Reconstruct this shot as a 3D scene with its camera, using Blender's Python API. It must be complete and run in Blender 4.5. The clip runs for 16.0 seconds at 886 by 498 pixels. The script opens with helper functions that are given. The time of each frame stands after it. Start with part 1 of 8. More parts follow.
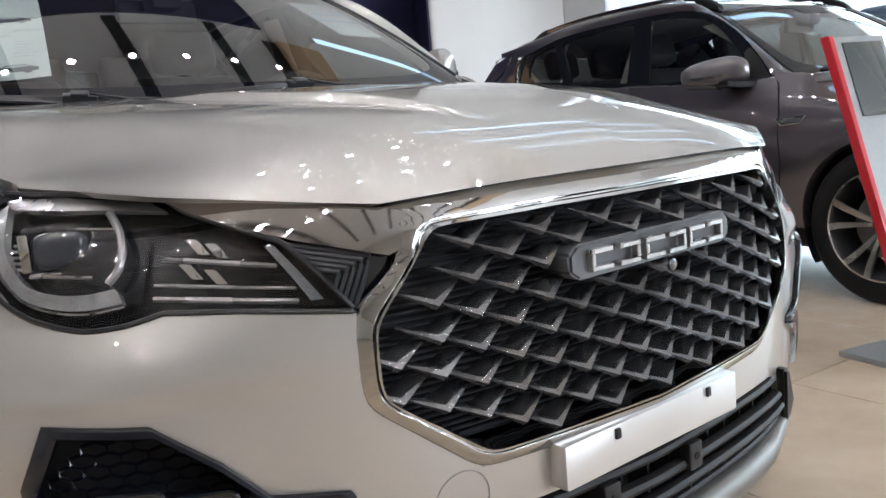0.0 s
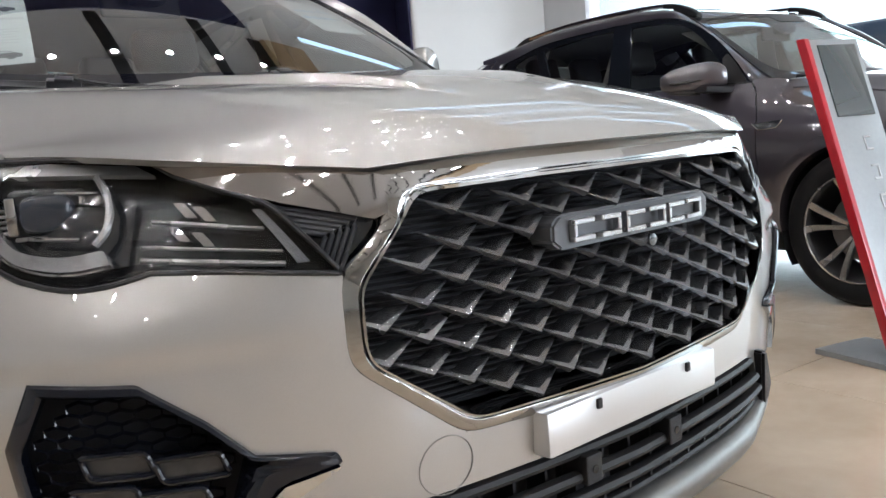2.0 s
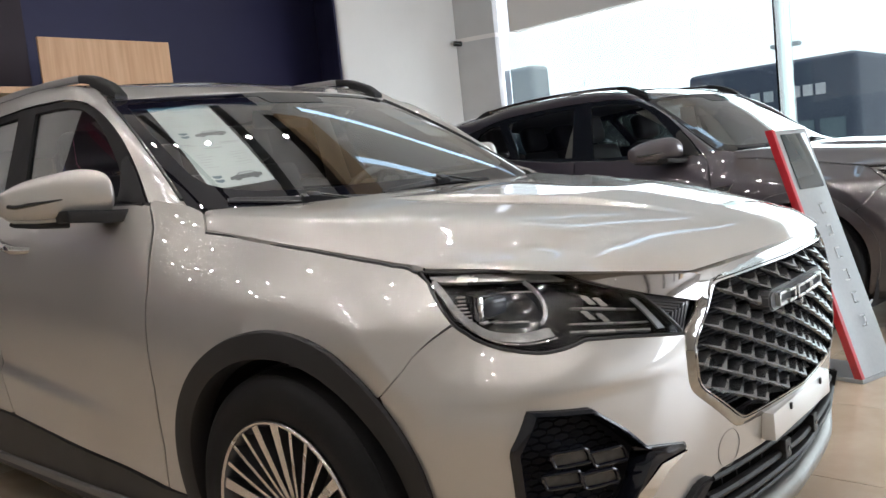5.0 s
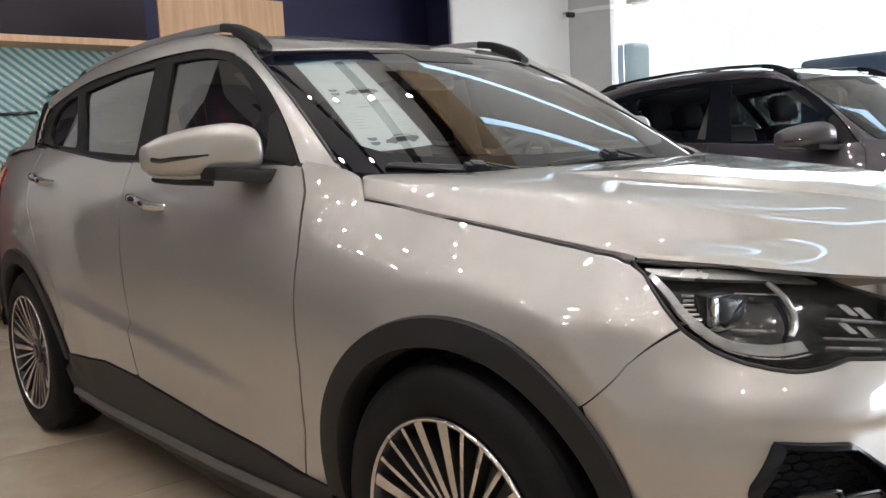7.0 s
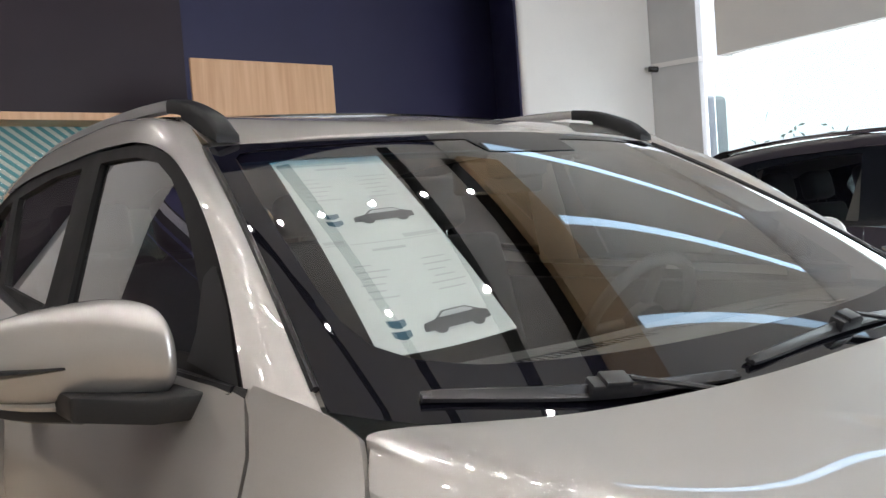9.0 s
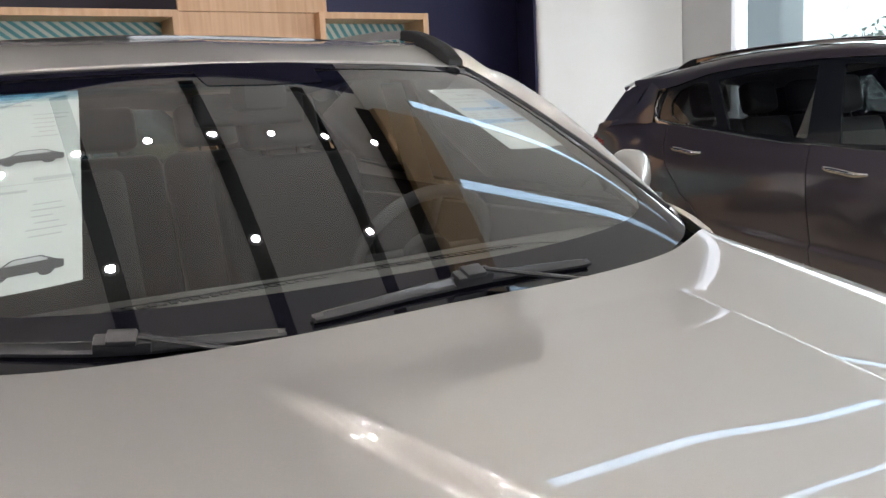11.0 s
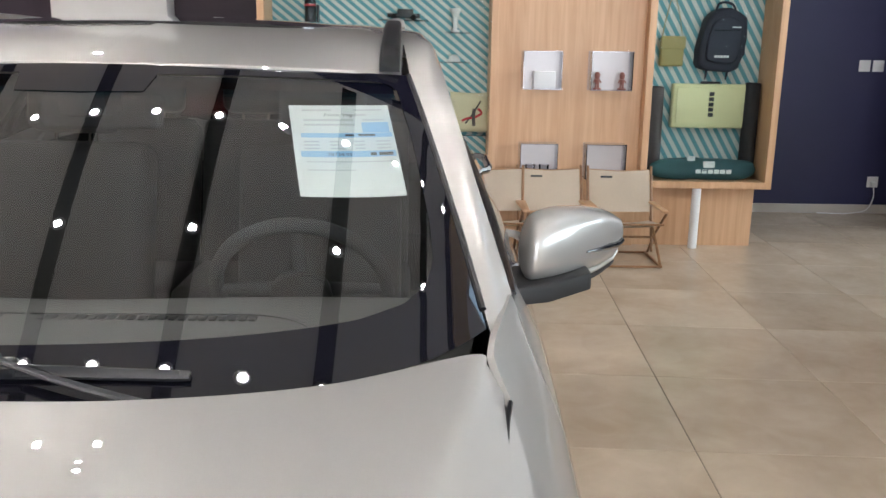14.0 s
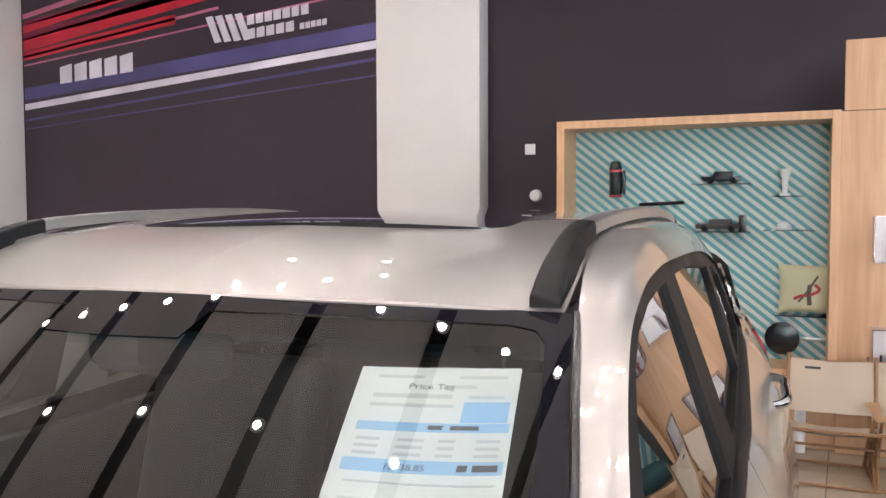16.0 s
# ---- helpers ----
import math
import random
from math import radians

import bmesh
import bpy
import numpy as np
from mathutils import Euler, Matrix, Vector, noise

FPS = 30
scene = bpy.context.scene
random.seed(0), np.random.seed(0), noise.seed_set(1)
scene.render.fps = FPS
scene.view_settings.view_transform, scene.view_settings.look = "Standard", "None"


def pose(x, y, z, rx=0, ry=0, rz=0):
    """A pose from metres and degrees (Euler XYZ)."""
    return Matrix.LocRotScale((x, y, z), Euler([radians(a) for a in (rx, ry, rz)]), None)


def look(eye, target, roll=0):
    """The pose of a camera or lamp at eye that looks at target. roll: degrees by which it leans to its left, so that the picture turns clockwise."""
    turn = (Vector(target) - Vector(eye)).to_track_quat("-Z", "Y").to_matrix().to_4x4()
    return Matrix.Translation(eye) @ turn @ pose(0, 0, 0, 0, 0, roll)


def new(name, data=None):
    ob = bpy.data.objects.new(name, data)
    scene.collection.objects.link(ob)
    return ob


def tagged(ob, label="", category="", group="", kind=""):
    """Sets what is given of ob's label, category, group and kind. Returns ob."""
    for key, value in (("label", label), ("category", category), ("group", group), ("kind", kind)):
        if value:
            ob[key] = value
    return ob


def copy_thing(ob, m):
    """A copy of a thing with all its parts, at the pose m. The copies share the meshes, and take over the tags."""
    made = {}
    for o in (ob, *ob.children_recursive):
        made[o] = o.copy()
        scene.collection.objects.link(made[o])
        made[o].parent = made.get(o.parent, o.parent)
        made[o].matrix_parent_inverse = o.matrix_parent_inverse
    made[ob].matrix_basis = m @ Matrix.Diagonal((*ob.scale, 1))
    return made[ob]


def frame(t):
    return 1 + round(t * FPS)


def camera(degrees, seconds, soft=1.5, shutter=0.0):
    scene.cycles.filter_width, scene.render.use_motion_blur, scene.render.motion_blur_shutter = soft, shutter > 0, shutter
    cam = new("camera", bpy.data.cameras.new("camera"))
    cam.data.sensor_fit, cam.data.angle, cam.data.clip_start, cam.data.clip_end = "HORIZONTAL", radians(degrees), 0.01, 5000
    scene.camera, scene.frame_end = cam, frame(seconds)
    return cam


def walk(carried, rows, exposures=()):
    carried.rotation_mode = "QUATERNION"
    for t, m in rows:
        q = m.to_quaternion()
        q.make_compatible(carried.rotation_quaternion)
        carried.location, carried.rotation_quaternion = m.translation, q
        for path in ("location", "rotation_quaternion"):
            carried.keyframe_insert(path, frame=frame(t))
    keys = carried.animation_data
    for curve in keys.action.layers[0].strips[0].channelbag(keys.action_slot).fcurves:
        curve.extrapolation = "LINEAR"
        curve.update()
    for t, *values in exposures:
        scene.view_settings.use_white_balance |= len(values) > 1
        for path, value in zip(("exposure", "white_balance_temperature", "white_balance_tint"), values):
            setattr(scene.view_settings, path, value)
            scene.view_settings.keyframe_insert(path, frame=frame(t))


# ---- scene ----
cam = camera(56.0, 16.0, soft=1.5)
PATH = [
    (0, (-0.956, -0.697, 0.965), (0.215, 0.899, 0.68), -5.0),
    (0.5, (-0.917, -0.664, 0.986), (0.231, 0.951, 0.715), -4.7),
    (1, (-0.907, -0.671, 0.934), (0.218, 0.961, 0.672), -4.7),
    (1.5, (-0.912, -0.706, 0.883), (0.231, 0.913, 0.611), -4.4),
    (2, (-0.978, -0.71, 0.909), (0.234, 0.86, 0.652), -4.6),
    (2.5, (-1.202, -0.658, 0.986), (0.093, 0.847, 0.739), -4.9),
    (3, (-1.55, -0.644, 1.042), (-0.163, 0.779, 0.82), -5.6),
    (3.5, (-1.804, -0.594, 1.103), (-0.337, 0.748, 0.894), -6.4),
    (3.7, (-1.9, -0.557, 1.104), (-0.414, 0.767, 0.902), -6.6),
    (5.8, (-1.994, -0.693, 1.157), (-0.597, 0.726, 0.974), -5.2),
    (6, (-1.997, -0.645, 1.161), (-0.614, 0.787, 0.971), -4.9),
    (6.5, (-2.017, -0.484, 1.161), (-0.654, 0.964, 0.953), -3.8),
    (7, (-1.975, -0.304, 1.139), (-0.669, 1.193, 0.912), -3.1),
    (7.5, (-1.843, -0.093, 1.198), (-0.654, 1.5, 0.979), -2.9),
    (8, (-1.69, 0.238, 1.199), (-0.54, 1.866, 1.036), -3.6),
    (8.5, (-1.462, 0.493, 1.279), (-0.244, 2.075, 1.168), -4.4),
    (9, (-1.236, 0.568, 1.327), (-0.045, 2.173, 1.246), -4.2),
    (9.5, (-1.03, 0.599, 1.362), (0.143, 2.215, 1.253), -3.7),
    (9.7, (-0.94, 0.636, 1.36), (0.25, 2.238, 1.23), -3.5),
    (11.8, (-0.409, -0.089, 1.428), (0.377, 1.694, 0.977), -2.4),
    (12, (-0.304, -0.095, 1.451), (0.41, 1.713, 0.98), -2.0),
    (12.5, (-0.056, -0.17, 1.487), (0.481, 1.7, 1.026), -1.3),
    (13, (0.139, -0.002, 1.499), (0.533, 1.906, 1.049), -0.8),
    (13.5, (0.425, 0.098, 1.523), (0.682, 2.031, 1.079), -0.7),
    (14, (0.661, 0.203, 1.527), (0.69, 2.151, 1.072), 0.9),
    (14.5, (0.764, 0.455, 1.524), (0.603, 2.391, 1.049), 2.3),
    (15, (0.846, 0.613, 1.52), (0.426, 2.515, 1.066), 1.7),
    (15.5, (0.93, 0.795, 1.533), (0.234, 2.636, 1.178), 1.6),
    (16, (0.876, 0.944, 1.625), (0.106, 2.787, 1.527), -0.2),
]
walk(cam, [(t, look(eye, target, roll)) for t, eye, target, roll in PATH],
     [(0, 0.26, 5950, 14), (2.0, 0.26, 5950, 14), (3.5, 0.05, 6150, 14), (7.0, 0.19, 6250, 14), (9.0, 0.14, 6250, 14), (9.7, 0.22, 6250, 14), (12, 0.33, 6350, 15), (13.5, 0.56, 6200, 14), (14.5, 0.52, 6150, 13), (16, 0.66, 6450, 20)])

# ---------------------------------------------------------------- world and light
world = bpy.data.worlds.new("world")
scene.world = world
world.use_nodes = True
wn = world.node_tree.nodes
wl = world.node_tree.links
sky = wn.new("ShaderNodeTexSky")
sky.sky_type = "NISHITA"
sky.sun_disc = False
sky.sun_elevation = radians(52)
sky.sun_rotation = radians(75)
wl.new(sky.outputs[0], wn["Background"].inputs[0])
wn["Background"].inputs[1].default_value = 0.12
scene.view_settings.exposure = 0.0


def lamp_area(name, m, sx, sy, watts, col=(1, 1, 1)):
    li = bpy.data.lights.new(name, "AREA")
    li.shape, li.size, li.size_y, li.energy, li.color = "RECTANGLE", sx, sy, watts, col
    ob = new(name, li)
    ob.matrix_world = m
    return ob


SUN = bpy.data.lights.new("sun", "SUN")
SUN.energy, SUN.angle, SUN.color = 3.0, radians(0.6), (1.0, 0.95, 0.87)
sun_ob = new("sun", SUN)
sun_ob.matrix_world = look((20, 3, 26), (12, 2, 0))

# area lamps stand in for daylight through the glass fronts; the south one is unseen, added
lamp_area("daylight_east", look((8.55, 1.5, 2.3), (0, 1.5, 3.6)), 11.0, 4.2, 600, (0.90, 0.96, 1.0))
lamp_area("daylight_south", look((4.5, -8.6, 2.0), (4.5, 0, 1.6)), 5.6, 3.2, 400, (0.92, 0.97, 1.0))


# ---------------------------------------------------------------- materials
def mat(name, col=(0.5, 0.5, 0.5), rough=0.5, metal=0.0, coat=0.0, coat_rough=0.03, emit=0.0, ecol=None, spec=0.5,
        grain=0.0, grain_scale=60.0, stain=0.0, stain_scale=3.0, bump=0.0, bump_scale=300.0, rvar=0.0, per_object=0.0):
    """Principled material with colour grain, broad stains, roughness variation and a fine bump, in object space metres."""
    m = bpy.data.materials.new(name)
    m.use_nodes = True
    n, l = m.node_tree.nodes, m.node_tree.links
    p = n["Principled BSDF"]
    p.inputs["Base Color"].default_value = (*col, 1)
    p.inputs["Roughness"].default_value = rough
    p.inputs["Metallic"].default_value = metal
    p.inputs["Coat Weight"].default_value = coat
    p.inputs["Coat Roughness"].default_value = coat_rough
    p.inputs["Specular IOR Level"].default_value = spec
    if emit:
        p.inputs["Emission Color"].default_value = (*(ecol or col), 1)
        p.inputs["Emission Strength"].default_value = emit
    if grain or stain or bump or rvar or per_object:
        tc = n.new("ShaderNodeTexCoord")

        def nz(scale, detail=4.0):
            t = n.new("ShaderNodeTexNoise")
            t.inputs["Scale"].default_value = scale
            t.inputs["Detail"].default_value = detail
            l.new(tc.outputs["Object"], t.inputs["Vector"])
            return t.outputs["Fac"]

        def ranged(v, lo, hi):
            r = n.new("ShaderNodeMapRange")
            r.inputs["From Min"].default_value, r.inputs["From Max"].default_value = 0.3, 0.7
            r.inputs["To Min"].default_value, r.inputs["To Max"].default_value = lo, hi
            l.new(v, r.inputs["Value"])
            return r.outputs["Result"]

        val = None
        for amount, scale in ((grain, grain_scale), (stain, stain_scale)):
            if amount:
                v = ranged(nz(scale), 1 - amount, 1 + amount)
                if val is None:
                    val = v
                else:
                    k = n.new("ShaderNodeMath")
                    k.operation = "MULTIPLY"
                    l.new(val, k.inputs[0]), l.new(v, k.inputs[1])
                    val = k.outputs[0]
        if per_object:
            oi = n.new("ShaderNodeObjectInfo")
            r = n.new("ShaderNodeMapRange")
            r.inputs["To Min"].default_value, r.inputs["To Max"].default_value = 1 - per_object, 1 + per_object
            l.new(oi.outputs["Random"], r.inputs["Value"])
            if val is None:
                val = r.outputs["Result"]
            else:
                k = n.new("ShaderNodeMath")
                k.operation = "MULTIPLY"
                l.new(val, k.inputs[0]), l.new(r.outputs["Result"], k.inputs[1])
                val = k.outputs[0]
        if val is not None:
            hs = n.new("ShaderNodeHueSaturation")
            hs.inputs["Color"].default_value = (*col, 1)
            l.new(val, hs.inputs["Value"])
            l.new(hs.outputs[0], p.inputs["Base Color"])
        if rvar:
            l.new(ranged(nz(stain_scale * 2.3), max(0.01, rough - rvar), rough + rvar), p.inputs["Roughness"])
        if bump:
            b = n.new("ShaderNodeBump")
            b.inputs["Strength"].default_value = bump
            b.inputs["Distance"].default_value = 0.002
            l.new(nz(bump_scale, 2.0), b.inputs["Height"])
            l.new(b.outputs[0], p.inputs["Normal"])
    return m


def glass_mat(name, tint, rough=0.0, ior=1.5, gain=1.0):
    """Thin pane: clear tinted body under a Fresnel gloss."""
    m = bpy.data.materials.new(name)
    m.use_nodes = True
    n, l = m.node_tree.nodes, m.node_tree.links
    n.remove(n["Principled BSDF"])
    tr = n.new("ShaderNodeBsdfTransparent")
    tr.inputs[0].default_value = (*tint, 1)
    gl = n.new("ShaderNodeBsdfGlossy")
    gl.inputs["Roughness"].default_value = rough
    fr = n.new("ShaderNodeFresnel")
    fr.inputs[0].default_value = ior
    mu = n.new("ShaderNodeMath")
    mu.operation = "MULTIPLY"
    mu.use_clamp = True
    mu.inputs[1].default_value = gain
    mx = n.new("ShaderNodeMixShader")
    l.new(fr.outputs[0], mu.inputs[0])
    l.new(mu.outputs[0], mx.inputs[0])
    l.new(tr.outputs[0], mx.inputs[1]), l.new(gl.outputs[0], mx.inputs[2])
    l.new(mx.outputs[0], n["Material Output"].inputs[0])
    return m


def paint_mat(name, col, metal, rough, flake=0.06):
    m = mat(name, col, rough, metal, coat=1.0, coat_rough=0.012, grain=flake, grain_scale=1400.0, stain=0.015, stain_scale=2.0,
            bump=0.02, bump_scale=2500.0)
    m.node_tree.nodes["Principled BSDF"].inputs["Coat IOR"].default_value = 1.9
    return m


PAINT_SILVER = paint_mat("silver_metallic_paint", (0.396, 0.382, 0.360), 0.52, 0.38)
PAINT_DARK = paint_mat("dark_plum_metallic_paint", (0.048, 0.041, 0.050), 0.45, 0.40)
CHROME = mat("chrome", (0.58, 0.58, 0.575), 0.05, 1.0, rvar=0.015, stain_scale=8)
CHROME_DARK = mat("dark_chrome", (0.40, 0.395, 0.385), 0.06, 1.0, rvar=0.015, stain_scale=8)
SMOKED = mat("smoked_chrome", (0.35, 0.335, 0.33), 0.07, 1.0, rvar=0.015, stain_scale=8)
BLACK_PLASTIC = mat("black_grained_plastic", (0.017, 0.0165, 0.017), 0.48, spec=0.28, grain=0.15, grain_scale=500, bump=0.25, bump_scale=900, stain=0.1)
GLOSS_BLACK = mat("gloss_black_plastic", (0.008, 0.010, 0.013), 0.12, coat=0.6, rvar=0.04, stain_scale=10)
BEZEL_BLACK = mat("navy_black_gloss_plastic", (0.004, 0.005, 0.009), 0.12, spec=0.45, rvar=0.04, stain_scale=10)
WIPER_BLACK = mat("satin_black_wiper", (0.022, 0.022, 0.024), 0.33, spec=0.5, grain=0.1, grain_scale=400, rvar=0.06)
FRAME_BLACK = mat("satin_black_window_frame", (0.011, 0.0108, 0.011), 0.52, spec=0.18, grain=0.12, grain_scale=400, rvar=0.05)
FRIT = mat("black_glass_border", (0.006, 0.006, 0.007), 0.3, stain=0.1)
FRIT_GLOSS = mat("black_printed_glass", (0.005, 0.005, 0.008), 0.02, spec=0.6, rvar=0.01)
# near-black: the deep shade of cavities and joints is put into this colour
VOID = mat("underbody_and_cavity_shade", (0.004, 0.0045, 0.006), 0.8, stain=0.3, stain_scale=9)
RUBBER = mat("tyre_rubber", (0.009, 0.009, 0.0095), 0.6, spec=0.16, grain=0.15, grain_scale=200, stain=0.2, bump=0.3, bump_scale=400)
ALLOY = mat("machined_alloy", (0.62, 0.60, 0.58), 0.25, 1.0, grain=0.06, grain_scale=200, rvar=0.06)
ALLOY_DARK = mat("grey_painted_alloy", (0.05, 0.05, 0.052), 0.35, 0.4, coat=0.4, grain=0.05)
GRILLE_GREY = mat("satin_grey_grille", (0.19, 0.193, 0.20), 0.25, 0.75, grain=0.06, grain_scale=300, rvar=0.05)
LETTER = mat("satin_silver_lettering", (0.52, 0.52, 0.53), 0.28, 0.9, rvar=0.05)
BADGE_GREY = mat("matt_grey_badge", (0.10, 0.102, 0.106), 0.42, 0.3, grain=0.05)
LAMP_GREY = mat("lamp_inner_grey", (0.30, 0.29, 0.285), 0.25, 0.6, rvar=0.08)
LAMP_SILVER = mat("lamp_bright_silver", (0.55, 0.55, 0.55), 0.22, 0.7, rvar=0.08)
LAMP_BLACK = mat("lamp_inner_black", (0.008, 0.008, 0.009), 0.22, rvar=0.05)
LIGHT_GUIDE = mat("frosted_light_guide", (0.30, 0.30, 0.30), 0.22, 0.35, coat=0.8, stain=0.25, stain_scale=45, bump=0.5, bump_scale=160)
LENS_CLEAR = glass_mat("clear_lamp_lens", (0.92, 0.92, 0.92), 0.0, 1.45, 0.6)
LENS_BULB = mat("projector_lens", (0.03, 0.035, 0.045), 0.03, coat=1.0)
LENS_RED = mat("red_tail_lens", (0.22, 0.006, 0.008), 0.08, coat=1.0, stain=0.15, stain_scale=20)
WINDSCREEN = glass_mat("windscreen_glass", (0.70, 0.73, 0.71), 0.0, 1.52, 2.2)
SIDE_GLASS = glass_mat("side_window_glass", (0.42, 0.46, 0.45), 0.0, 1.52, 2.1)
PRIVACY_GLASS = glass_mat("privacy_glass", (0.30, 0.32, 0.32), 0.0, 1.52, 1.9)
ROOF_GLASS = mat("dark_sunroof_glass", (0.006, 0.006, 0.008), 0.03, coat=1.0)
SHADE_1, SHADE_2, SHADE_3, SHADE_4 = (glass_mat("blue_shade_band", c_, 0.0, 1.4, 0.0) for c_ in ((0.78, 0.90, 0.94), (0.45, 0.72, 0.84), (0.16, 0.42, 0.60), (0.02, 0.045, 0.12)))
DASH = mat("charcoal_soft_dash", (0.034, 0.034, 0.035), 0.65, grain=0.1, grain_scale=300, bump=0.2, bump_scale=500, stain=0.1)
DASH_LIGHT = mat("grey_dash_cover", (0.105, 0.105, 0.10), 0.7, grain=0.1, grain_scale=300, stain=0.08)
LINER = mat("beige_headliner", (0.42, 0.39, 0.35), 0.9, grain=0.08, grain_scale=400, stain=0.06)
SEAT = mat("dark_seat_leather", (0.042, 0.040, 0.038), 0.5, grain=0.1, grain_scale=120, bump=0.2, bump_scale=250, stain=0.1)
SHEET = mat("white_paper", (0.60, 0.65, 0.64), 0.75, stain=0.03, stain_scale=12)
INK = mat("dark_print", (0.06, 0.065, 0.07), 0.8, stain=0.1)
INK_GREY = mat("grey_print", (0.48, 0.51, 0.52), 0.8, stain=0.1)
INK_BLUE = mat("light_blue_print", (0.26, 0.47, 0.70), 0.8, stain=0.04)
INK_TEAL = mat("teal_print", (0.05, 0.12, 0.17), 0.8, stain=0.04)
PLASTIC_WHITE = mat("white_plastic", (0.70, 0.70, 0.69), 0.35, stain=0.04)


# ---------------------------------------------------------------- building helpers
def obj(name, verts, faces, material, parent=None, label="", smooth=38.0, shadow=True):
    """One mesh object. smooth: edges sharper than this many degrees stay sharp; 0: flat."""
    me = bpy.data.meshes.new(name)
    me.from_pydata([tuple(map(float, v)) for v in verts], [], [tuple(int(i) for i in f) for f in faces])
    me.materials.append(material)
    if smooth:
        for p in me.polygons:
            p.use_smooth = True
        me.set_sharp_from_angle(angle=radians(smooth))
    me.update()
    ob = new(name, me)
    if parent is not None:
        ob.parent = parent
    if label:
        ob["label"] = label
    if not shadow:
        ob.visible_shadow = False
    return ob


def part(name, bm, material, parent, label="", smooth=38.0):
    me = bpy.data.meshes.new(name)
    bmesh.ops.recalc_face_normals(bm, faces=bm.faces[:])
    bm.to_mesh(me)
    bm.free()
    me.materials.append(material)
    if smooth:
        for p in me.polygons:
            p.use_smooth = True
        me.set_sharp_from_angle(angle=radians(smooth))
    ob = new(name, me)
    if parent is not None:
        ob.parent = parent
    if label:
        ob["label"] = label
    return ob


def root(name, label, category, m=None, group="", kind=""):
    e = new(name)
    if m is not None:
        e.matrix_basis = m
    e.empty_display_size = 0.1
    return tagged(e, label, category, group, kind)


def bm_box(lo, hi, bevel=0.0, seg=2, bm=None, m=None):
    """A bevelled box between two corners, added to bm."""
    b = bmesh.new()
    bmesh.ops.create_cube(b, size=1)
    for v in b.verts:
        v.co = [(p + q) / 2 + c * (q - p) for p, q, c in zip(lo, hi, v.co)]
    if bevel:
        bmesh.ops.bevel(b, geom=b.edges[:], offset=bevel, segments=seg, affect="EDGES", profile=0.6)
    if m is not None:
        bmesh.ops.transform(b, matrix=m, verts=b.verts[:])
    if bm is None:
        return b
    tmp = bpy.data.meshes.new("tmp")
    b.to_mesh(tmp)
    b.free()
    bm.from_mesh(tmp)
    bpy.data.meshes.remove(tmp)
    return bm


def bm_cyl(p, q, r0, r1=None, n=20, bevel=0.0, bm=None):
    """A capped, tapered cylinder from p to q."""
    p, q = Vector(p), Vector(q)
    b = bmesh.new()
    bmesh.ops.create_cone(b, cap_ends=True, segments=n, radius1=r0, radius2=r0 if r1 is None else r1, depth=(q - p).length)
    if bevel:
        rim = [e for e in b.edges if abs(e.verts[0].co.z - e.verts[1].co.z) < 1e-6]
        bmesh.ops.bevel(b, geom=rim, offset=bevel, segments=2, affect="EDGES", profile=0.5)
    turn = (q - p).to_track_quat("Z", "Y").to_matrix().to_4x4()
    bmesh.ops.transform(b, matrix=Matrix.Translation((p + q) / 2) @ turn, verts=b.verts[:])
    if bm is None:
        return b
    tmp = bpy.data.meshes.new("tmp")
    b.to_mesh(tmp)
    b.free()
    bm.from_mesh(tmp)
    bpy.data.meshes.remove(tmp)
    return bm


def spline(pts, n, closed=False):
    """n points on a smooth curve through pts (Catmull-Rom by chord length)."""
    p = np.array(pts, float)
    if closed:
        p = np.vstack([p, p[:1]])
    k = np.r_[0, np.cumsum(np.maximum(np.linalg.norm(np.diff(p, axis=0), axis=1), 1e-6))]
    return hermite(k, p, np.linspace(0, k[-1], n))


def hermite(xk, yk, x):
    xk, yk = np.asarray(xk, float), np.asarray(yk, float)
    d = np.diff(yk, axis=0) / np.diff(xk).reshape(-1, *([1] * (yk.ndim - 1)))
    m = np.empty_like(yk)
    m[0], m[-1] = d[0], d[-1]
    if len(xk) > 2:
        h = np.diff(xk).reshape(-1, *([1] * (yk.ndim - 1)))
        m[1:-1] = (d[:-1] * h[1:] + d[1:] * h[:-1]) / (h[1:] + h[:-1])
    i = np.clip(np.searchsorted(xk, x, side="right") - 1, 0, len(xk) - 2)
    h = xk[i + 1] - xk[i]
    t = (np.asarray(x, float) - xk[i]) / h
    sh = (-1, *([1] * (yk.ndim - 1)))
    t, h = t.reshape(sh), h.reshape(sh)
    return ((2 * t**3 - 3 * t**2 + 1) * yk[i] + (t**3 - 2 * t**2 + t) * h * m[i]
            + (3 * t**2 - 2 * t**3) * yk[i + 1] + (t**3 - t**2) * h * m[i + 1])


def polyline(pts, n):
    p = np.array(pts, float)
    k = np.r_[0, np.cumsum(np.linalg.norm(np.diff(p, axis=0), axis=1))]
    x = np.linspace(0, k[-1], n)
    return np.stack([np.interp(x, k, p[:, c]) for c in range(p.shape[1])], 1)


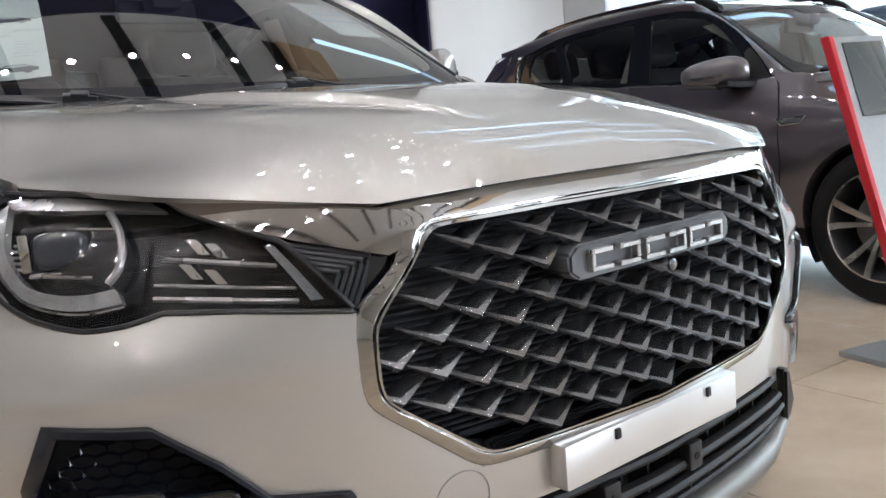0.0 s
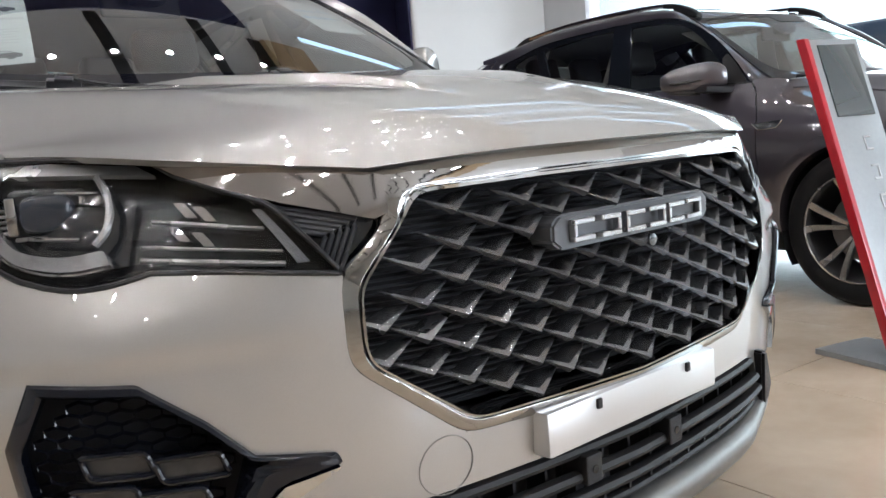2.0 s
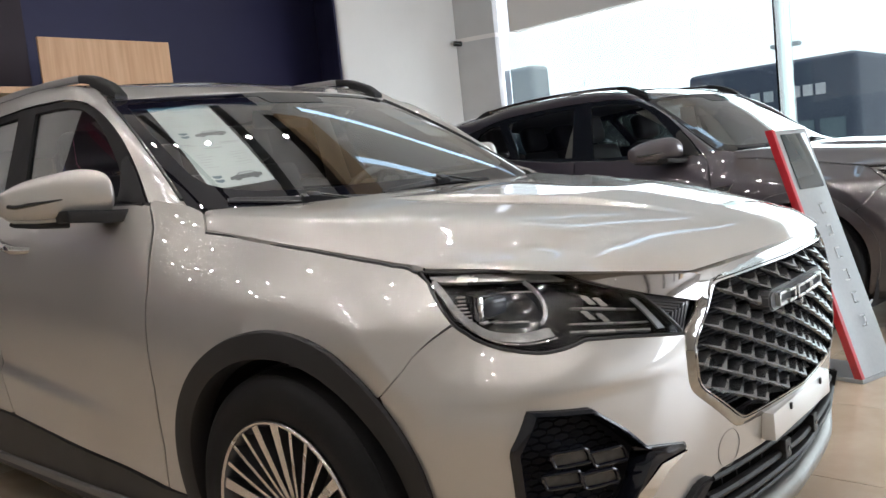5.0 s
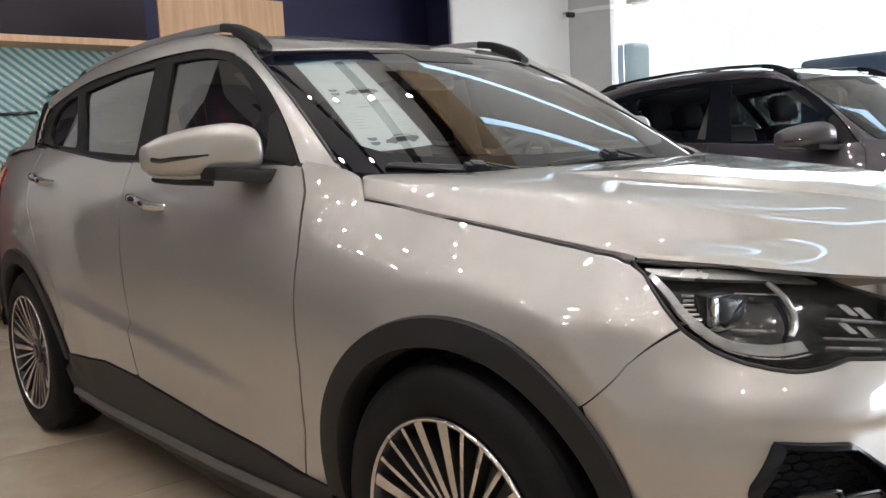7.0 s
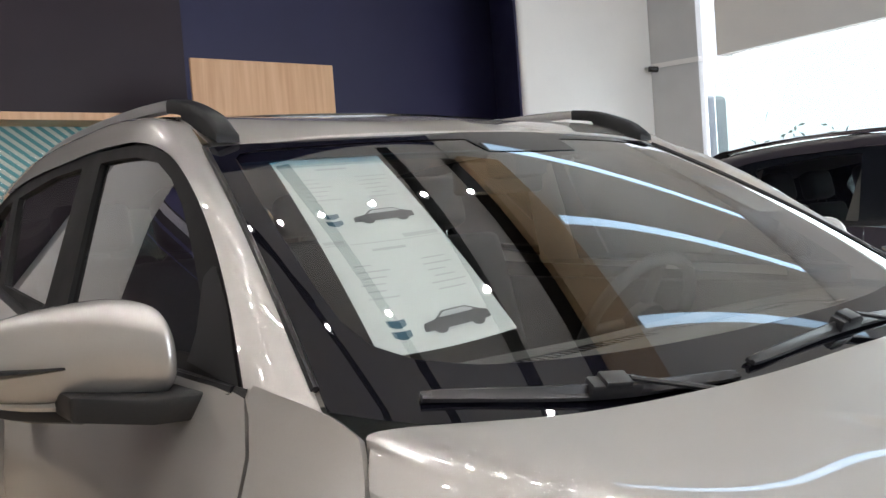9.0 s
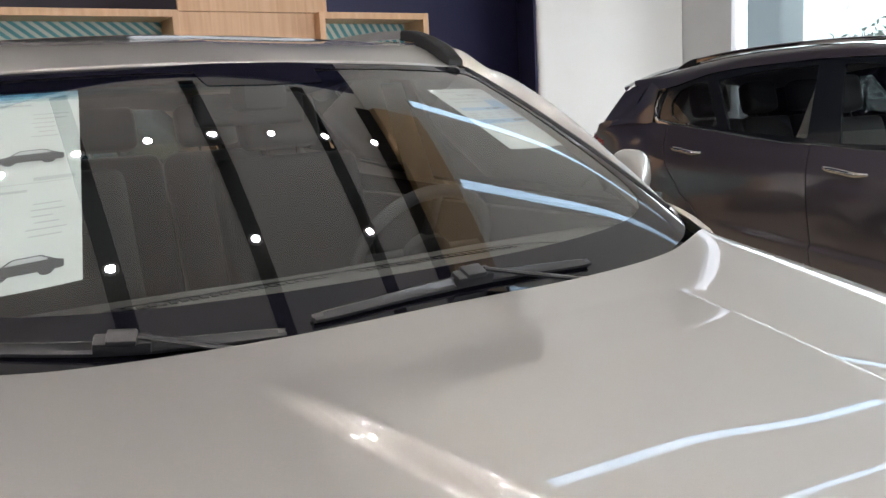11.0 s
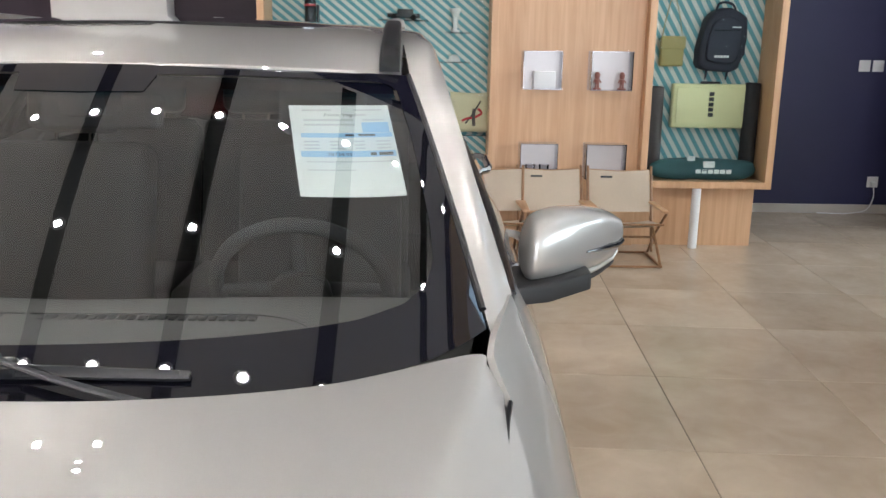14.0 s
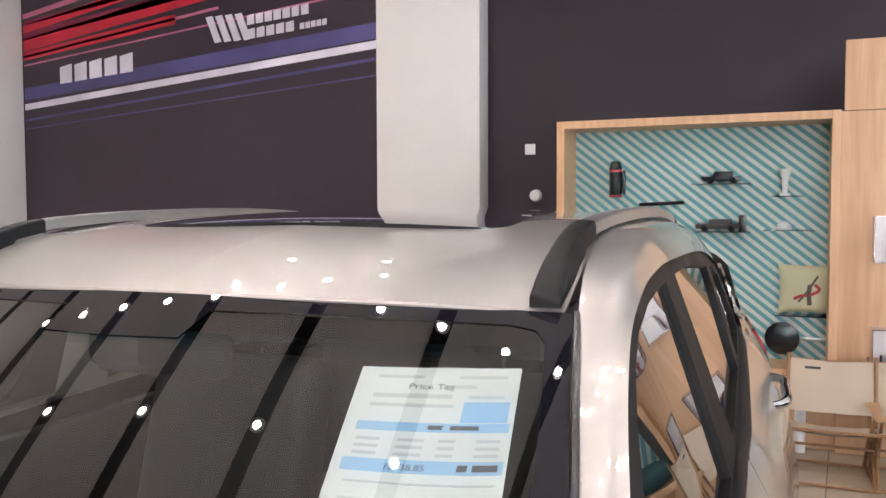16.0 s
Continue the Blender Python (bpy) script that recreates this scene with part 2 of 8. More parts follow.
def tube(pts, r, n=8, closed=False, flat=1.0, up=(0, 0, 1)):
    """Verts and faces of a tube along pts; r a number or one per point; flat squeezes it across 'up'."""
    p = np.array(pts, float)
    cnt = len(p)
    r = np.broadcast_to(np.asarray(r, float), (cnt,))
    t = np.roll(p, -1, 0) - np.roll(p, 1, 0) if closed else np.gradient(p, axis=0)
    t /= np.maximum(np.linalg.norm(t, axis=1, keepdims=True), 1e-9)
    up = np.array(up, float)
    a = np.cross(t, up)
    bad = np.linalg.norm(a, axis=1) < 1e-3
    a[bad] = np.cross(t[bad], (1, 0.1, 0))
    a /= np.linalg.norm(a, axis=1, keepdims=True)
    b = np.cross(a, t)
    ang = np.linspace(0, 2 * np.pi, n, endpoint=False)
    v = (p[:, None] + (np.cos(ang)[None, :, None] * a[:, None] + flat * np.sin(ang)[None, :, None] * b[:, None]) * r[:, None, None]).reshape(-1, 3)
    f = []
    for i in range(cnt if closed else cnt - 1):
        j = (i + 1) % cnt
        for k in range(n):
            f.append((i * n + k, i * n + (k + 1) % n, j * n + (k + 1) % n, j * n + k))
    if not closed:
        f.append(tuple(range(n))[::-1])
        f.append(tuple(range((cnt - 1) * n, cnt * n)))
    return v.tolist(), f


def grid_faces(nu, nv, base=0, closed_u=False):
    f = []
    for i in range(nu if closed_u else nu - 1):
        for j in range(nv - 1):
            k = (i + 1) % nu
            f.append((base + i * nv + j, base + k * nv + j, base + k * nv + j + 1, base + i * nv + j + 1))
    return f


def loft(rows, nu, nv, mirror=False):
    """A smooth sheet through rows of control points; nu along the rows, nv across them."""
    r = np.array([spline(q, nu) for q in rows])
    k = np.r_[0, np.cumsum(np.maximum(np.linalg.norm(np.diff(r, axis=0), axis=2).mean(1), 1e-6))]
    g = hermite(k, r, np.linspace(0, k[-1], nv)).transpose(1, 0, 2)
    v = g.reshape(-1, 3)
    f = grid_faces(nu, nv)
    if mirror:
        w = v * [-1, 1, 1]
        f = f + [tuple(i + len(v) for i in q[::-1]) for q in f]
        v = np.vstack([v, w])
    return v, f


def inside(p, poly):
    """Which of the points p (n, 2) lie inside the polygon."""
    x, y = p[:, 0], p[:, 1]
    q = np.array(poly, float)
    c = np.zeros(len(p), bool)
    for (x0, y0), (x1, y1) in zip(q, np.roll(q, -1, 0)):
        with np.errstate(divide="ignore", invalid="ignore"):
            c ^= ((y0 > y) != (y1 > y)) & (x < (x1 - x0) * (y - y0) / (y1 - y0 + 1e-12) + x0)
    return c


def snap(p, polys):
    """The points of p moved to the nearest point on any of the outlines."""
    best, out = np.full(len(p), 1e9), p.copy()
    for poly in polys:
        q = np.array(poly, float)
        for a, b in zip(q, np.roll(q, -1, 0)):
            d = b - a
            t = np.clip(((p - a) @ d) / (d @ d + 1e-12), 0, 1)
            c = a + t[:, None] * d
            e = np.linalg.norm(p - c, axis=1)
            m = e < best
            best[m], out[m] = e[m], c[m]
    return out


def cut_sheet(f, poly, holes=(), da=0.012, db=0.012, skirt=0.012, out=0.0, keep_a0=False):
    """A sheet on the surface f(a, b) (arrays to points), cut to an outline with holes; its rim is turned in by skirt metres."""
    q = np.array(poly, float)
    lo, hi = q.min(0), q.max(0)
    na, nb = max(2, int(np.ceil((hi[0] - lo[0]) / da)) + 1), max(2, int(np.ceil((hi[1] - lo[1]) / db)) + 1)
    A, B = np.meshgrid(np.linspace(lo[0], hi[0], na), np.linspace(lo[1], hi[1], nb), indexing="ij")
    p = np.stack([A.ravel(), B.ravel()], 1)
    quads = np.array(grid_faces(na, nb))
    c = p[quads].mean(1)
    ok = inside(c, poly)
    for h in holes:
        ok &= ~inside(c, h)
    quads = quads[ok]
    used = np.unique(quads)
    re = np.full(len(p), -1)
    re[used] = np.arange(len(used))
    p, quads = p[used], re[quads]
    cnt = {}
    for qd in quads:
        for i in range(4):
            e = (qd[i], qd[(i + 1) % 4])
            k = (min(e), max(e))
            cnt[k] = None if k in cnt else e
    rim = [e for e in cnt.values() if e is not None]
    if keep_a0:
        rim = [e for e in rim if not (abs(p[e[0], 0]) < 1e-9 and abs(p[e[1], 0]) < 1e-9)]
    edge = np.unique(np.array(rim))
    moved = snap(p[edge], [poly, *holes])
    if keep_a0:
        on = np.abs(p[edge, 0]) < 1e-9
        moved[on, 0] = 0
    p[edge] = moved
    h = 2e-3
    v = f(p[:, 0], p[:, 1])
    nrm = np.cross(f(p[:, 0] + h, p[:, 1]) - f(p[:, 0] - h, p[:, 1]), f(p[:, 0], p[:, 1] + h) - f(p[:, 0], p[:, 1] - h))
    nrm /= np.maximum(np.linalg.norm(nrm, axis=1, keepdims=True), 1e-12)
    v = v + nrm * out
    faces = [tuple(x) for x in quads]
    if skirt:
        start = len(v)
        idx = {e: start + i for i, e in enumerate(edge)}
        v = np.vstack([v, v[edge] - nrm[edge] * skirt])
        faces += [(a, idx[a], idx[b], b) for a, b in rim]
    return v, faces


def both(v, f):
    """The sheet and its mirror image across x = 0, as one mesh."""
    w = np.asarray(v) * [-1, 1, 1]
    return np.vstack([v, w]), list(f) + [tuple(i + len(w) for i in q[::-1]) for q in f]


def flip(v, f):
    return np.asarray(v) * [-1, 1, 1], [q[::-1] for q in f]


def join(*meshes):
    vs, fs, n = [], [], 0
    for v, f in meshes:
        vs.append(np.asarray(v, float))
        fs += [tuple(i + n for i in q) for q in f]
        n += len(v)
    return np.vstack(vs), fs
# ---------------------------------------------------------------- the showroom
TURN = radians(-3.1)           # the tiling lies a little turned against the car
TILE = 0.80


def floor_xy(i, j):
    """The corner of tile (i, j)."""
    c, s = math.cos(TURN), math.sin(TURN)
    return 1.816 + TILE * (i * c - j * s), 4.841 + TILE * (i * s + j * c)


def stone_mat():
    m = bpy.data.materials.new("beige_polished_tile")
    m.use_nodes = True
    n, l = m.node_tree.nodes, m.node_tree.links
    p = n["Principled BSDF"]
    tc, oi = n.new("ShaderNodeNewGeometry"), n.new("ShaderNodeObjectInfo")
    off = n.new("ShaderNodeVectorMath")
    off.operation = "MULTIPLY_ADD"
    off.inputs[1].default_value = (1, 1, 1)
    comb = n.new("ShaderNodeCombineXYZ")
    mul = n.new("ShaderNodeMath")
    mul.operation = "MULTIPLY"
    mul.inputs[1].default_value = 40
    l.new(oi.outputs["Random"], mul.inputs[0])
    l.new(mul.outputs[0], comb.inputs["Z"])
    l.new(tc.outputs["Position"], off.inputs[0])
    l.new(comb.outputs[0], off.inputs[2])
    big, fine, vein = (n.new("ShaderNodeTexNoise") for _ in range(3))
    for t, sc, d in ((big, 2.2, 6), (fine, 28, 8), (vein, 5.0, 10)):
        t.inputs["Scale"].default_value, t.inputs["Detail"].default_value = sc, d
        l.new(off.outputs[0], t.inputs["Vector"])
    vein.inputs["Distortion"].default_value = 1.4
    ramp = n.new("ShaderNodeValToRGB")
    ramp.color_ramp.elements[0].position, ramp.color_ramp.elements[0].color = 0.32, (0.43, 0.342, 0.248, 1)
    ramp.color_ramp.elements[1].position, ramp.color_ramp.elements[1].color = 0.70, (0.58, 0.485, 0.375, 1)
    mixv = n.new("ShaderNodeMath")
    mixv.operation = "MULTIPLY_ADD"
    mixv.inputs[1].default_value = 0.28
    l.new(vein.outputs["Fac"], mixv.inputs[0])
    half = n.new("ShaderNodeMath")
    half.operation = "MULTIPLY"
    half.inputs[1].default_value = 0.72
    l.new(big.outputs["Fac"], half.inputs[0])
    l.new(half.outputs[0], mixv.inputs[2])
    l.new(mixv.outputs[0], ramp.inputs[0])
    hs = n.new("ShaderNodeHueSaturation")
    mr = n.new("ShaderNodeMapRange")
    mr.inputs["To Min"].default_value, mr.inputs["To Max"].default_value = 0.93, 1.07
    l.new(oi.outputs["Random"], mr.inputs["Value"])
    l.new(mr.outputs[0], hs.inputs["Value"])
    l.new(ramp.outputs[0], hs.inputs["Color"])
    l.new(hs.outputs[0], p.inputs["Base Color"])
    rr = n.new("ShaderNodeMapRange")
    rr.inputs["From Min"].default_value, rr.inputs["From Max"].default_value = 0.3, 0.7
    rr.inputs["To Min"].default_value, rr.inputs["To Max"].default_value = 0.13, 0.27
    l.new(fine.outputs["Fac"], rr.inputs["Value"])
    l.new(rr.outputs[0], p.inputs["Roughness"])
    return m


STONE = stone_mat()
WALL_WHITE = mat("white_wall_paint", (0.74, 0.72, 0.70), 0.55, stain=0.03, stain_scale=1.2, bump=0.06, bump_scale=120, grain=0.01)
WALL_CHAR = mat("charcoal_wall_panel", (0.034, 0.023, 0.031), 0.5, spec=0.3, stain=0.12, stain_scale=0.8, bump=0.04, bump_scale=90, rvar=0.05)
WALL_NAVY = mat("navy_wall_panel", (0.033, 0.033, 0.083), 0.45, spec=0.3, stain=0.08, stain_scale=0.9, bump=0.05, bump_scale=90, rvar=0.05)
CEIL = mat("white_ceiling_board", (0.80, 0.79, 0.78), 0.7, stain=0.03, stain_scale=1.0, bump=0.03, bump_scale=80)
SLOT = mat("black_ceiling_slot", (0.006, 0.006, 0.007), 0.5, stain=0.1)
SKIRT = mat("grey_skirting", (0.50, 0.46, 0.41), 0.35, stain=0.08)
MULLION = mat("aluminium_mullion", (0.55, 0.56, 0.57), 0.35, 0.8, stain=0.06)
SHOP_GLASS = glass_mat("shop_window_glass", (0.90, 0.94, 0.92), 0.0, 1.5, 1.0)
GLASS_EDGE = glass_mat("green_glass_fin", (0.55, 0.75, 0.70), 0.0, 1.5, 1.0)
H = 4.4


def structure(name, bm, material, label="", smooth=0.0):
    return tagged(part(name, bm, material, None, label, smooth), kind="structure")


floor = structure("floor", bm_box((-9, -9, -0.12), (7.9, 8.7, -0.006)), mat("grey_grout", (0.07, 0.06, 0.05), 0.8, stain=0.2, stain_scale=12), "beige polished stone tiles with thin dark joints")

# north wall: graphic part, column, charcoal and navy parts
structure("wall_north_1", bm_box((-9, 8.6, 0), (-2.3, 8.8, H)), WALL_CHAR)
structure("wall_north_2", bm_box((-2.3, 8.602, 0), (1.75, 8.8, H)), WALL_CHAR)
structure("wall_north_3", bm_box((1.75, 8.6, 0), (5.76, 8.8, H)), WALL_NAVY)
structure("pillar_1", bm_box((-2.93, 8.35, 0), (-1.84, 8.6, H), 0.02), WALL_WHITE, smooth=30)
structure("pillar_2", bm_box((-9.0, 8.2, 0), (-7.98, 8.6, H), 0.02), WALL_WHITE, smooth=30)
# pale rounded pier where the navy wall ends, and the pier beside the glass
bm = bmesh.new()
ring = [(5.76, 8.60), (5.16, 7.51), (5.165, 7.485), (5.19, 7.470), (5.23, 7.465), (7.34, 7.45), (7.365, 7.455), (7.37, 7.48), (7.37, 8.6)]
lo = [bm.verts.new((x, y, 0)) for x, y in ring]
hi = [bm.verts.new((x, y, H)) for x, y in ring]
for i in range(len(ring)):
    j = (i + 1) % len(ring)
    bm.faces.new((lo[i], lo[j], hi[j], hi[i]))
bm.faces.new(hi)
structure("pillar_3", bm, WALL_WHITE, smooth=50)


def prism(ring, z0, z1):
    b = bmesh.new()
    lo = [b.verts.new((x, y, z0)) for x, y in ring]
    hi = [b.verts.new((x, y, z1)) for x, y in ring]
    b.faces.new(lo), b.faces.new(hi)
    for i in range(len(ring)):
        j = (i + 1) % len(ring)
        b.faces.new((lo[i], lo[j], hi[j], hi[i]))
    return b


structure("wall_north_4", prism([(5.73, 8.598), (5.135, 7.515), (5.155, 7.50), (5.755, 8.598)], 0, H), WALL_NAVY)
# the west-facing pier's shade is put into its greyer colour
structure("pillar_4", prism([(7.374, 7.45), (7.55, 6.88), (7.66, 6.88), (7.66, 7.6), (7.374, 7.6)], 0, H), mat("shaded_pale_pier", (0.50, 0.50, 0.50), 0.5, stain=0.04, bump=0.05, bump_scale=100))
structure("trim_pier", prism([(7.36, 7.44), (7.54, 6.865), (7.655, 6.865), (7.655, 6.878), (7.548, 6.878), (7.368, 7.448)], 2.98, 3.04), WALL_WHITE)
# unseen west wall, added to close the room; pale to bounce light onto the doors
structure("wall_west", bm_box((-9.2, -9, 0), (-9, 8.8, H)), mat("cream_bounce_wall", (0.80, 0.77, 0.71), 0.6, stain=0.05, bump=0.05, bump_scale=100))
structure("bulkhead_east", bm_box((7.56, -9, 3.0), (7.9, 6.62, H)), WALL_WHITE)
structure("bulkhead_south", bm_box((1.502, -9.0, 3.6), (7.56, -8.7, H)), WALL_WHITE)
structure("baseboard_1", bm_box((-1.84, 8.585, 0), (5.70, 8.602, 0.09)), SKIRT)
structure("baseboard_2", bm_box((-7.98, 8.585, 0), (-2.93, 8.6, 0.09)), SKIRT)

# glass fronts with their mullions
for k, y in enumerate((-8.8, -4.9, -1.0, 2.9, 6.9)):
    structure(f"mullion_{k + 1}", bm_box((7.66, y - 0.012, 0), (7.70, y + 0.012, 3.0), 0.003), MULLION)
for k in range(4):
    y = -8.8 + 3.9 * k
    w = structure(f"window_{k + 1}", bm_box((7.70, y + 0.014, 0.02), (7.71, y + 3.886, 2.998)), SHOP_GLASS)
    w.visible_shadow = False
# unseen south side, assumed: pale wall and a glass front for the added lamp
structure("wall_south", bm_box((-9, -9.0, 0), (1.5, -8.7, H)), mat("cream_south_wall", (0.60, 0.575, 0.53), 0.6, stain=0.05, bump=0.05, bump_scale=100))
for k, x in enumerate((1.53, 4.5, 7.5)):
    structure(f"mullion_{k + 7}", bm_box((x - 0.03, -8.9, 0), (x + 0.03, -8.8, 3.6), 0.004), MULLION)
    if x < 7:
        w = structure(f"window_{k + 6}", bm_box((x + 0.032, -8.86, 0.02), (x + 2.938, -8.85, 3.598)), SHOP_GLASS)
        w.visible_shadow = False
structure("glass_fin_1", bm_box((7.2, 2.80, 0), (7.66, 2.82, 3.0)), GLASS_EDGE).visible_shadow = False

# ceiling with black slots running towards the back, and round downlights
structure("ceiling", bm_box((-9.2, -9.2, H), (7.9, 8.8, H + 0.2)), CEIL)
SLOTS = [1.61 - 0.94 * k for k in range(11)]
for k, x in enumerate(SLOTS):
    structure(f"ceiling_slot_{k + 1}", bm_box((x - 0.060, -7, H - 0.006), (x + 0.060, 4.05 if x > -1.7 else 8.2, H + 0.004)), SLOT)
# timber beam, and the bay beyond it with long cool light strips across
OAK_BEAM = mat("pale_oak_beam", (0.58, 0.41, 0.235), 0.5, grain=0.12, grain_scale=30, stain=0.1, stain_scale=1.5)
structure("beam", bm_box((2.25, -7, H - 0.10), (2.72, 3.85, H + 0.002), 0.006), OAK_BEAM)
structure("ceiling_slot_12", bm_box((2.10, -7, H - 0.006), (2.249, 3.85, H + 0.004)), SLOT)
structure("ceiling_soffit", bm_box((-1.62, 4.10, H - 0.03), (2.20, 8.55, H + 0.003)), WALL_NAVY)
STRIP = mat("cool_light_strip", (0.85, 0.93, 1.0), 0.5, emit=2.4, ecol=(0.50, 0.77, 1.0))
PANEL = mat("white_ceiling_panel", (0.84, 0.83, 0.81), 0.6, stain=0.04, stain_scale=1.0)
structure("ceiling_panel", bm_box((2.722, -7, H - 0.02), (7.55, 8.4, H + 0.001)), PANEL)
structure("ceiling_panel_end", bm_box((2.21, 3.86, H - 0.018), (2.72, 8.4, H + 0.0015)), PANEL)
for k in range(3):
    y = 1.75 + 1.2 * k
    ls = tagged(part("light_strip", bm_box((2.80, y - 0.075, H - 0.05), (7.45, y + 0.075, H - 0.019), 0.008), PLASTIC_WHITE, None, smooth=0), "long cool white light strip across the ceiling bay", "light strip", "ceiling light strips")
    part("diffuser", bm_box((2.82, y - 0.06, H - 0.054), (7.43, y + 0.06, H - 0.0505)), STRIP, ls, smooth=0)

GLOW = mat("lamp_glow", (1, 0.97, 0.92), 0.5, emit=340.0, ecol=(1.0, 0.955, 0.89))


def downlight():
    d = part("downlight", bm_cyl((0, 0, -0.016), (0, 0, 0), 0.050, 0.054, 20, 0.004), PLASTIC_WHITE, None)
    part("lamp_lens", bm_cyl((0, 0, -0.0185), (0, 0, -0.0165), 0.029, n=16), GLOW, d)
    return tagged(d, "small round white downlight in the ceiling, lit", "downlight", "ceiling downlights")


first = downlight()
first.location = (SLOTS[0], -2.84, H - 0.006)
spots = []
for k, x in enumerate(SLOTS):
    if x < -4.8:
        continue
    # west of x = -1.7 three unseen rows are added to brighten floor and pillar
    for j in range(2, 9 if x > -1.7 else 12):
        y = -4.90 + 1.03 * j
        spots.append((x, y, H - 0.006))
        if j % 2 == 0:
            spots.append((x + 0.47, y, H))
for q in spots[1:]:
    copy_thing(first, Matrix.Translation(q))

# wall graphics: slanted light streaks and bars in place of lettering
def streak(name, x0, z0, x1, z1, w, material, y=8.594):
    bm = bmesh.new()
    a = [bm.verts.new(p) for p in ((x0, y, z0), (x1, y, z1), (x1, y, z1 + w * 1.1), (x0, y, z0 + w))]
    b = [bm.verts.new((v.co.x, y + 0.005, v.co.z)) for v in a]
    bm.faces.new(a)
    for i in range(4):
        bm.faces.new((a[i], b[i], b[(i + 1) % 4], a[(i + 1) % 4]))
    return bm


P_WHITE = mat("lilac_white_print", (0.78, 0.74, 0.84), 0.4, stain=0.25, stain_scale=1.5)
P_BLUE = mat("violet_blue_print", (0.085, 0.075, 0.22), 0.4, stain=0.3, stain_scale=1.3)
P_RED = mat("red_print", (0.62, 0.02, 0.05), 0.4, stain=0.35, stain_scale=1.0)
P_WINE = mat("wine_print", (0.22, 0.012, 0.05), 0.4, stain=0.4, stain_scale=0.8)
P_PINK = mat("pink_print", (0.55, 0.16, 0.28), 0.4, stain=0.3, stain_scale=1.2)
mural = tagged(part("wall_mural", streak("m", -7.97, 0.1, -2.94, 0.1, 4.2, None, 8.5955), mat("dark_mural", (0.040, 0.026, 0.040), 0.35, stain=0.2, stain_scale=0.7), None, smooth=0),
               "dark printed wall mural with slanted red and white light streaks", "mural")
for x0, z0, x1, z1, w, m_ in ((-7.96, 2.86, -2.95, 3.26, 0.075, P_WHITE), (-7.96, 2.72, -2.95, 3.14, 0.03, P_BLUE), (-7.96, 2.98, -2.95, 3.36, 0.15, P_BLUE), (-7.96, 3.40, -2.95, 3.86, 0.02, P_PINK), (-7.96, 3.47, -5.6, 3.72, 0.10, P_RED), (-7.96, 3.90, -4.2, 4.30, 0.05, P_WINE), (-7.96, 3.72, -3.4, 4.22, 0.09, P_WINE),
                              (-7.96, 3.58, -4.6, 4.02, 0.16, P_RED), (-7.96, 3.80, -5.4, 4.20, 0.10, P_RED), (-7.96, 3.50, -5.0, 3.83, 0.03, P_PINK), (-7.96, 3.98, -6.4, 4.22, 0.06, P_PINK), (-7.96, 2.62, -2.95, 2.98, 0.014, P_BLUE)):
    part("light_streak", streak("s", x0, z0, x1, z1, w, None), m_, mural, smooth=0)
for x, z, w, h in ((-7.36, 3.15, 1.18, 0.20), (-4.62, 3.62, 0.80, 0.10), (-4.62, 3.47, 0.62, 0.10), (-3.95, 3.52, 0.34, 0.06)):
    n_ = max(3, int(w / (h * 1.05)))
    for k in range(n_):
        part("lettering_bar", streak("b", x + k * w / n_, z + k * 0.07 * w / n_, x + (k + 0.8) * w / n_, z + (k + 0.8) * 0.07 * w / n_, h, None, 8.588), P_WHITE, mural, smooth=0)
for k in range(4):
    bm = bmesh.new()
    x = -5.15 + 0.13 * k
    q = ((x + 0.10, 3.46), (x + 0.19, 3.47), (x + 0.07, 3.76), (x - 0.02, 3.75))
    a = [bm.verts.new((u, 8.586, v)) for u, v in q]
    b = [bm.verts.new((u, 8.592, v)) for u, v in q]
    bm.faces.new(a)
    for i in range(4):
        bm.faces.new((a[i], b[i], b[(i + 1) % 4], a[(i + 1) % 4]))
    part("emblem_bar", bm, P_WHITE, mural, smooth=0)
glow = part("wall_print", streak("r", -1.83, 0.10, 1.2, 0.10, 1.25, None, 8.596), mat("maroon_print", (0.16, 0.008, 0.018), 0.35, stain=0.45, stain_scale=0.9), None, smooth=0)
tagged(glow, "dark maroon printed lower panel on the wall", "wall panel")

# outside: forecourt, far buildings, bright sky backdrop
structure("ground", bm_box((-120, -120, -0.40), (160, 120, -0.13)), mat("pale_forecourt", (0.42, 0.41, 0.39), 0.8, stain=0.1, stain_scale=0.5, grain=0.08, grain_scale=20))
structure("pavement", bm_box((7.9, -30, -0.131), (22, 30, -0.02)), mat("pale_paving", (0.50, 0.48, 0.45), 0.7, stain=0.1, stain_scale=0.8, grain=0.06, grain_scale=30))
BACKSKY = mat("hazy_sky_glow", (0.9, 0.93, 0.95), 1.0, emit=1.0, ecol=(0.95, 0.98, 1.0))
structure("backdrop_east", bm_box((95, -110, -2), (95.2, 110, 60)), BACKSKY)
structure("backdrop_south", bm_box((-110, -95.2, -2), (110, -95, 60)), BACKSKY)


def far_building(x, y0, y1, z1, wall, glass_, label, deep=8.0):
    b = root("shop_building", label, "building")
    part("wall", bm_box((x, y0, -0.13), (x + deep, y1, z1), 0.3, 3), wall, b, smooth=40)
    n_ = int((y1 - y0) / 1.1)
    for k in range(n_):
        y = y0 + 0.5 + k * (y1 - y0 - 1.0) / n_
        part("window", bm_box((x - 0.06, y, 0.1), (x + 0.02, y + (y1 - y0 - 1.0) / n_ * 0.8, z1 * 0.42)), glass_, b, smooth=0)
    return b


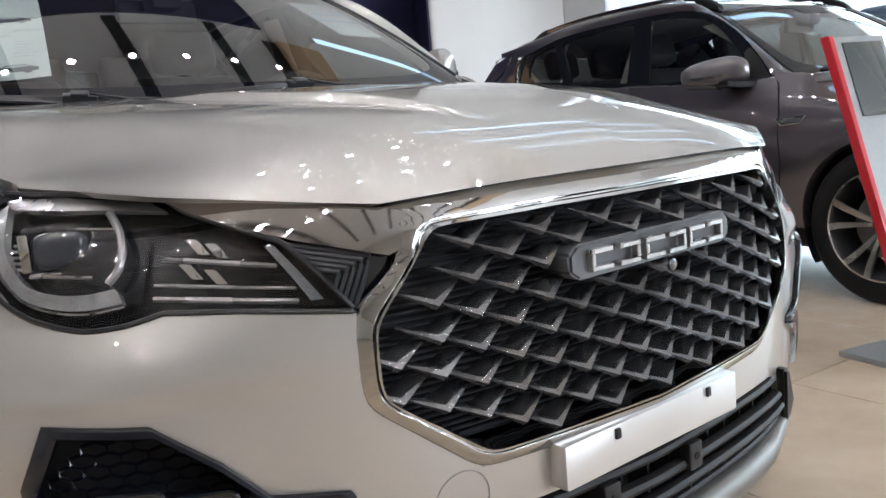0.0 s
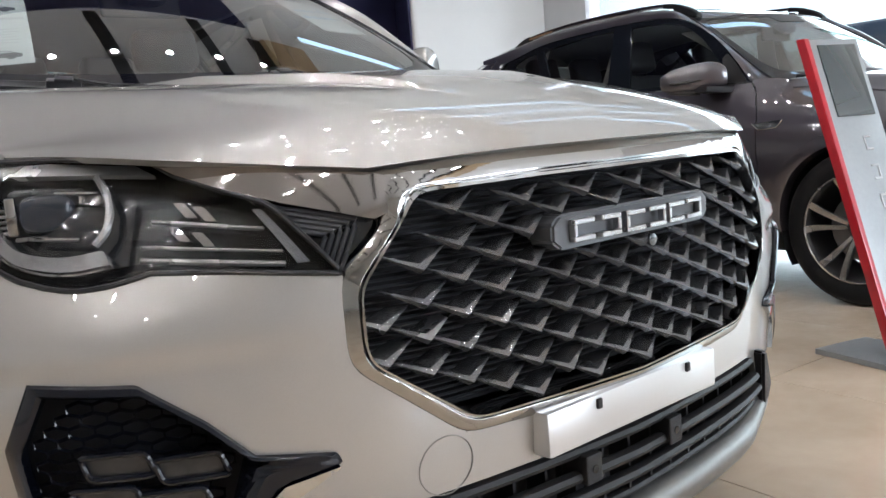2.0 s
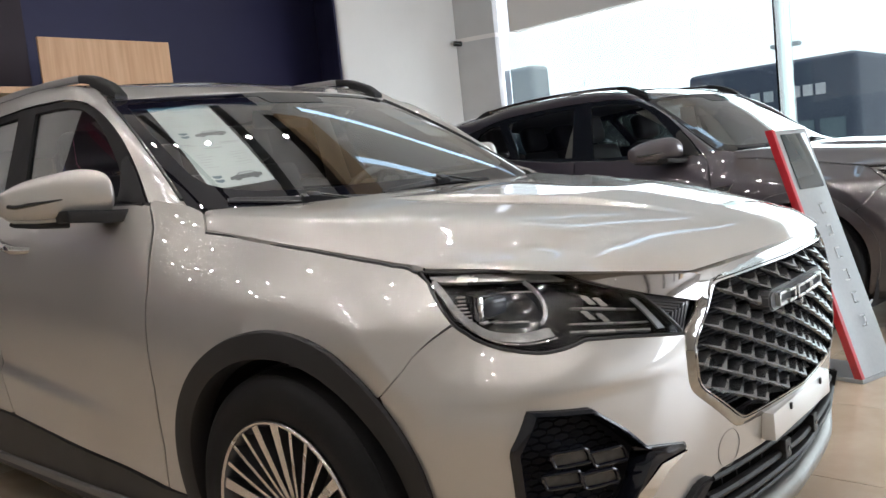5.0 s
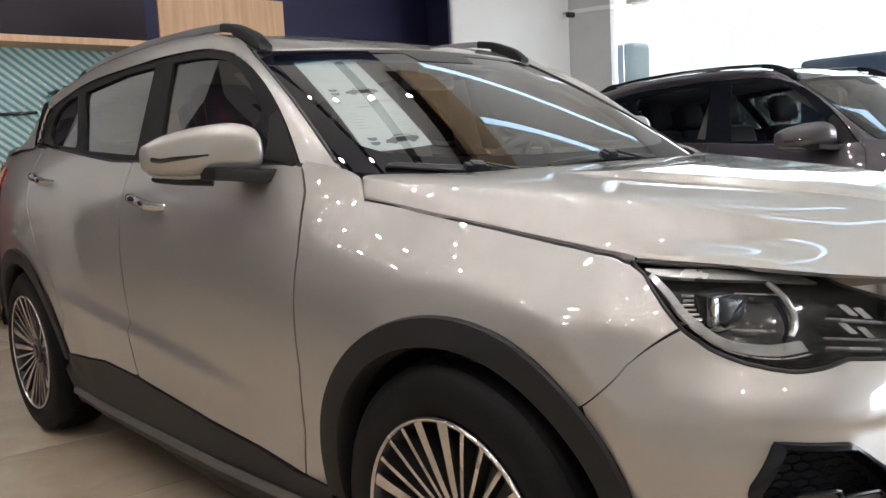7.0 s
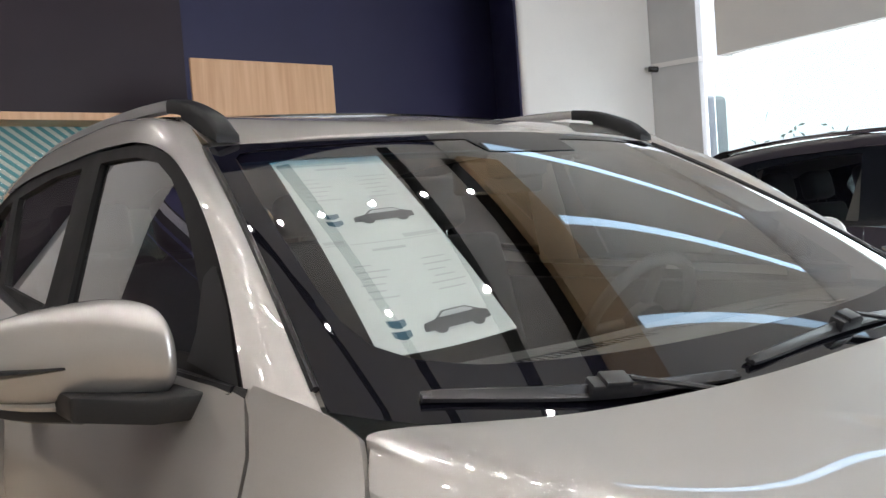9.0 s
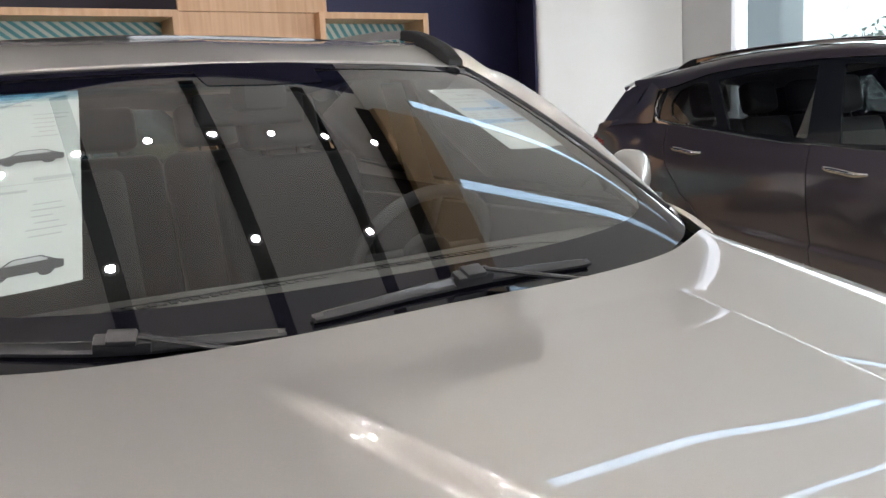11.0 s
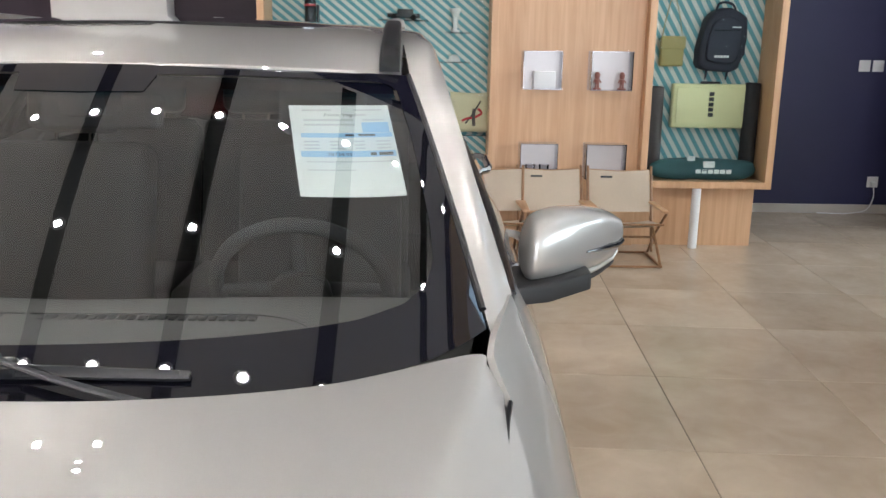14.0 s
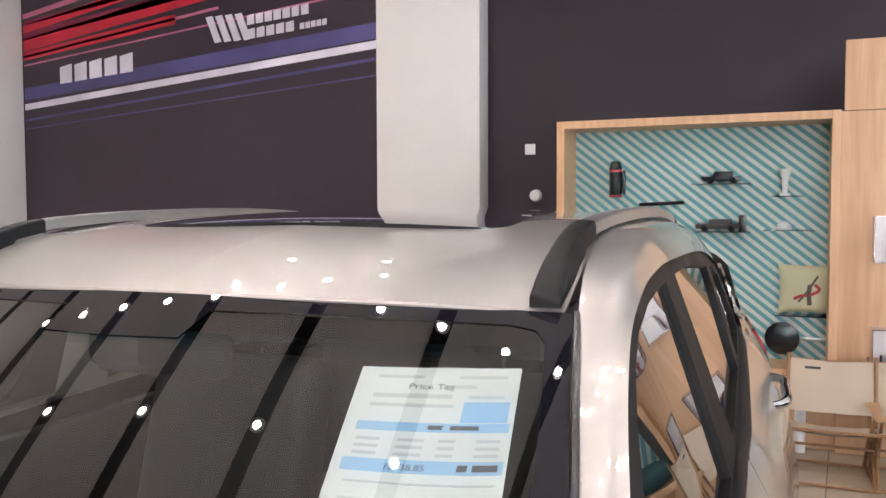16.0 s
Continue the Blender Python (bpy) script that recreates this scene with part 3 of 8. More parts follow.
FAR_DARK = mat("dark_blue_fascia", (0.075, 0.095, 0.13), 0.6, stain=0.06, stain_scale=0.4)
FAR_GLASS = mat("far_window_glass", (0.16, 0.22, 0.24), 0.2, stain=0.2, stain_scale=0.6)
FAR_WHITE = mat("far_white_wall", (0.55, 0.60, 0.60), 0.7, stain=0.08, stain_scale=0.5)
far1 = far_building(30, 8.6, 15.0, 3.95, FAR_DARK, FAR_GLASS, "dark blue-grey shop building with a glazed ground floor across the forecourt")
for k in range(4):
    part("sign_bar", bm_box((29.93, 9.7 + 0.45 * k, 2.55), (30.0, 10.05 + 0.45 * k, 2.95), 0.02), PLASTIC_WHITE, far1, smooth=0)
for k in range(2):
    part("sign_bar", bm_box((29.93, 11.6 + 0.5 * k, 2.5), (30.0, 11.95 + 0.5 * k, 2.9), 0.02), FAR_WHITE, far1, smooth=0)
far_building(30, 22.6, 24.6, 5.7, FAR_WHITE, FAR_GLASS, "small pale green kiosk far across the forecourt", 1.4)
mast = root("lamp_mast", "pale lamp mast standing on the far forecourt", "mast", Matrix.Translation((28, 10.3, -0.13)))
part("post", bm_cyl((0, 0, 0), (0, 0, 4.5), 0.12, 0.08, 12), FAR_WHITE, mast)
part("lamp_head", bm_box((-0.15, -0.5, 4.35), (0.15, 0.5, 4.5), 0.05), FAR_WHITE, mast)
for k in range(4):
    yk = 18.5 + 1.3 * k
    tr = root("tree", "small dusty green tree across the forecourt", "tree", Matrix.Translation((33 + 0.5 * (k % 2), yk - 0.2, -0.13)), "far trees")
    part("trunk", bm_cyl((0, 0, 0), (0.05, 0, 1.8), 0.09, 0.05, 8), mat("bark", (0.12, 0.09, 0.06), 0.9, stain=0.2), tr)
    rnd = random.Random(20 + k)
    lv, lf = [], []
    for q in range(420):
        c = Vector((rnd.gauss(0, 0.55), rnd.gauss(0, 0.6), 2.5 + rnd.gauss(0, 0.55)))
        e1 = Vector((rnd.uniform(-1, 1), rnd.uniform(-1, 1), rnd.uniform(-1, 1))).normalized() * rnd.uniform(0.16, 0.30)
        e2 = e1.orthogonal().normalized() * 0.07
        b0 = len(lv)
        lv += [c - e1, c + e2, c + e1, c - e2]
        lf.append((b0, b0 + 1, b0 + 2, b0 + 3))
    obj("crown", lv, lf, mat("dusty_leaves", (0.22, 0.27, 0.22), 0.7, stain=0.3, stain_scale=2), tr, smooth=0)
# ---------------------------------------------------------------- the cars
# Car axes: x to its left side, y from the nose to the tail, z up, metres.
LEVELS = [0.20, 0.32, 0.45, 0.57, 0.68, 0.78, 0.87, 0.95, 1.03, 1.10, 1.17, 1.26]
KNOTS = [0, 0.25, 0.46, 0.65, 0.805, 0.955, 1.23, 1.50, 1.87, 2.09, 2.32, 2.97, 3.67, 4.25, 4.77, 5.14, 5.53, 5.93]
FRONT_X = [[0.0] * 12, [0.25] * 12, [0.45] * 12, [0.62] * 7 + [0.60, 0.57, 0.55, 0.53, 0.52],
           [0.72, 0.745, 0.755, 0.76, 0.76, 0.75, 0.745, 0.685, 0.62, 0.58, 0.56, 0.55],
           [0.79, 0.83, 0.845, 0.855, 0.855, 0.838, 0.828, 0.715, 0.64, 0.60, 0.58, 0.57]]
FRONT_Y = [[0.175, 0.125, 0.103, 0.093, 0.091, 0.095, 0.108, 0.14, 0.19, 0.27, 0.36, 0.45],
           [0.183, 0.136, 0.114, 0.103, 0.101, 0.105, 0.118, 0.153, 0.21, 0.29, 0.38, 0.47],
           [0.205, 0.163, 0.141, 0.131, 0.129, 0.135, 0.156, 0.207, 0.285, 0.365, 0.45, 0.55],
           [0.27, 0.225, 0.205, 0.197, 0.200, 0.222, 0.272, 0.34, 0.41, 0.48, 0.55, 0.60],
           [0.38, 0.330, 0.295, 0.275, 0.270, 0.325, 0.395, 0.475, 0.52, 0.56, 0.60, 0.62],
           [0.53, 0.460, 0.420, 0.392, 0.388, 0.470, 0.530, 0.600, 0.62, 0.63, 0.64, 0.65]]
SIDE_Y = [0.66, 0.93, 1.30, 1.52, 1.75, 2.40, 3.10, 3.68, 4.20]
SIDE_X = [[0.84, 0.875, 0.893, 0.906, 0.910, 0.898, 0.858, 0.718, 0.630, 0.60, 0.58, 0.57],
          [0.86, 0.895, 0.915, 0.930, 0.937, 0.927, 0.893, 0.822, 0.700, 0.65, 0.63, 0.62],
          [0.86, 0.890, 0.913, 0.930, 0.937, 0.932, 0.912, 0.872, 0.803, 0.738, 0.715, 0.70],
          [0.86, 0.890, 0.914, 0.931, 0.939, 0.938, 0.927, 0.906, 0.876, 0.842, 0.803, 0.765],
          [0.86, 0.890, 0.915, 0.932, 0.941, 0.941, 0.934, 0.918, 0.892, 0.858, 0.817, 0.77],
          [0.86, 0.893, 0.918, 0.934, 0.944, 0.947, 0.945, 0.936, 0.917, 0.884, 0.842, 0.79],
          [0.86, 0.893, 0.918, 0.935, 0.945, 0.948, 0.947, 0.940, 0.925, 0.897, 0.856, 0.805],
          [0.86, 0.895, 0.922, 0.940, 0.948, 0.950, 0.948, 0.940, 0.925, 0.898, 0.860, 0.795],
          [0.81, 0.845, 0.866, 0.878, 0.882, 0.882, 0.878, 0.870, 0.857, 0.838, 0.808, 0.755]]
REAR_X = [[0.70, 0.74, 0.76, 0.77, 0.775, 0.775, 0.772, 0.77, 0.765, 0.755, 0.745, 0.72], [0.40] * 12, [0.0] * 12]
REAR_Y = [[4.43, 4.47, 4.49, 4.50, 4.495, 4.48, 4.47, 4.45, 4.43, 4.42, 4.41, 4.39],
          [4.62, 4.65, 4.66, 4.66, 4.655, 4.64, 4.63, 4.60, 4.575, 4.555, 4.54, 4.51],
          [4.64, 4.67, 4.68, 4.68, 4.675, 4.66, 4.65, 4.62, 4.595, 4.575, 4.56, 4.53]]
_net = np.zeros((len(KNOTS), len(LEVELS), 2))
_net[:6, :, 0], _net[:6, :, 1] = FRONT_X, FRONT_Y
_net[6:15, :, 0], _net[6:15, :, 1] = SIDE_X, np.array(SIDE_Y)[:, None]
_net[15:, :, 0], _net[15:, :, 1] = REAR_X, REAR_Y
ZD = np.linspace(0.16, 1.30, 229)
SD = np.linspace(-0.02, 5.95, 1195)
_t = hermite(LEVELS, _net.transpose(1, 0, 2), ZD)
TABLE = hermite(KNOTS, _t.transpose(1, 0, 2), SD)
TABLE[:4, :, 0] = -TABLE[8:4:-1, :, 0]
TABLE[:4, :, 1] = TABLE[8:4:-1, :, 1]
for _ in range(120):            # fair the surface
    TABLE[1:-1] = (TABLE[:-2] + 2 * TABLE[1:-1] + TABLE[2:]) / 4
_k = int(np.searchsorted(SD, 1.0))
_soft = np.clip((SD[_k:-1] - 1.0) / 0.40, 0, 1)[:, None, None]
for _ in range(320):
    TABLE[_k:-1] += _soft * 0.25 * (TABLE[_k - 1:-2] - 2 * TABLE[_k:-1] + TABLE[_k + 1:])
for _ in range(90):
    TABLE[:, 1:-1] = (TABLE[:, :-2] + 2 * TABLE[:, 1:-1] + TABLE[:, 2:]) / 4
_Y = TABLE[:, :, 1]
_crease = 0.522 + 0.106 * (_Y - 1.5)
_in = np.clip((_Y - 1.55) / 0.4, 0, 1) * np.clip((3.15 - _Y) / 0.25, 0, 1) * (SD[:, None] > 1.6)
_d = np.clip((_crease + 0.020 - ZD[None]) / 0.030, 0, 1)
TABLE[:, :, 0] += 0.016 * _in * _d * _d * (3 - 2 * _d)
_h = np.clip((ZD[None] - 0.676) / 0.030, 0, 1) * np.clip((0.80 - ZD[None]) / 0.08, 0, 1)   # shelf below the headlights
_h = _h * _h * (3 - 2 * _h) * (np.clip((SD[:, None] - 0.50) / 0.20, 0, 1) * np.clip((1.10 - SD[:, None]) / 0.18, 0, 1))
TABLE[:, :, 1] -= 0.010 * _h
TABLE[:, :, 0] += 0.004 * _h
for _c in (0.93, 3.675):        # the band over each wheel arch turns in below a crease
    _r = np.hypot(SD[:, None] - 0.57 - _c, ZD[None] - 0.36)
    _a = np.degrees(np.arctan2(ZD[None] - 0.36, SD[:, None] - 0.57 - _c))
    _d = np.clip(0.532 - _r, 0, 0.075)
    TABLE[:, :, 0] += (0.006 - 0.24 * _d) * (_d > 0) * np.clip((_a - 55) / 55, 0, 1) * np.clip((_r - 0.36) / 0.08, 0, 1) * np.clip((SD[:, None] - 1.02) / 0.15, 0, 1)
    TABLE[:, :, 0] += 0.006 * np.clip((0.66 - _r) / 0.128, 0, 1) ** 2 * (_d <= 0) * np.clip((_a - 55) / 55, 0, 1) * np.clip((SD[:, None] - 1.02) / 0.15, 0, 1)


def shell(s, z):
    """Points of the lower body at s metres along its plan outline from the nose, at height z."""
    i = np.clip((np.asarray(s) - SD[0]) / (SD[1] - SD[0]), 0, len(SD) - 1.001)
    j = np.clip((np.asarray(z) - ZD[0]) / (ZD[1] - ZD[0]), 0, len(ZD) - 1.001)
    a, b = i.astype(int), j.astype(int)
    u, v = (i - a)[..., None], (j - b)[..., None]
    xy = (1 - u) * (1 - v) * TABLE[a, b] + u * (1 - v) * TABLE[a + 1, b] + (1 - u) * v * TABLE[a, b + 1] + u * v * TABLE[a + 1, b + 1]
    return np.concatenate([xy, np.asarray(z, float)[..., None]], -1)


def on(x, y, z):
    """Where a point near the lower body lies on it, as (s, z)."""
    p = shell(SD, np.full(len(SD), z))
    return float(SD[np.argmin((p[:, 0] - x) ** 2 + (p[:, 1] - y) ** 2)]), z


def face(x, z, out=0.0):
    """The point of the front face at half-width x and height z, out metres before it."""
    p = shell(SD[:260], np.full(260, z))
    k = int(np.argmin(np.abs(p[:, 0] - abs(x)) + 10 * (p[:, 1] > 0.62)))
    return np.array([x, p[k, 1] - out, z])


def arc(cy, r, a0, a1, n=40, cz=0.36):
    """An arc round an axle as (s, z); angles in degrees from the tail side, over the top."""
    t = np.radians(np.linspace(a0, a1, n))
    return [(0.57 + cy + r * math.cos(k), cz + r * math.sin(k)) for k in t]


def wind_pt(a, b):
    """The windscreen: a from -1 to 1 across, b from 0 at the cowl to 1 at the roof."""
    a, b = np.asarray(a, float), np.asarray(b, float)
    k = np.abs(a)
    lo = np.stack([0.808 * k - 0.040 * k**3, 1.215 + 0.15 * k**2 + 0.065 * k**10, 1.061 + 0.049 * k**4], -1)
    hi = np.stack([0.675 * k - 0.042 * k**4, 1.945 + 0.107 * k**2 - 0.005 * k**10, 1.497 - 0.0177 * k**2], -1)
    p = lo + (hi - lo) * b[..., None]
    p[..., 2] += 0.016 * 4 * b * (1 - b)
    p[..., 0] *= np.sign(a) + (a == 0)
    return p


def glass_at(x, y):
    """The point of the windscreen over (x, y)."""
    A, B = np.meshgrid(np.linspace(-1, 1, 241), np.linspace(0, 1, 201), indexing="ij")
    p = wind_pt(A, B).reshape(-1, 3)
    return p[np.argmin((p[:, 0] - x) ** 2 + (p[:, 1] - y) ** 2)]


def side_x(y, z):
    return 0.841 - (z - 1.13) * 0.37 - np.clip(2.1 - y, 0, 1) * 0.045 - np.clip(y - 3.2, 0, 2) ** 2 * 0.06


def side_pt(y, z):
    return np.stack([side_x(y, z), y, z], -1)


HOOD_ROWS = [      # from the middle over the shoulder ridge (fourth point) to the side joint
    [(0, 0.094, 0.894), (0.25, 0.106, 0.892), (0.432, 0.141, 0.884), (0.54, 0.212, 0.899), (0.649, 0.302, 0.916), (0.697, 0.43, 0.927), (0.727, 0.60, 0.934)],
    [(0, 0.125, 0.926), (0.25, 0.140, 0.923), (0.436, 0.180, 0.913), (0.54, 0.25, 0.922), (0.640, 0.34, 0.930), (0.693, 0.46, 0.938), (0.728, 0.63, 0.941)],
    [(0, 0.225, 0.968), (0.23, 0.238, 0.963), (0.40, 0.278, 0.955), (0.515, 0.36, 0.956), (0.60, 0.44, 0.950), (0.67, 0.55, 0.951), (0.731, 0.68, 0.947)],
    [(0, 0.45, 1.018), (0.21, 0.455, 1.014), (0.40, 0.49, 1.008), (0.545, 0.58, 1.006), (0.615, 0.64, 0.992), (0.68, 0.70, 0.977), (0.742, 0.77, 0.962)],
    [(0, 0.83, 1.060), (0.23, 0.835, 1.057), (0.46, 0.86, 1.054), (0.655, 0.92, 1.050), (0.698, 0.96, 1.036), (0.737, 1.00, 1.022), (0.775, 1.05, 1.007)],
    [(0, 1.19, 1.092), (0.27, 1.195, 1.090), (0.53, 1.250, 1.089), (0.754, 1.356, 1.096), (0.765, 1.348, 1.081), (0.776, 1.337, 1.065), (0.787, 1.320, 1.048)],
]


def build_hood(car, paint):
    nu, nv = 72, 90
    r = np.array([hermite([0, 0.2, 0.42, 0.64, 0.76, 0.88, 1], q, np.linspace(0, 1, nu)) for q in HOOD_ROWS])
    k = np.array([0, 0.06, 0.17, 0.38, 0.70, 1.0])
    g = hermite(k, r, np.linspace(0, 1, nv)).transpose(1, 0, 2)
    for _ in range(24):
        q = g.copy()
        q[1:-1, 1:-1] = (g[2:, 1:-1] + g[:-2, 1:-1] + g[1:-1, 2:] + g[1:-1, :-2]) / 4
        q[0, 1:-1] = ((g[1, 1:-1] * 2) * (0, 1, 1) + g[0, 2:] + g[0, :-2]) / 4
        g = q
    g = hermite(np.linspace(0, 1, nu), g, np.linspace(0, 1, 180))
    nu = 180
    # the front edge runs straight to a sharp notch over the grille's corner, then back along the headlight
    edge, kn = np.array(HOOD_ROWS[0]), np.array([0, 0.2, 0.42, 0.64, 0.76, 0.88, 1])
    u = np.linspace(0, 1, nu)
    want = np.where((u < 0.42)[:, None], hermite(kn[:3], edge[:3], u), hermite(kn[2:], edge[2:], u))
    fall = np.exp(-(np.arange(nv) / 5.0) ** 1.5)
    g = g + (want - g[:, 0])[:, None] * fall[None, :, None]
    x, y = g[..., 0], g[..., 1]
    line = 0.186 + 0.145 * np.clip((y - 0.40) / 0.60, -0.3, 1.2)
    t = np.clip((x - line) / 0.020 + 0.5, 0, 1)
    fade = np.clip((y - 0.25) / 0.3, 0, 1) * np.clip((1.07 - y) / 0.16, 0, 1)
    g[..., 2] += fade * (0.011 * (1 - t * t * (3 - 2 * t)) - 0.007 * np.exp(-np.clip(x - line, 0, 1) / 0.06) * t)
    v = g.reshape(-1, 3)
    f = grid_faces(nu, nv)
    # turned-down rim
    rim = [i * nv for i in range(nu)] + [(nu - 1) * nv + j for j in range(1, nv)] + [i * nv + nv - 1 for i in range(nu - 2, -1, -1)]
    n0 = len(v)
    low = v[rim] - [0, 0, 0.022]
    low[:nu] += (0, 0.03, 0.016)
    v = np.vstack([v, low])
    f += [(rim[i], n0 + i, n0 + i + 1, rim[i + 1]) for i in range(len(rim) - 1)]
    v, f = both(v, f)
    bm = bmesh.new()
    vs = [bm.verts.new(p) for p in v]
    for q in f:
        bm.faces.new([vs[i] for i in q])
    bmesh.ops.remove_doubles(bm, verts=bm.verts[:], dist=1e-5)
    return part("hood", bm, paint, car, smooth=50)


RAIL_BLACK = mat("satin_black_rail_foot", (0.008, 0.008, 0.009), 0.45, spec=0.2, stain=0.1)
FIN_GREY = mat("dark_grille_fin", (0.026, 0.027, 0.030), 0.35, stain=0.1)
FA, RA = 0.93, 3.675           # axles
P_NOTCH = (0.432, 0.127, 0.877)
LAMP_LOW = [(0.480, 0.136, 0.763), (0.60, 0.2, 0.779), (0.664, 0.256, 0.785), (0.69, 0.27, 0.778), (0.73, 0.30, 0.772), (0.77, 0.34, 0.779), (0.80, 0.40, 0.799), (0.819, 0.456, 0.834)]
LAMP_LOW = LAMP_LOW[:2] + [tuple(map(float, p)) for p in spline(LAMP_LOW[2:], 18)]
LAMP_BACK = [(0.828, 0.50, 0.88), (0.785, 0.55, 0.910), (0.729, 0.598, 0.930)]
LAMP_TOP = [(0.697, 0.43, 0.923), (0.649, 0.302, 0.911)]
STRIP_LOW = [(0.62, 0.28, 0.892), (0.575, 0.24, 0.872), (0.52, 0.2, 0.850), (0.43, 0.14, 0.822)]
FIN_TOP = (0.535, 0.2, 0.852)
FOG = [(0.806, 0.308, 0.676), (0.69, 0.26, 0.666), (0.63, 0.22, 0.612), (0.585, 0.2, 0.563), (0.502, 0.155, 0.549), (0.500, 0.155, 0.534),
       (0.565, 0.18, 0.521), (0.615, 0.2, 0.475), (0.645, 0.22, 0.43), (0.67, 0.24, 0.405), (0.79, 0.31, 0.405), (0.822, 0.34, 0.43), (0.825, 0.34, 0.60)]
SEAM = [(0.862, 0.53, 0.775)]


def poly3(pts):
    return [on(*p) for p in pts]


def circle_frame(car, cx, cz, r, mat_):
    """A thin ring on the nose: the seam of a tow-eye cover."""
    pts = [face(cx + r * math.cos(t), cz + r * math.sin(t), 0.0008) for t in np.linspace(0, 2 * math.pi, 40, endpoint=False)]
    v, f = tube(pts, 0.0009, 5, True)
    obj("tow_eye_cover", v, f, mat_, car, "round tow-eye cover outlined in the bumper")


def build_front(car, paint):
    seam_pt = (0.57 + 0.60, 0.702)
    a_seam = math.degrees(math.atan2(seam_pt[1] - 0.36, seam_pt[0] - 0.57 - FA))
    lamp_low = poly3(LAMP_LOW)
    arch_front = arc(FA, 0.462, a_seam, 194, 24)
    body = [(0, 0.458), (0, 0.532), (0.335, 0.532), on(0.478, 0.13, 0.655), on(0.482, 0.136, 0.758), *lamp_low, *poly3(SEAM), *arch_front,
            (0.90, 0.245), (0.74, 0.262), on(0.60, 0.2, 0.295), on(0.52, 0.17, 0.36), (0.445, 0.446), (0.40, 0.458)]
    v, f = cut_sheet(shell, body, [poly3(FOG)], 0.011, 0.011, keep_a0=True)
    obj("front_bumper", *both(v, f), paint, car, smooth=50)
    circle_frame(car, -0.364, 0.495, 0.040, mat("grey_seam", (0.24, 0.23, 0.215), 0.5, stain=0.1))

    # lower intake: near-black sheet for the cavity's shade, three bars, end pieces and a satin lip
    cav = [(0, 0.27), (0, 0.46), (0.40, 0.46), (0.46, 0.44), on(0.53, 0.17, 0.355), on(0.60, 0.2, 0.29), (0.5, 0.27)]
    v, f = cut_sheet(lambda s, z: shell(s, z) + [0, 0.055, 0], cav, (), 0.03, 0.03, 0, keep_a0=True)
    intake = obj("lower_intake", *both(v, f), VOID, car)
    for z, w, r, o in ((0.445, 0.42, 0.011, 0.004), (0.408, 0.445, 0.012, -0.004), (0.372, 0.485, 0.012, -0.004), (0.337, 0.52, 0.009, 0.004)):
        pts = [face(x, z, -o) for x in np.linspace(-w, w, 40)]
        v, f = tube(pts, r, 8, False, 0.8)
        obj("intake_bar", v, f, BLACK_PLASTIC, intake)
    for x in np.linspace(-0.42, 0.42, 15):
        y = face(x, 0.39)[1]
        part("intake_rib", bm_box((x - 0.0025, y + 0.01, 0.335), (x + 0.0025, y + 0.05, 0.45)), BLACK_PLASTIC, intake, smooth=0)
    for x in (-0.118, 0.085):
        y = face(x, 0.42)[1]
        part("mount_block", bm_box((x - 0.017, y - 0.022, 0.398), (x + 0.017, y + 0.03, 0.442), 0.003), BLACK_PLASTIC, intake, smooth=0)
        part("screw", bm_cyl((x, y - 0.0235, 0.42), (x, y - 0.0215, 0.42), 0.006, n=12), LAMP_BLACK, intake)
    lip = []
    for x in np.linspace(0, 0.66, 34):
        c = face(x, 0.30)
        up = max(0, x - 0.45) * 0.30
        lip.append([c + (0, 0.030, 0.018 + up), c + (0, -0.012, 0.014 + up), c + (0, -0.026, 0.0 + up), c + (0, -0.022, -0.028 + up), c + (0, 0.0, -0.055 + up), c + (0, 0.10, -0.075 + up)])
    g = np.array(lip)
    rows = [g[:, k] for k in range(6)]
    v, f = loft(rows, 40, 18, True)
    obj("bumper_lip", v, f, mat("satin_lip", (0.20, 0.195, 0.185), 0.38, 0.6, grain=0.06, stain=0.05), car, "satin grey lower lip")
    for sx in (1, -1):
        q = [(0.44, 0.46), (0.475, 0.455), (0.575, 0.36), (0.58, 0.30), (0.535, 0.315)]
        top = [face(x * sx, z, 0.022) for x, z in q]
        bot = [face(x * sx, z, -0.05) for x, z in q]
        n = len(q)
        bm = bmesh.new()
        a = [bm.verts.new(p) for p in top]
        b = [bm.verts.new(p) for p in bot]
        bm.faces.new(a)
        for i in range(n):
            bm.faces.new((a[i], a[(i + 1) % n], b[(i + 1) % n], b[i]))
        bmesh.ops.bevel(bm, geom=bm.edges[:], offset=0.006, segments=2, affect="EDGES")
        part("intake_end", bm, BLACK_PLASTIC, car)
    # lower cladding of the bumper corner
    low = [(0.55, 0.20), on(0.56, 0.17, 0.30), (0.74, 0.262), (0.90, 0.245), (1.06, 0.262), (1.10, 0.20)]
    for sx in (1, -1):
        v, f = cut_sheet(shell, low, (), 0.03, 0.02, 0.01, -0.004)
        obj("lower_cladding", *((v, f) if sx > 0 else flip(v, f)), BLACK_PLASTIC, car)


def grille_in(x):
    """Lower and upper edge of the grille opening at half-width x."""
    x = abs(x)
    lo = np.interp(x, [0, 0.319, 0.462], [0.548, 0.555, 0.655])
    hi = np.interp(x, [0, 0.373, 0.462], [0.850, 0.847, 0.742])
    return lo, hi


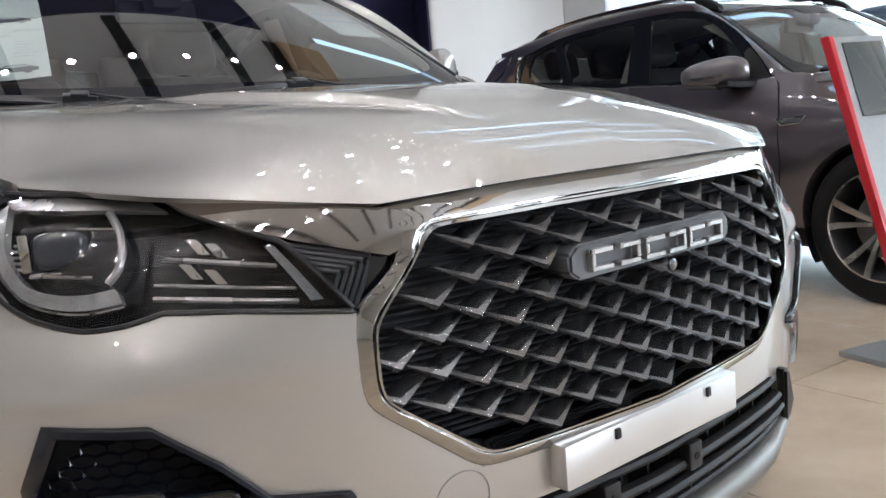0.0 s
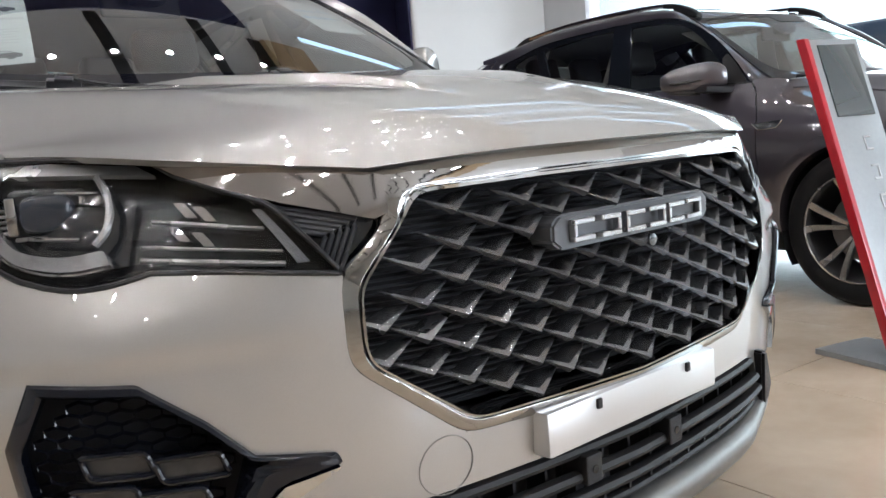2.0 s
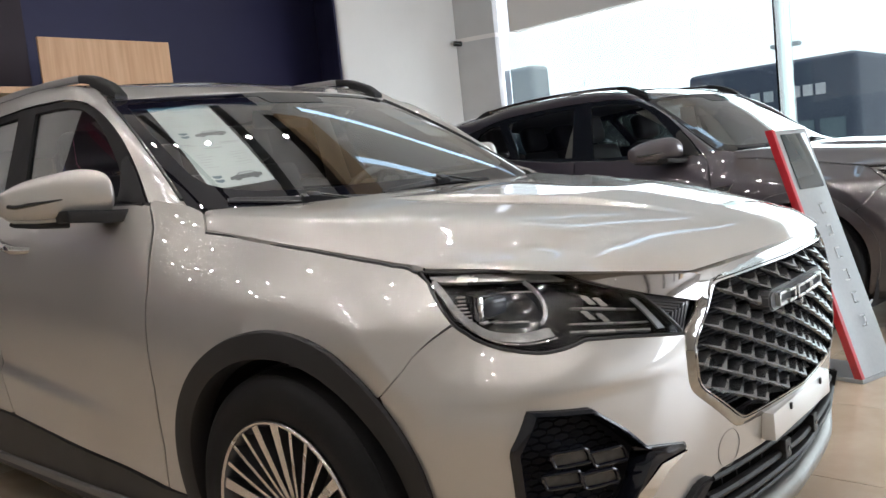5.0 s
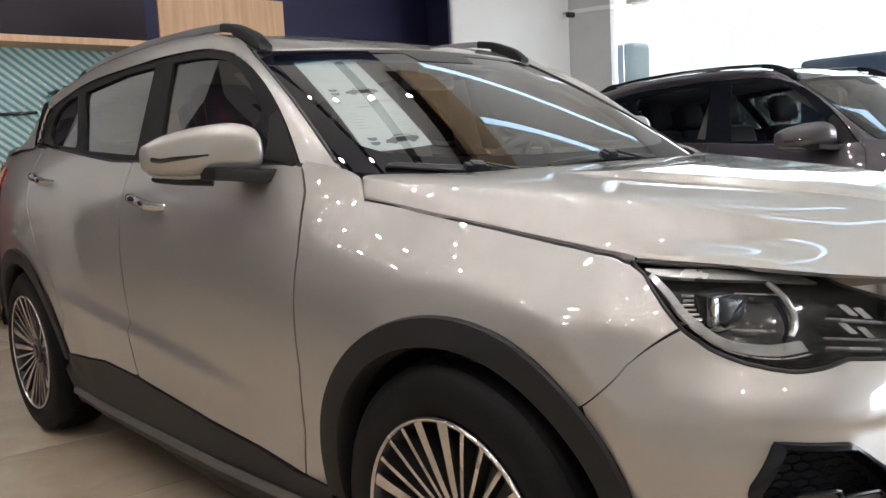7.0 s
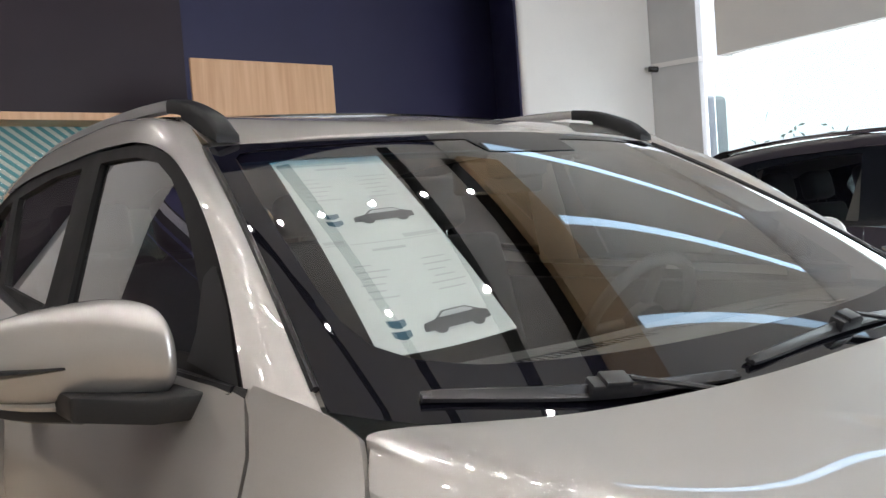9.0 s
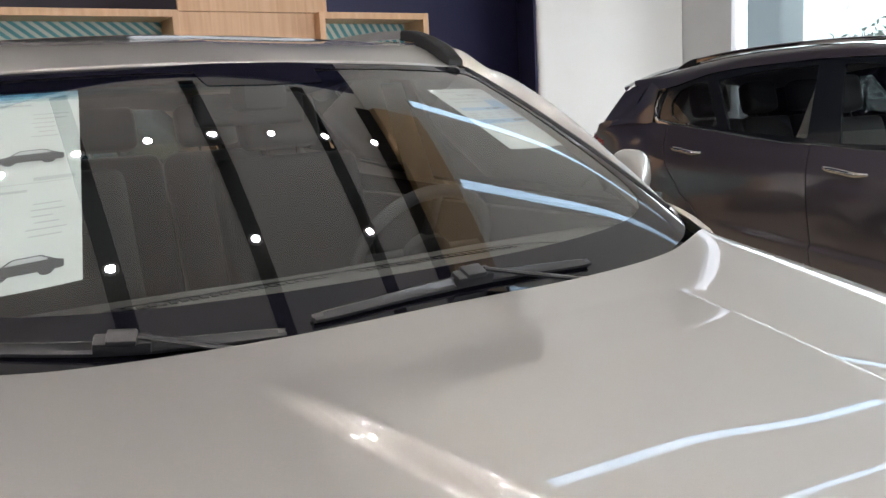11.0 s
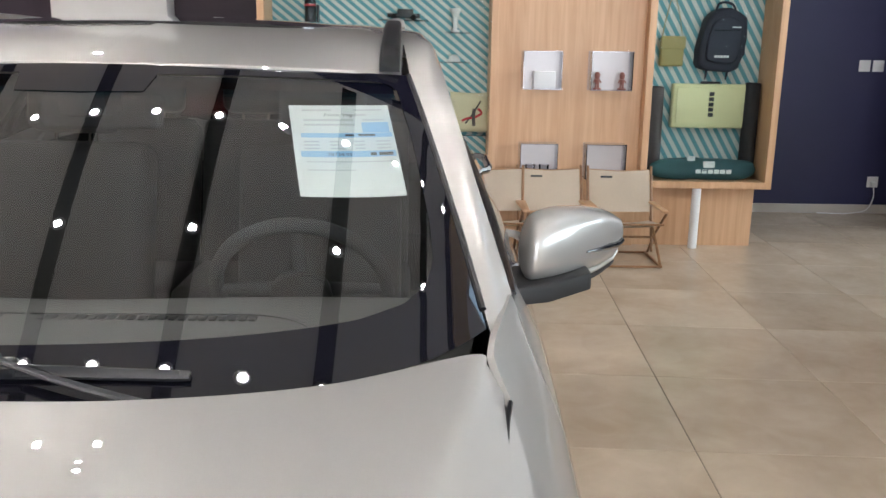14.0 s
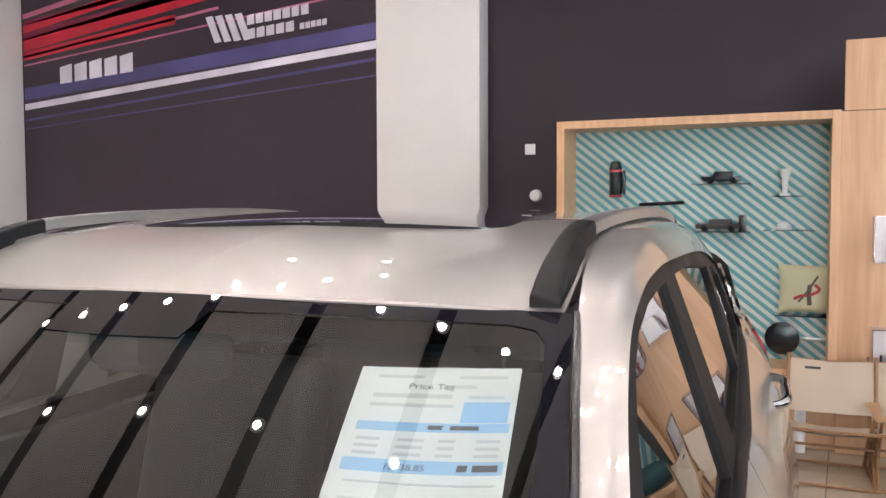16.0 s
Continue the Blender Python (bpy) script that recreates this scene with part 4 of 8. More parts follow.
def build_grille(car):
    inner = [(0, 0.850), (0.18, 0.850), (0.373, 0.847), (0.399, 0.817), (0.462, 0.742), (0.463, 0.655), (0.322, 0.553), (0.16, 0.551), (0, 0.548)]
    outer = [(0, 0.890), (0.25, 0.888), (0.428, 0.880), (0.416, 0.821), (0.482, 0.760), (0.484, 0.648), (0.335, 0.530), (0.16, 0.524), (0, 0.521)]

    rows = []
    for w, out in ((1.0, -0.012), (1.0, -0.001), (0.97, 0.0015), (0.90, 0.0025), (0.36, 0.0085), (0.30, 0.0080), (0.25, 0.0040), (0.20, 0.0040), (0.17, 0.0090), (0.06, 0.0095), (0.0, 0.004), (-0.05, -0.035)):
        loop = [(b[0] + (a[0] - b[0]) * w, b[1] + (a[1] - b[1]) * w) for a, b in zip(outer, inner)]
        p = []
        for (a, b), (a0, b0) in zip(zip(loop[:-1], loop[1:]), zip(inner[:-1], inner[1:])):
            n = max(4, int(math.hypot(b0[0] - a0[0], b0[1] - a0[1]) / 0.012))
            p += [(a[0] + (b[0] - a[0]) * t, a[1] + (b[1] - a[1]) * t) for t in np.linspace(0, 1, n, endpoint=False)]
        p = np.array(p + [loop[-1]])
        for _ in range(3):
            p[1:-1] = (p[:-2] + 2 * p[1:-1] + p[2:]) / 4
        rows.append(np.array([face(x, z, out) for x, z in p]))
    g = np.array(rows).transpose(1, 0, 2)
    v, f = g.reshape(-1, 3), grid_faces(g.shape[0], g.shape[1])
    obj("grille_frame", *both(v, f), CHROME_DARK, car, "chrome octagonal grille surround", smooth=48)

    # mesh behind: near-black backing in place of deep shade, and thin level fins
    back = [(x, z) for x, z in inner]
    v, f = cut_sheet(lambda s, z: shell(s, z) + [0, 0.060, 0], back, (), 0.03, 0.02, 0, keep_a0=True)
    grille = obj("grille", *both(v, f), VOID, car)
    z = 0.565
    fins = []
    while z < 0.855:
        w = np.interp(z, [0.548, 0.557, 0.655, 0.742, 0.853, 0.87], [0.25, 0.319, 0.462, 0.462, 0.375, 0.36])
        pts = [face(x, z, -0.048) for x in np.linspace(-w, w, 24)]
        fins.append(tube(pts, 0.0022, 4))
        z += 0.0088
    tagged(obj("grille_fin", *join(*fins), FIN_GREY, grille, smooth=0), kind="stuff")
    # winged pieces in staggered columns
    def wing_mesh(cx, cz):
        c = lambda dx, dz, o: face(np.clip(cx + dx, -0.49, 0.49), cz + dz, o)
        vs, fs = [c(0, -0.016, 0.004), c(0, -0.010, 0.013), c(0, -0.003, 0.005), c(0, -0.002, -0.034)], []
        for k in (1, -1):
            b = len(vs)
            vs += [c(k * 0.050, 0.014, -0.012), c(k * 0.030, 0.010, -0.036)]
            fs += [f if k > 0 else f[::-1] for f in ((0, b, 1), (1, b, 2), (2, b, b + 1, 3), (0, 3, b + 1, b))]
        return vs, fs

    cols = [(-0.385 + 0.0575 * k) for k in range(-1, 16)]
    for k, cx in enumerate(cols):
        for r in range(9):
            cz = 0.545 + 0.044 * r + (0.022 if k % 2 == 0 else 0.0)
            lo, hi = grille_in(abs(cx) + 0.012) if abs(cx) < 0.45 else (9, 0)
            if not (lo + 0.004 < cz < hi - 0.012) or abs(cx) > 0.444:
                continue
            if abs(cx - 0.01) < 0.175 and 0.745 < cz < 0.80:
                continue
            v, f = wing_mesh(cx, cz)
            obj("grille_wing", v, f, GRILLE_GREY, grille, smooth=0)
    # badge bar with raised bars in place of its lettering
    bz0, bz1 = 0.748, 0.797
    q = [(-0.182, 0.760), (-0.182, 0.784), (-0.166, bz1), (0.186, bz1 + 0.001), (0.200, 0.785), (0.200, 0.760), (0.186, bz0 + 0.001), (-0.166, bz0)]
    bm = bmesh.new()
    a = [bm.verts.new(Vector((x, 0.076 + 0.22 * x * x, z))) for x, z in q]
    b = [bm.verts.new(Vector((x, 0.128, z))) for x, z in q]
    bm.faces.new(a)
    for i in range(len(q)):
        bm.faces.new((a[i], b[i], b[(i + 1) % len(q)], a[(i + 1) % len(q)]))
    bmesh.ops.bevel(bm, geom=bm.edges[:], offset=0.004, segments=2, affect="EDGES")
    badge = part("badge_bar", bm, BADGE_GREY, car, "matt grey badge bar on the grille", smooth=0)
    for k in range(6):
        x0 = -0.148 + 0.0545 * k
        p0 = 0.076 + 0.22 * (x0 + 0.022) ** 2
        yy = (p0 - 0.006, p0 + 0.006)
        for lo, hi in (((x0, yy[0], 0.757), (x0 + 0.043, yy[1], 0.764)), ((x0, yy[0], 0.781), (x0 + 0.043, yy[1], 0.788)),
                       ((x0 + (0.036 if k % 2 else 0), yy[0], 0.764), (x0 + (0.043 if k % 2 else 0.007), yy[1], 0.781))):
            part("raised_bar", bm_box(lo, hi, 0.0012, 1), LETTER, badge, smooth=0)
    part("camera_eye", bm_cyl((0.052, 0.092, 0.733), (0.052, 0.115, 0.733), 0.010, n=20, bevel=0.002), GLOSS_BLACK, car)
    # blank plate with its two holes
    plate = part("number_plate_holder", bm_box((-0.220, 0.077, 0.468), (0.194, 0.110, 0.532), 0.005), paint_mat("plate_silver", (0.55, 0.55, 0.54), 0.3, 0.35), car, "blank silver plate holder")
    for x in (-0.113, 0.111):
        part("screw_hole", bm_box((x - 0.005, 0.0755, 0.512), (x + 0.005, 0.081, 0.527), 0.001, 1), FRIT, plate)


def build_lamp(car, sx, name="headlight"):
    """A headlight with its strip and fins on one side."""
    mv = (lambda m: m) if sx > 0 else (lambda m: flip(*m))
    outline = poly3([*LAMP_LOW, *LAMP_BACK, *LAMP_TOP, *STRIP_LOW[:2], FIN_TOP])
    sunk = lambda d: (lambda s, z: shell(s, z) + np.stack([-0.55 * d * np.clip((s - 0.4) / 0.6, 0, 1), d * np.ones_like(s), 0 * s], -1))
    v, f = cut_sheet(sunk(0.055), outline, (), 0.015, 0.012, 0)
    lamp = obj(name, *mv((v, f)), LAMP_BLACK, car, "clear-lens headlight with dark inner housing")
    # walls from the rim to the bucket
    o = np.array(outline)
    a, b = shell(o[:, 0], o[:, 1]), sunk(0.055)(o[:, 0], o[:, 1])
    n = len(o)
    obj("housing_wall", *mv((np.vstack([a, b]), [(i, (i + 1) % n, n + (i + 1) % n, n + i) for i in range(n)])), LAMP_BLACK, lamp)
    # gasket round the lens
    p = shell(*polyline(np.vstack([o, o[:1]]), 160)[:-1].T)
    obj("gasket", *mv(tube(p, 0.0035, 6, True)), FRIT, lamp)
    # the light guide: along the outer edge and the lower edge, as a broad band
    mid = spline([on(0.763, 0.537, 0.908), on(0.787, 0.488, 0.881), on(0.794, 0.456, 0.858), on(0.792, 0.423, 0.832), on(0.78, 0.389, 0.811), on(0.76, 0.354, 0.801), on(0.734, 0.325, 0.798), on(0.700, 0.295, 0.803)], 48)
    tan_ = np.gradient(mid, axis=0)
    tan_ /= np.linalg.norm(tan_, axis=1)[:, None]
    nor = np.stack([-tan_[:, 1], tan_[:, 0]], 1) * np.interp(np.arange(48), [0, 14, 47], [0.0065, 0.0085, 0.0085])[:, None]
    band = [tuple(map(float, q)) for q in np.vstack([mid + nor, (mid - nor)[::-1]])]
    obj("light_guide", *mv(cut_sheet(sunk(0.020), band, (), 0.004, 0.004, 0.012, 0.004)), LIGHT_GUIDE, lamp, "frosted white light guide", smooth=50)
    rim_a = mid + nor * 1.25
    obj("chrome_edge", *mv(tube(sunk(0.014)(rim_a[:, 0], rim_a[:, 1]), 0.0022, 6)), CHROME, lamp)
    quad = poly3([(0.752, 0.56, 0.917), (0.70, 0.45, 0.917), (0.645, 0.325, 0.906), (0.628, 0.30, 0.893), (0.678, 0.366, 0.899), (0.752, 0.517, 0.906)])
    obj("upper_reflector", *mv(cut_sheet(sunk(0.020), quad, (), 0.01, 0.006, 0.008, 0.003)), LAMP_SILVER, lamp, "bright silver upper reflector", smooth=40)
    # projector
    c = Vector(sunk(0.035)(*np.array(on(0.738, 0.384, 0.858)).reshape(2, 1))[0])
    d = Vector((0.25, -0.95, -0.02)).normalized()
    if sx < 0:
        c.x, d.x = -c.x, -d.x
    e = d.cross(Vector((0, 0, 1))).normalized() * (1 if sx > 0 else -1)
    q_ = Matrix((e, d, e.cross(d))).transposed().to_4x4()
    at_ = Matrix.Translation(c) @ q_
    part("projector", bm_box((-0.044, -0.045, -0.030), (0.044, -0.004, 0.030), 0.008, 3, m=at_), LAMP_BLACK, lamp)
    bm = bmesh.new()
    bmesh.ops.create_uvsphere(bm, u_segments=32, v_segments=20, radius=1.0)
    for v_ in bm.verts:
        p_ = v_.co
        v_.co = (math.copysign(abs(p_.x) ** 0.6, p_.x) * 0.034, p_.y * 0.012, math.copysign(abs(p_.z) ** 0.6, p_.z) * 0.024)
    bmesh.ops.transform(bm, matrix=at_, verts=bm.verts[:])
    part("projector_lens", bm, LENS_BULB, lamp)
    for x_, w_ in ((-0.041, 0.006), (0.041, 0.0045)):
        part("chrome_bracket", bm_box((x_ - w_, -0.010, -0.024), (x_ + w_, 0.007, 0.024), 0.003, 2, m=at_), CHROME, lamp)
    part("lens_hood", bm_box((-0.040, -0.010, 0.0265), (0.040, 0.010, 0.0305), 0.0015, 1, m=at_), LAMP_GREY, lamp)
    for k in range(7):
        z = 0.825 + 0.0068 * k
        q = polyline([on(0.770, 0.42, z + 0.012), on(0.782, 0.45, z + 0.012)], 6)
        obj("side_rib", *mv(tube(sunk(0.035)(q[:, 0], q[:, 1]), 0.0022, 5)), LAMP_GREY, lamp)
    # curved chrome divider and the inner module with its reflectors
    q = spline([on(0.678, 0.366, 0.897), on(0.678, 0.339, 0.878), on(0.683, 0.315, 0.852), on(0.692, 0.308, 0.832), on(0.707, 0.312, 0.818)], 24)
    obj("divider", *mv(tube(sunk(0.020)(q[:, 0], q[:, 1]), 0.0052, 8)), LAMP_SILVER, lamp)
    for z0, x0, x1, w in ((0.840, 0.672, 0.552, 0.003), (0.812, 0.69, 0.530, 0.0022), (0.797, 0.69, 0.525, 0.0038)):
        q = polyline([on(x0, 0.24, z0), on(x1, 0.17, z0 - 0.018)], 20)
        obj("module_bar", *mv(tube(sunk(0.026)(q[:, 0], q[:, 1]), w, 6)), LAMP_GREY, lamp)
    blocks = [on(x, 0.23, z) for x, z in ((0.627, 0.849), (0.596, 0.843), (0.636, 0.822), (0.603, 0.814))]
    for s, z in blocks:
        quad = [(s - 0.012, z - 0.009), (s + 0.000, z - 0.009), (s + 0.010, z + 0.009), (s - 0.002, z + 0.009)]
        obj("reflector", *mv(cut_sheet(sunk(0.030), quad, (), 0.01, 0.01, 0.012, 0.004)), CHROME, lamp, smooth=0)
    quad = [on(0.552, 0.2, 0.846), on(0.540, 0.2, 0.846), on(0.508, 0.155, 0.780), on(0.522, 0.16, 0.780)]
    obj("corner_strip", *mv(cut_sheet(sunk(0.014), quad, (), 0.004, 0.004, 0.006)), mat("dotted_grey_strip", (0.25, 0.26, 0.27), 0.3, 0.3, grain=0.5, grain_scale=700), lamp)
    quad = poly3([(0.66, 0.3, 0.79), (0.80, 0.42, 0.80), (0.80, 0.47, 0.87), (0.72, 0.36, 0.885), (0.655, 0.29, 0.86)])
    obj("inner_bezel", *mv(cut_sheet(sunk(0.045), quad, (), 0.01, 0.01, 0.01)), GLOSS_BLACK, lamp)
    for z0, x0, x1 in ((0.882, 0.757, 0.728), (0.830, 0.775, 0.746)):
        q = polyline([on(x0, 0.37, z0), on(x1, 0.3, z0 - 0.004)], 14)
        obj("bezel_bar", *mv(tube(sunk(0.024)(q[:, 0], q[:, 1]), 0.0026, 6)), CHROME, lamp)
    v, f = cut_sheet(shell, outline, (), 0.013, 0.011, 0, -0.0005)
    obj("lens", *mv((v, f)), LENS_CLEAR, lamp, "clear outer lens", shadow=False)
    # smoked strip between hood and lamp
    strip = poly3([(0.652, 0.302, 0.910), (0.54, 0.212, 0.893), P_NOTCH, (0.40, 0.12, 0.868), (0.40, 0.12, 0.832), *STRIP_LOW[::-1]])
    obj("smoked_strip", *mv(cut_sheet(shell, strip, (), 0.008, 0.006, 0.012, 0.004)), SMOKED, car, "smoked chrome strip above the headlight", smooth=50)
    # dark finned corner and its bright edge
    tri = poly3([FIN_TOP, (0.44, 0.14, 0.826), (0.412, 0.132, 0.818), (0.476, 0.14, 0.762)])
    fin = obj("finned_corner", *mv(cut_sheet(sunk(0.016), tri, (), 0.006, 0.006, 0.0)), GLOSS_BLACK, car)
    a_, r_, t_ = np.array(tri[0]), np.array(tri[1]), np.array(tri[3])
    hub = a_ * 0.45 + t_ * 0.55
    for k in range(5):
        w = 0.90 - 0.155 * k
        q = polyline([hub + (e - hub) * w for e in (a_, r_, t_)], 18)
        obj("fin", *mv(tube(sunk(0.007)(q[:, 0], q[:, 1]), 0.0034, 6)), FIN_GREY, fin)


def build_fog(car, sx):
    mv = (lambda m: m) if sx > 0 else (lambda m: flip(*m))
    out = np.array(poly3(FOG))
    deep = lambda d: (lambda s, z: shell(s, z) + np.stack([-0.3 * d * np.ones_like(s), d * np.ones_like(s), 0 * s], -1))
    n = len(out)
    v, f = cut_sheet(deep(0.05), out, (), 0.02, 0.02, 0)
    a, b = shell(out[:, 0], out[:, 1]), deep(0.05)(out[:, 0], out[:, 1])
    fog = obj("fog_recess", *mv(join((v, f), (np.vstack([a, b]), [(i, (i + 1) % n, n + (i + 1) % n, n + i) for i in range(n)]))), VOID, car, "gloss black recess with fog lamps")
    cen = out.mean(0)
    inn = cen + (out - cen) * 0.87
    inn[4:7] = (out[4:7] - out[3]) * 0.05 + inn[3]
    g = []
    for w, o in ((0.0, 0.002), (0.12, 0.009), (0.55, 0.011), (0.80, 0.004), (1.0, -0.030)):
        q = polyline(np.vstack([out, out[:1]]) * (1 - w) + np.vstack([inn, inn[:1]]) * w, 140)[:-1]
        g.append(deep(-o)(q[:, 0], q[:, 1]))
    g = np.array(g).transpose(1, 0, 2)
    obj("bezel", *mv((g.reshape(-1, 3), grid_faces(139, 5, closed_u=True))), BEZEL_BLACK, fog)
    chrome = [out[5], out[6], out[7], out[8], out[9], out[9] - (0.030, 0.004), out[8] - (0.032, 0.012), out[7] - (0.030, 0.018), out[6] - (0.016, 0.017)]
    obj("chrome_blade", *mv(cut_sheet(deep(-0.009), chrome, (), 0.006, 0.006, 0.016)), CHROME, fog, "bright chrome blade", smooth=50)
    # honeycomb
    for r in range(17):
        for c in range(9):
            s = 0.64 + 0.0300 * c + (0.0150 if r % 2 else 0)
            z = 0.425 + 0.0140 * r
            ring = np.array([(s + 0.0172 * math.cos(t), z + 0.0090 * math.sin(t)) for t in np.radians([30, 90, 150, 210, 270, 330])])
            if inside(ring, inn).all():
                obj("honeycomb_cell", *mv(tube(deep(0.036)(ring[:, 0], ring[:, 1]), 0.0022, 4, True)), BEZEL_BLACK, fog, smooth=0)
    for cx, cz in ((0.722, 0.566), (0.632, 0.553), (0.738, 0.524), (0.650, 0.512)):
        s, z = on(cx, 0.27, cz)
        w, h = 0.042, 0.0145
        box = np.array([(s - w, z - h - 0.004), (s + w * 0.75, z - h + 0.004), (s + w, z + h + 0.006), (s - w * 0.75, z + h - 0.002)])
        box[:, 1] -= (box[:, 0] - s) * 0.10
        pts = polyline(np.vstack([box, box[:1]]), 41)[:-1]
        for _ in range(2):
            pts = (np.roll(pts, 1, 0) + 2 * pts + np.roll(pts, -1, 0)) / 4
        obj("fog_lamp", *mv(tube(deep(0.018)(pts[:, 0], pts[:, 1]), 0.0042, 8, True)), BEZEL_BLACK, fog)
        obj("lamp_face", *mv(cut_sheet(deep(0.021), box, (), 0.008, 0.006, 0.004)), mat("fog_reflector", (0.05, 0.05, 0.05), 0.2, 0.5, stain=0.2, stain_scale=60), fog)


def build_sides(car, paint, sx, strip_mat):
    trim = BLACK_PLASTIC if paint is PAINT_SILVER else paint
    mv = (lambda m: m) if sx > 0 else (lambda m: flip(*m))
    seam_s, seam_z = 0.57 + 0.60, 0.702
    a_seam = math.degrees(math.atan2(seam_z - 0.36, seam_s - 0.57 - FA))
    hood_seam = [(0.727, 0.603, 0.930), (0.728, 0.63, 0.937), (0.731, 0.68, 0.943), (0.742, 0.77, 0.958), (0.759, 0.91, 0.982), (0.775, 1.05, 1.003), (0.786, 1.20, 1.027), (0.787, 1.312, 1.043)]
    S = lambda y, z: (y + 0.57, z)
    gap = 0.0032
    door_f = [S(1.53, 1.128), S(1.489, 1.065), S(1.447, 0.92), S(1.428, 0.65), S(1.452, 0.48), S(1.50, 0.348)]
    fender = [*[(a, b - 0.0045) for a, b in poly3(hood_seam)], S(1.356, 1.095), S(1.40, 1.114), S(1.45, 1.126), S(1.524, 1.140),
              *[(a - gap, b) for a, b in door_f], *arc(FA, 0.462, -2, a_seam - 0.4, 44)]
    fender += [(p[0] + 0.002, p[1]) for p in poly3(SEAM)] + [on(0.821, 0.462, 0.836), *poly3(LAMP_BACK[:2])]
    q = shell(*(polyline([(a, b - 0.0015) for a, b in poly3(hood_seam)], 90)).T) - (0.001, 0, 0.002)
    obj("hood_joint", *mv(tube(q, 0.0042, 6)), FRIT, car, "black joint along the hood")
    obj("front_fender", *mv(cut_sheet(shell, fender, (), 0.011, 0.011)), paint, car, smooth=50)
    door_m = [S(2.530, 1.166), S(2.500, 1.05), S(2.475, 0.93), S(2.450, 0.70), S(2.435, 0.458)]
    fdoor = [*[(a + gap, b) for a, b in door_f], S(1.70, 0.380), S(2.40, 0.454), *[(a - gap, b) for a, b in door_m[::-1]], S(2.2, 1.146), S(1.9, 1.138), S(1.6, 1.132)]
    d1 = obj("front_door", *mv(cut_sheet(shell, fdoor, (), 0.025, 0.014)), paint, car, smooth=50)
    back = [S(3.60, 1.258), S(3.56, 1.16), S(3.47, 1.02), S(3.36, 0.90), *arc(RA, 0.60, 125, 158, 8), *arc(RA, 0.475, 168, 174, 2)]
    rdoor = [*[(a + gap, b) for a, b in door_m], S(2.73, 0.470), S(3.19, 0.43), *[(a - gap, b) for a, b in back[::-1]], S(3.3, 1.232), S(2.9, 1.19), S(2.7, 1.17)]
    d2 = obj("rear_door", *mv(cut_sheet(shell, rdoor, (), 0.025, 0.014)), paint, car, smooth=50)
    quarter = [*[(a + gap, b) for a, b in back], *arc(RA, 0.470, 172, -8, 40), S(4.2, 0.40), (4.93, 0.45), (5.05, 0.60), (5.07, 1.26), S(4.2, 1.285), S(3.8, 1.275)]
    obj("rear_quarter", *mv(cut_sheet(shell, quarter, (), 0.02, 0.014)), paint, car, smooth=50)
    # arch cladding
    for cy, r0, r1, a0, a1 in ((FA, 0.462, 0.396, -4, 196), (RA, 0.470, 0.400, -20, 176)):
        prof = ((0.0, 0.002), (0.06, 0.011), (0.55, 0.010), (0.92, 0.004), (1.0, -0.008), (1.02, -0.05))
        g = []
        for t in np.radians(np.linspace(a0, a1, 56)):
            row = []
            for w, o in prof:
                r = r0 + (r1 - r0) * w
                s, z = 0.57 + cy + r * math.cos(t), max(0.19, 0.36 + r * math.sin(t))
                q = shell(np.array([s]), np.array([z]))[0]
                row.append(q + (o, -o * 0.4 if s < 1.1 else 0, 0))
            g.append(row)
        g = np.array(g)
        obj("arch_cladding", *mv((g.reshape(-1, 3), grid_faces(len(g), len(prof)))), trim, car, "wheel-arch trim")
        # dark liner of the wheel well
        t = np.radians(np.linspace(-30, 210, 40))
        rows = []
        for x, r in ((0.88, 0.41), (0.60, 0.41), (0.58, 0.30), (0.58, 0.02)):
            rows.append([(x, cy + r * math.cos(k), max(0.16, 0.36 + r * math.sin(k))) for k in t])
        g = np.array(rows).transpose(1, 0, 2)
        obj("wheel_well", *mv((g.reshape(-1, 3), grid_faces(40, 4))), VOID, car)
    sill = [S(1.385, 0.345), S(1.53, 0.343), S(1.70, 0.372), S(2.40, 0.449), S(2.73, 0.464), S(3.19, 0.424), S(3.27, 0.35), S(3.25, 0.21), S(1.40, 0.20)]
    obj("sill_cladding", *mv(cut_sheet(shell, sill, (), 0.03, 0.012, 0.012, 0.006)), trim, car, "sill trim", smooth=50)
    q = np.array([shell(np.array([s]), np.array([z]))[0] + (0.012, 0, 0) for s, z in polyline([S(1.45, 0.255), S(3.22, 0.262)], 20)])
    obj("sill_strip", *mv(tube(q, 0.012, 8, False, 1.3)), mat("grey_sill", (0.10, 0.095, 0.09), 0.45, stain=0.1) if paint is PAINT_SILVER else CHROME, car)
    rear_low = [(4.78, 0.40), (4.93, 0.45), (5.05, 0.60), (5.92, 0.60), (5.92, 0.22), (4.75, 0.22)]
    obj("rear_cladding", *mv(cut_sheet(shell, rear_low, (), 0.04, 0.03, 0.0, 0.002)), trim, car)
    tail = [(5.075, 0.60), (5.93, 0.60), (5.93, 1.10), (5.075, 1.26)]
    obj("tailgate", *mv(cut_sheet(shell, tail, (), 0.04, 0.04, 0.0)), paint, car)
    if paint is PAINT_DARK:
        tl = [S(4.22, 1.13), S(4.24, 1.17), (5.10, 1.21), (5.35, 1.18), (5.35, 1.07), (5.12, 1.06)]
    else:
        tl = [S(4.08, 1.105), S(4.10, 1.18), (5.08, 1.212), (5.35, 1.18), (5.35, 1.00), (5.12, 0.98), S(4.24, 1.01)]
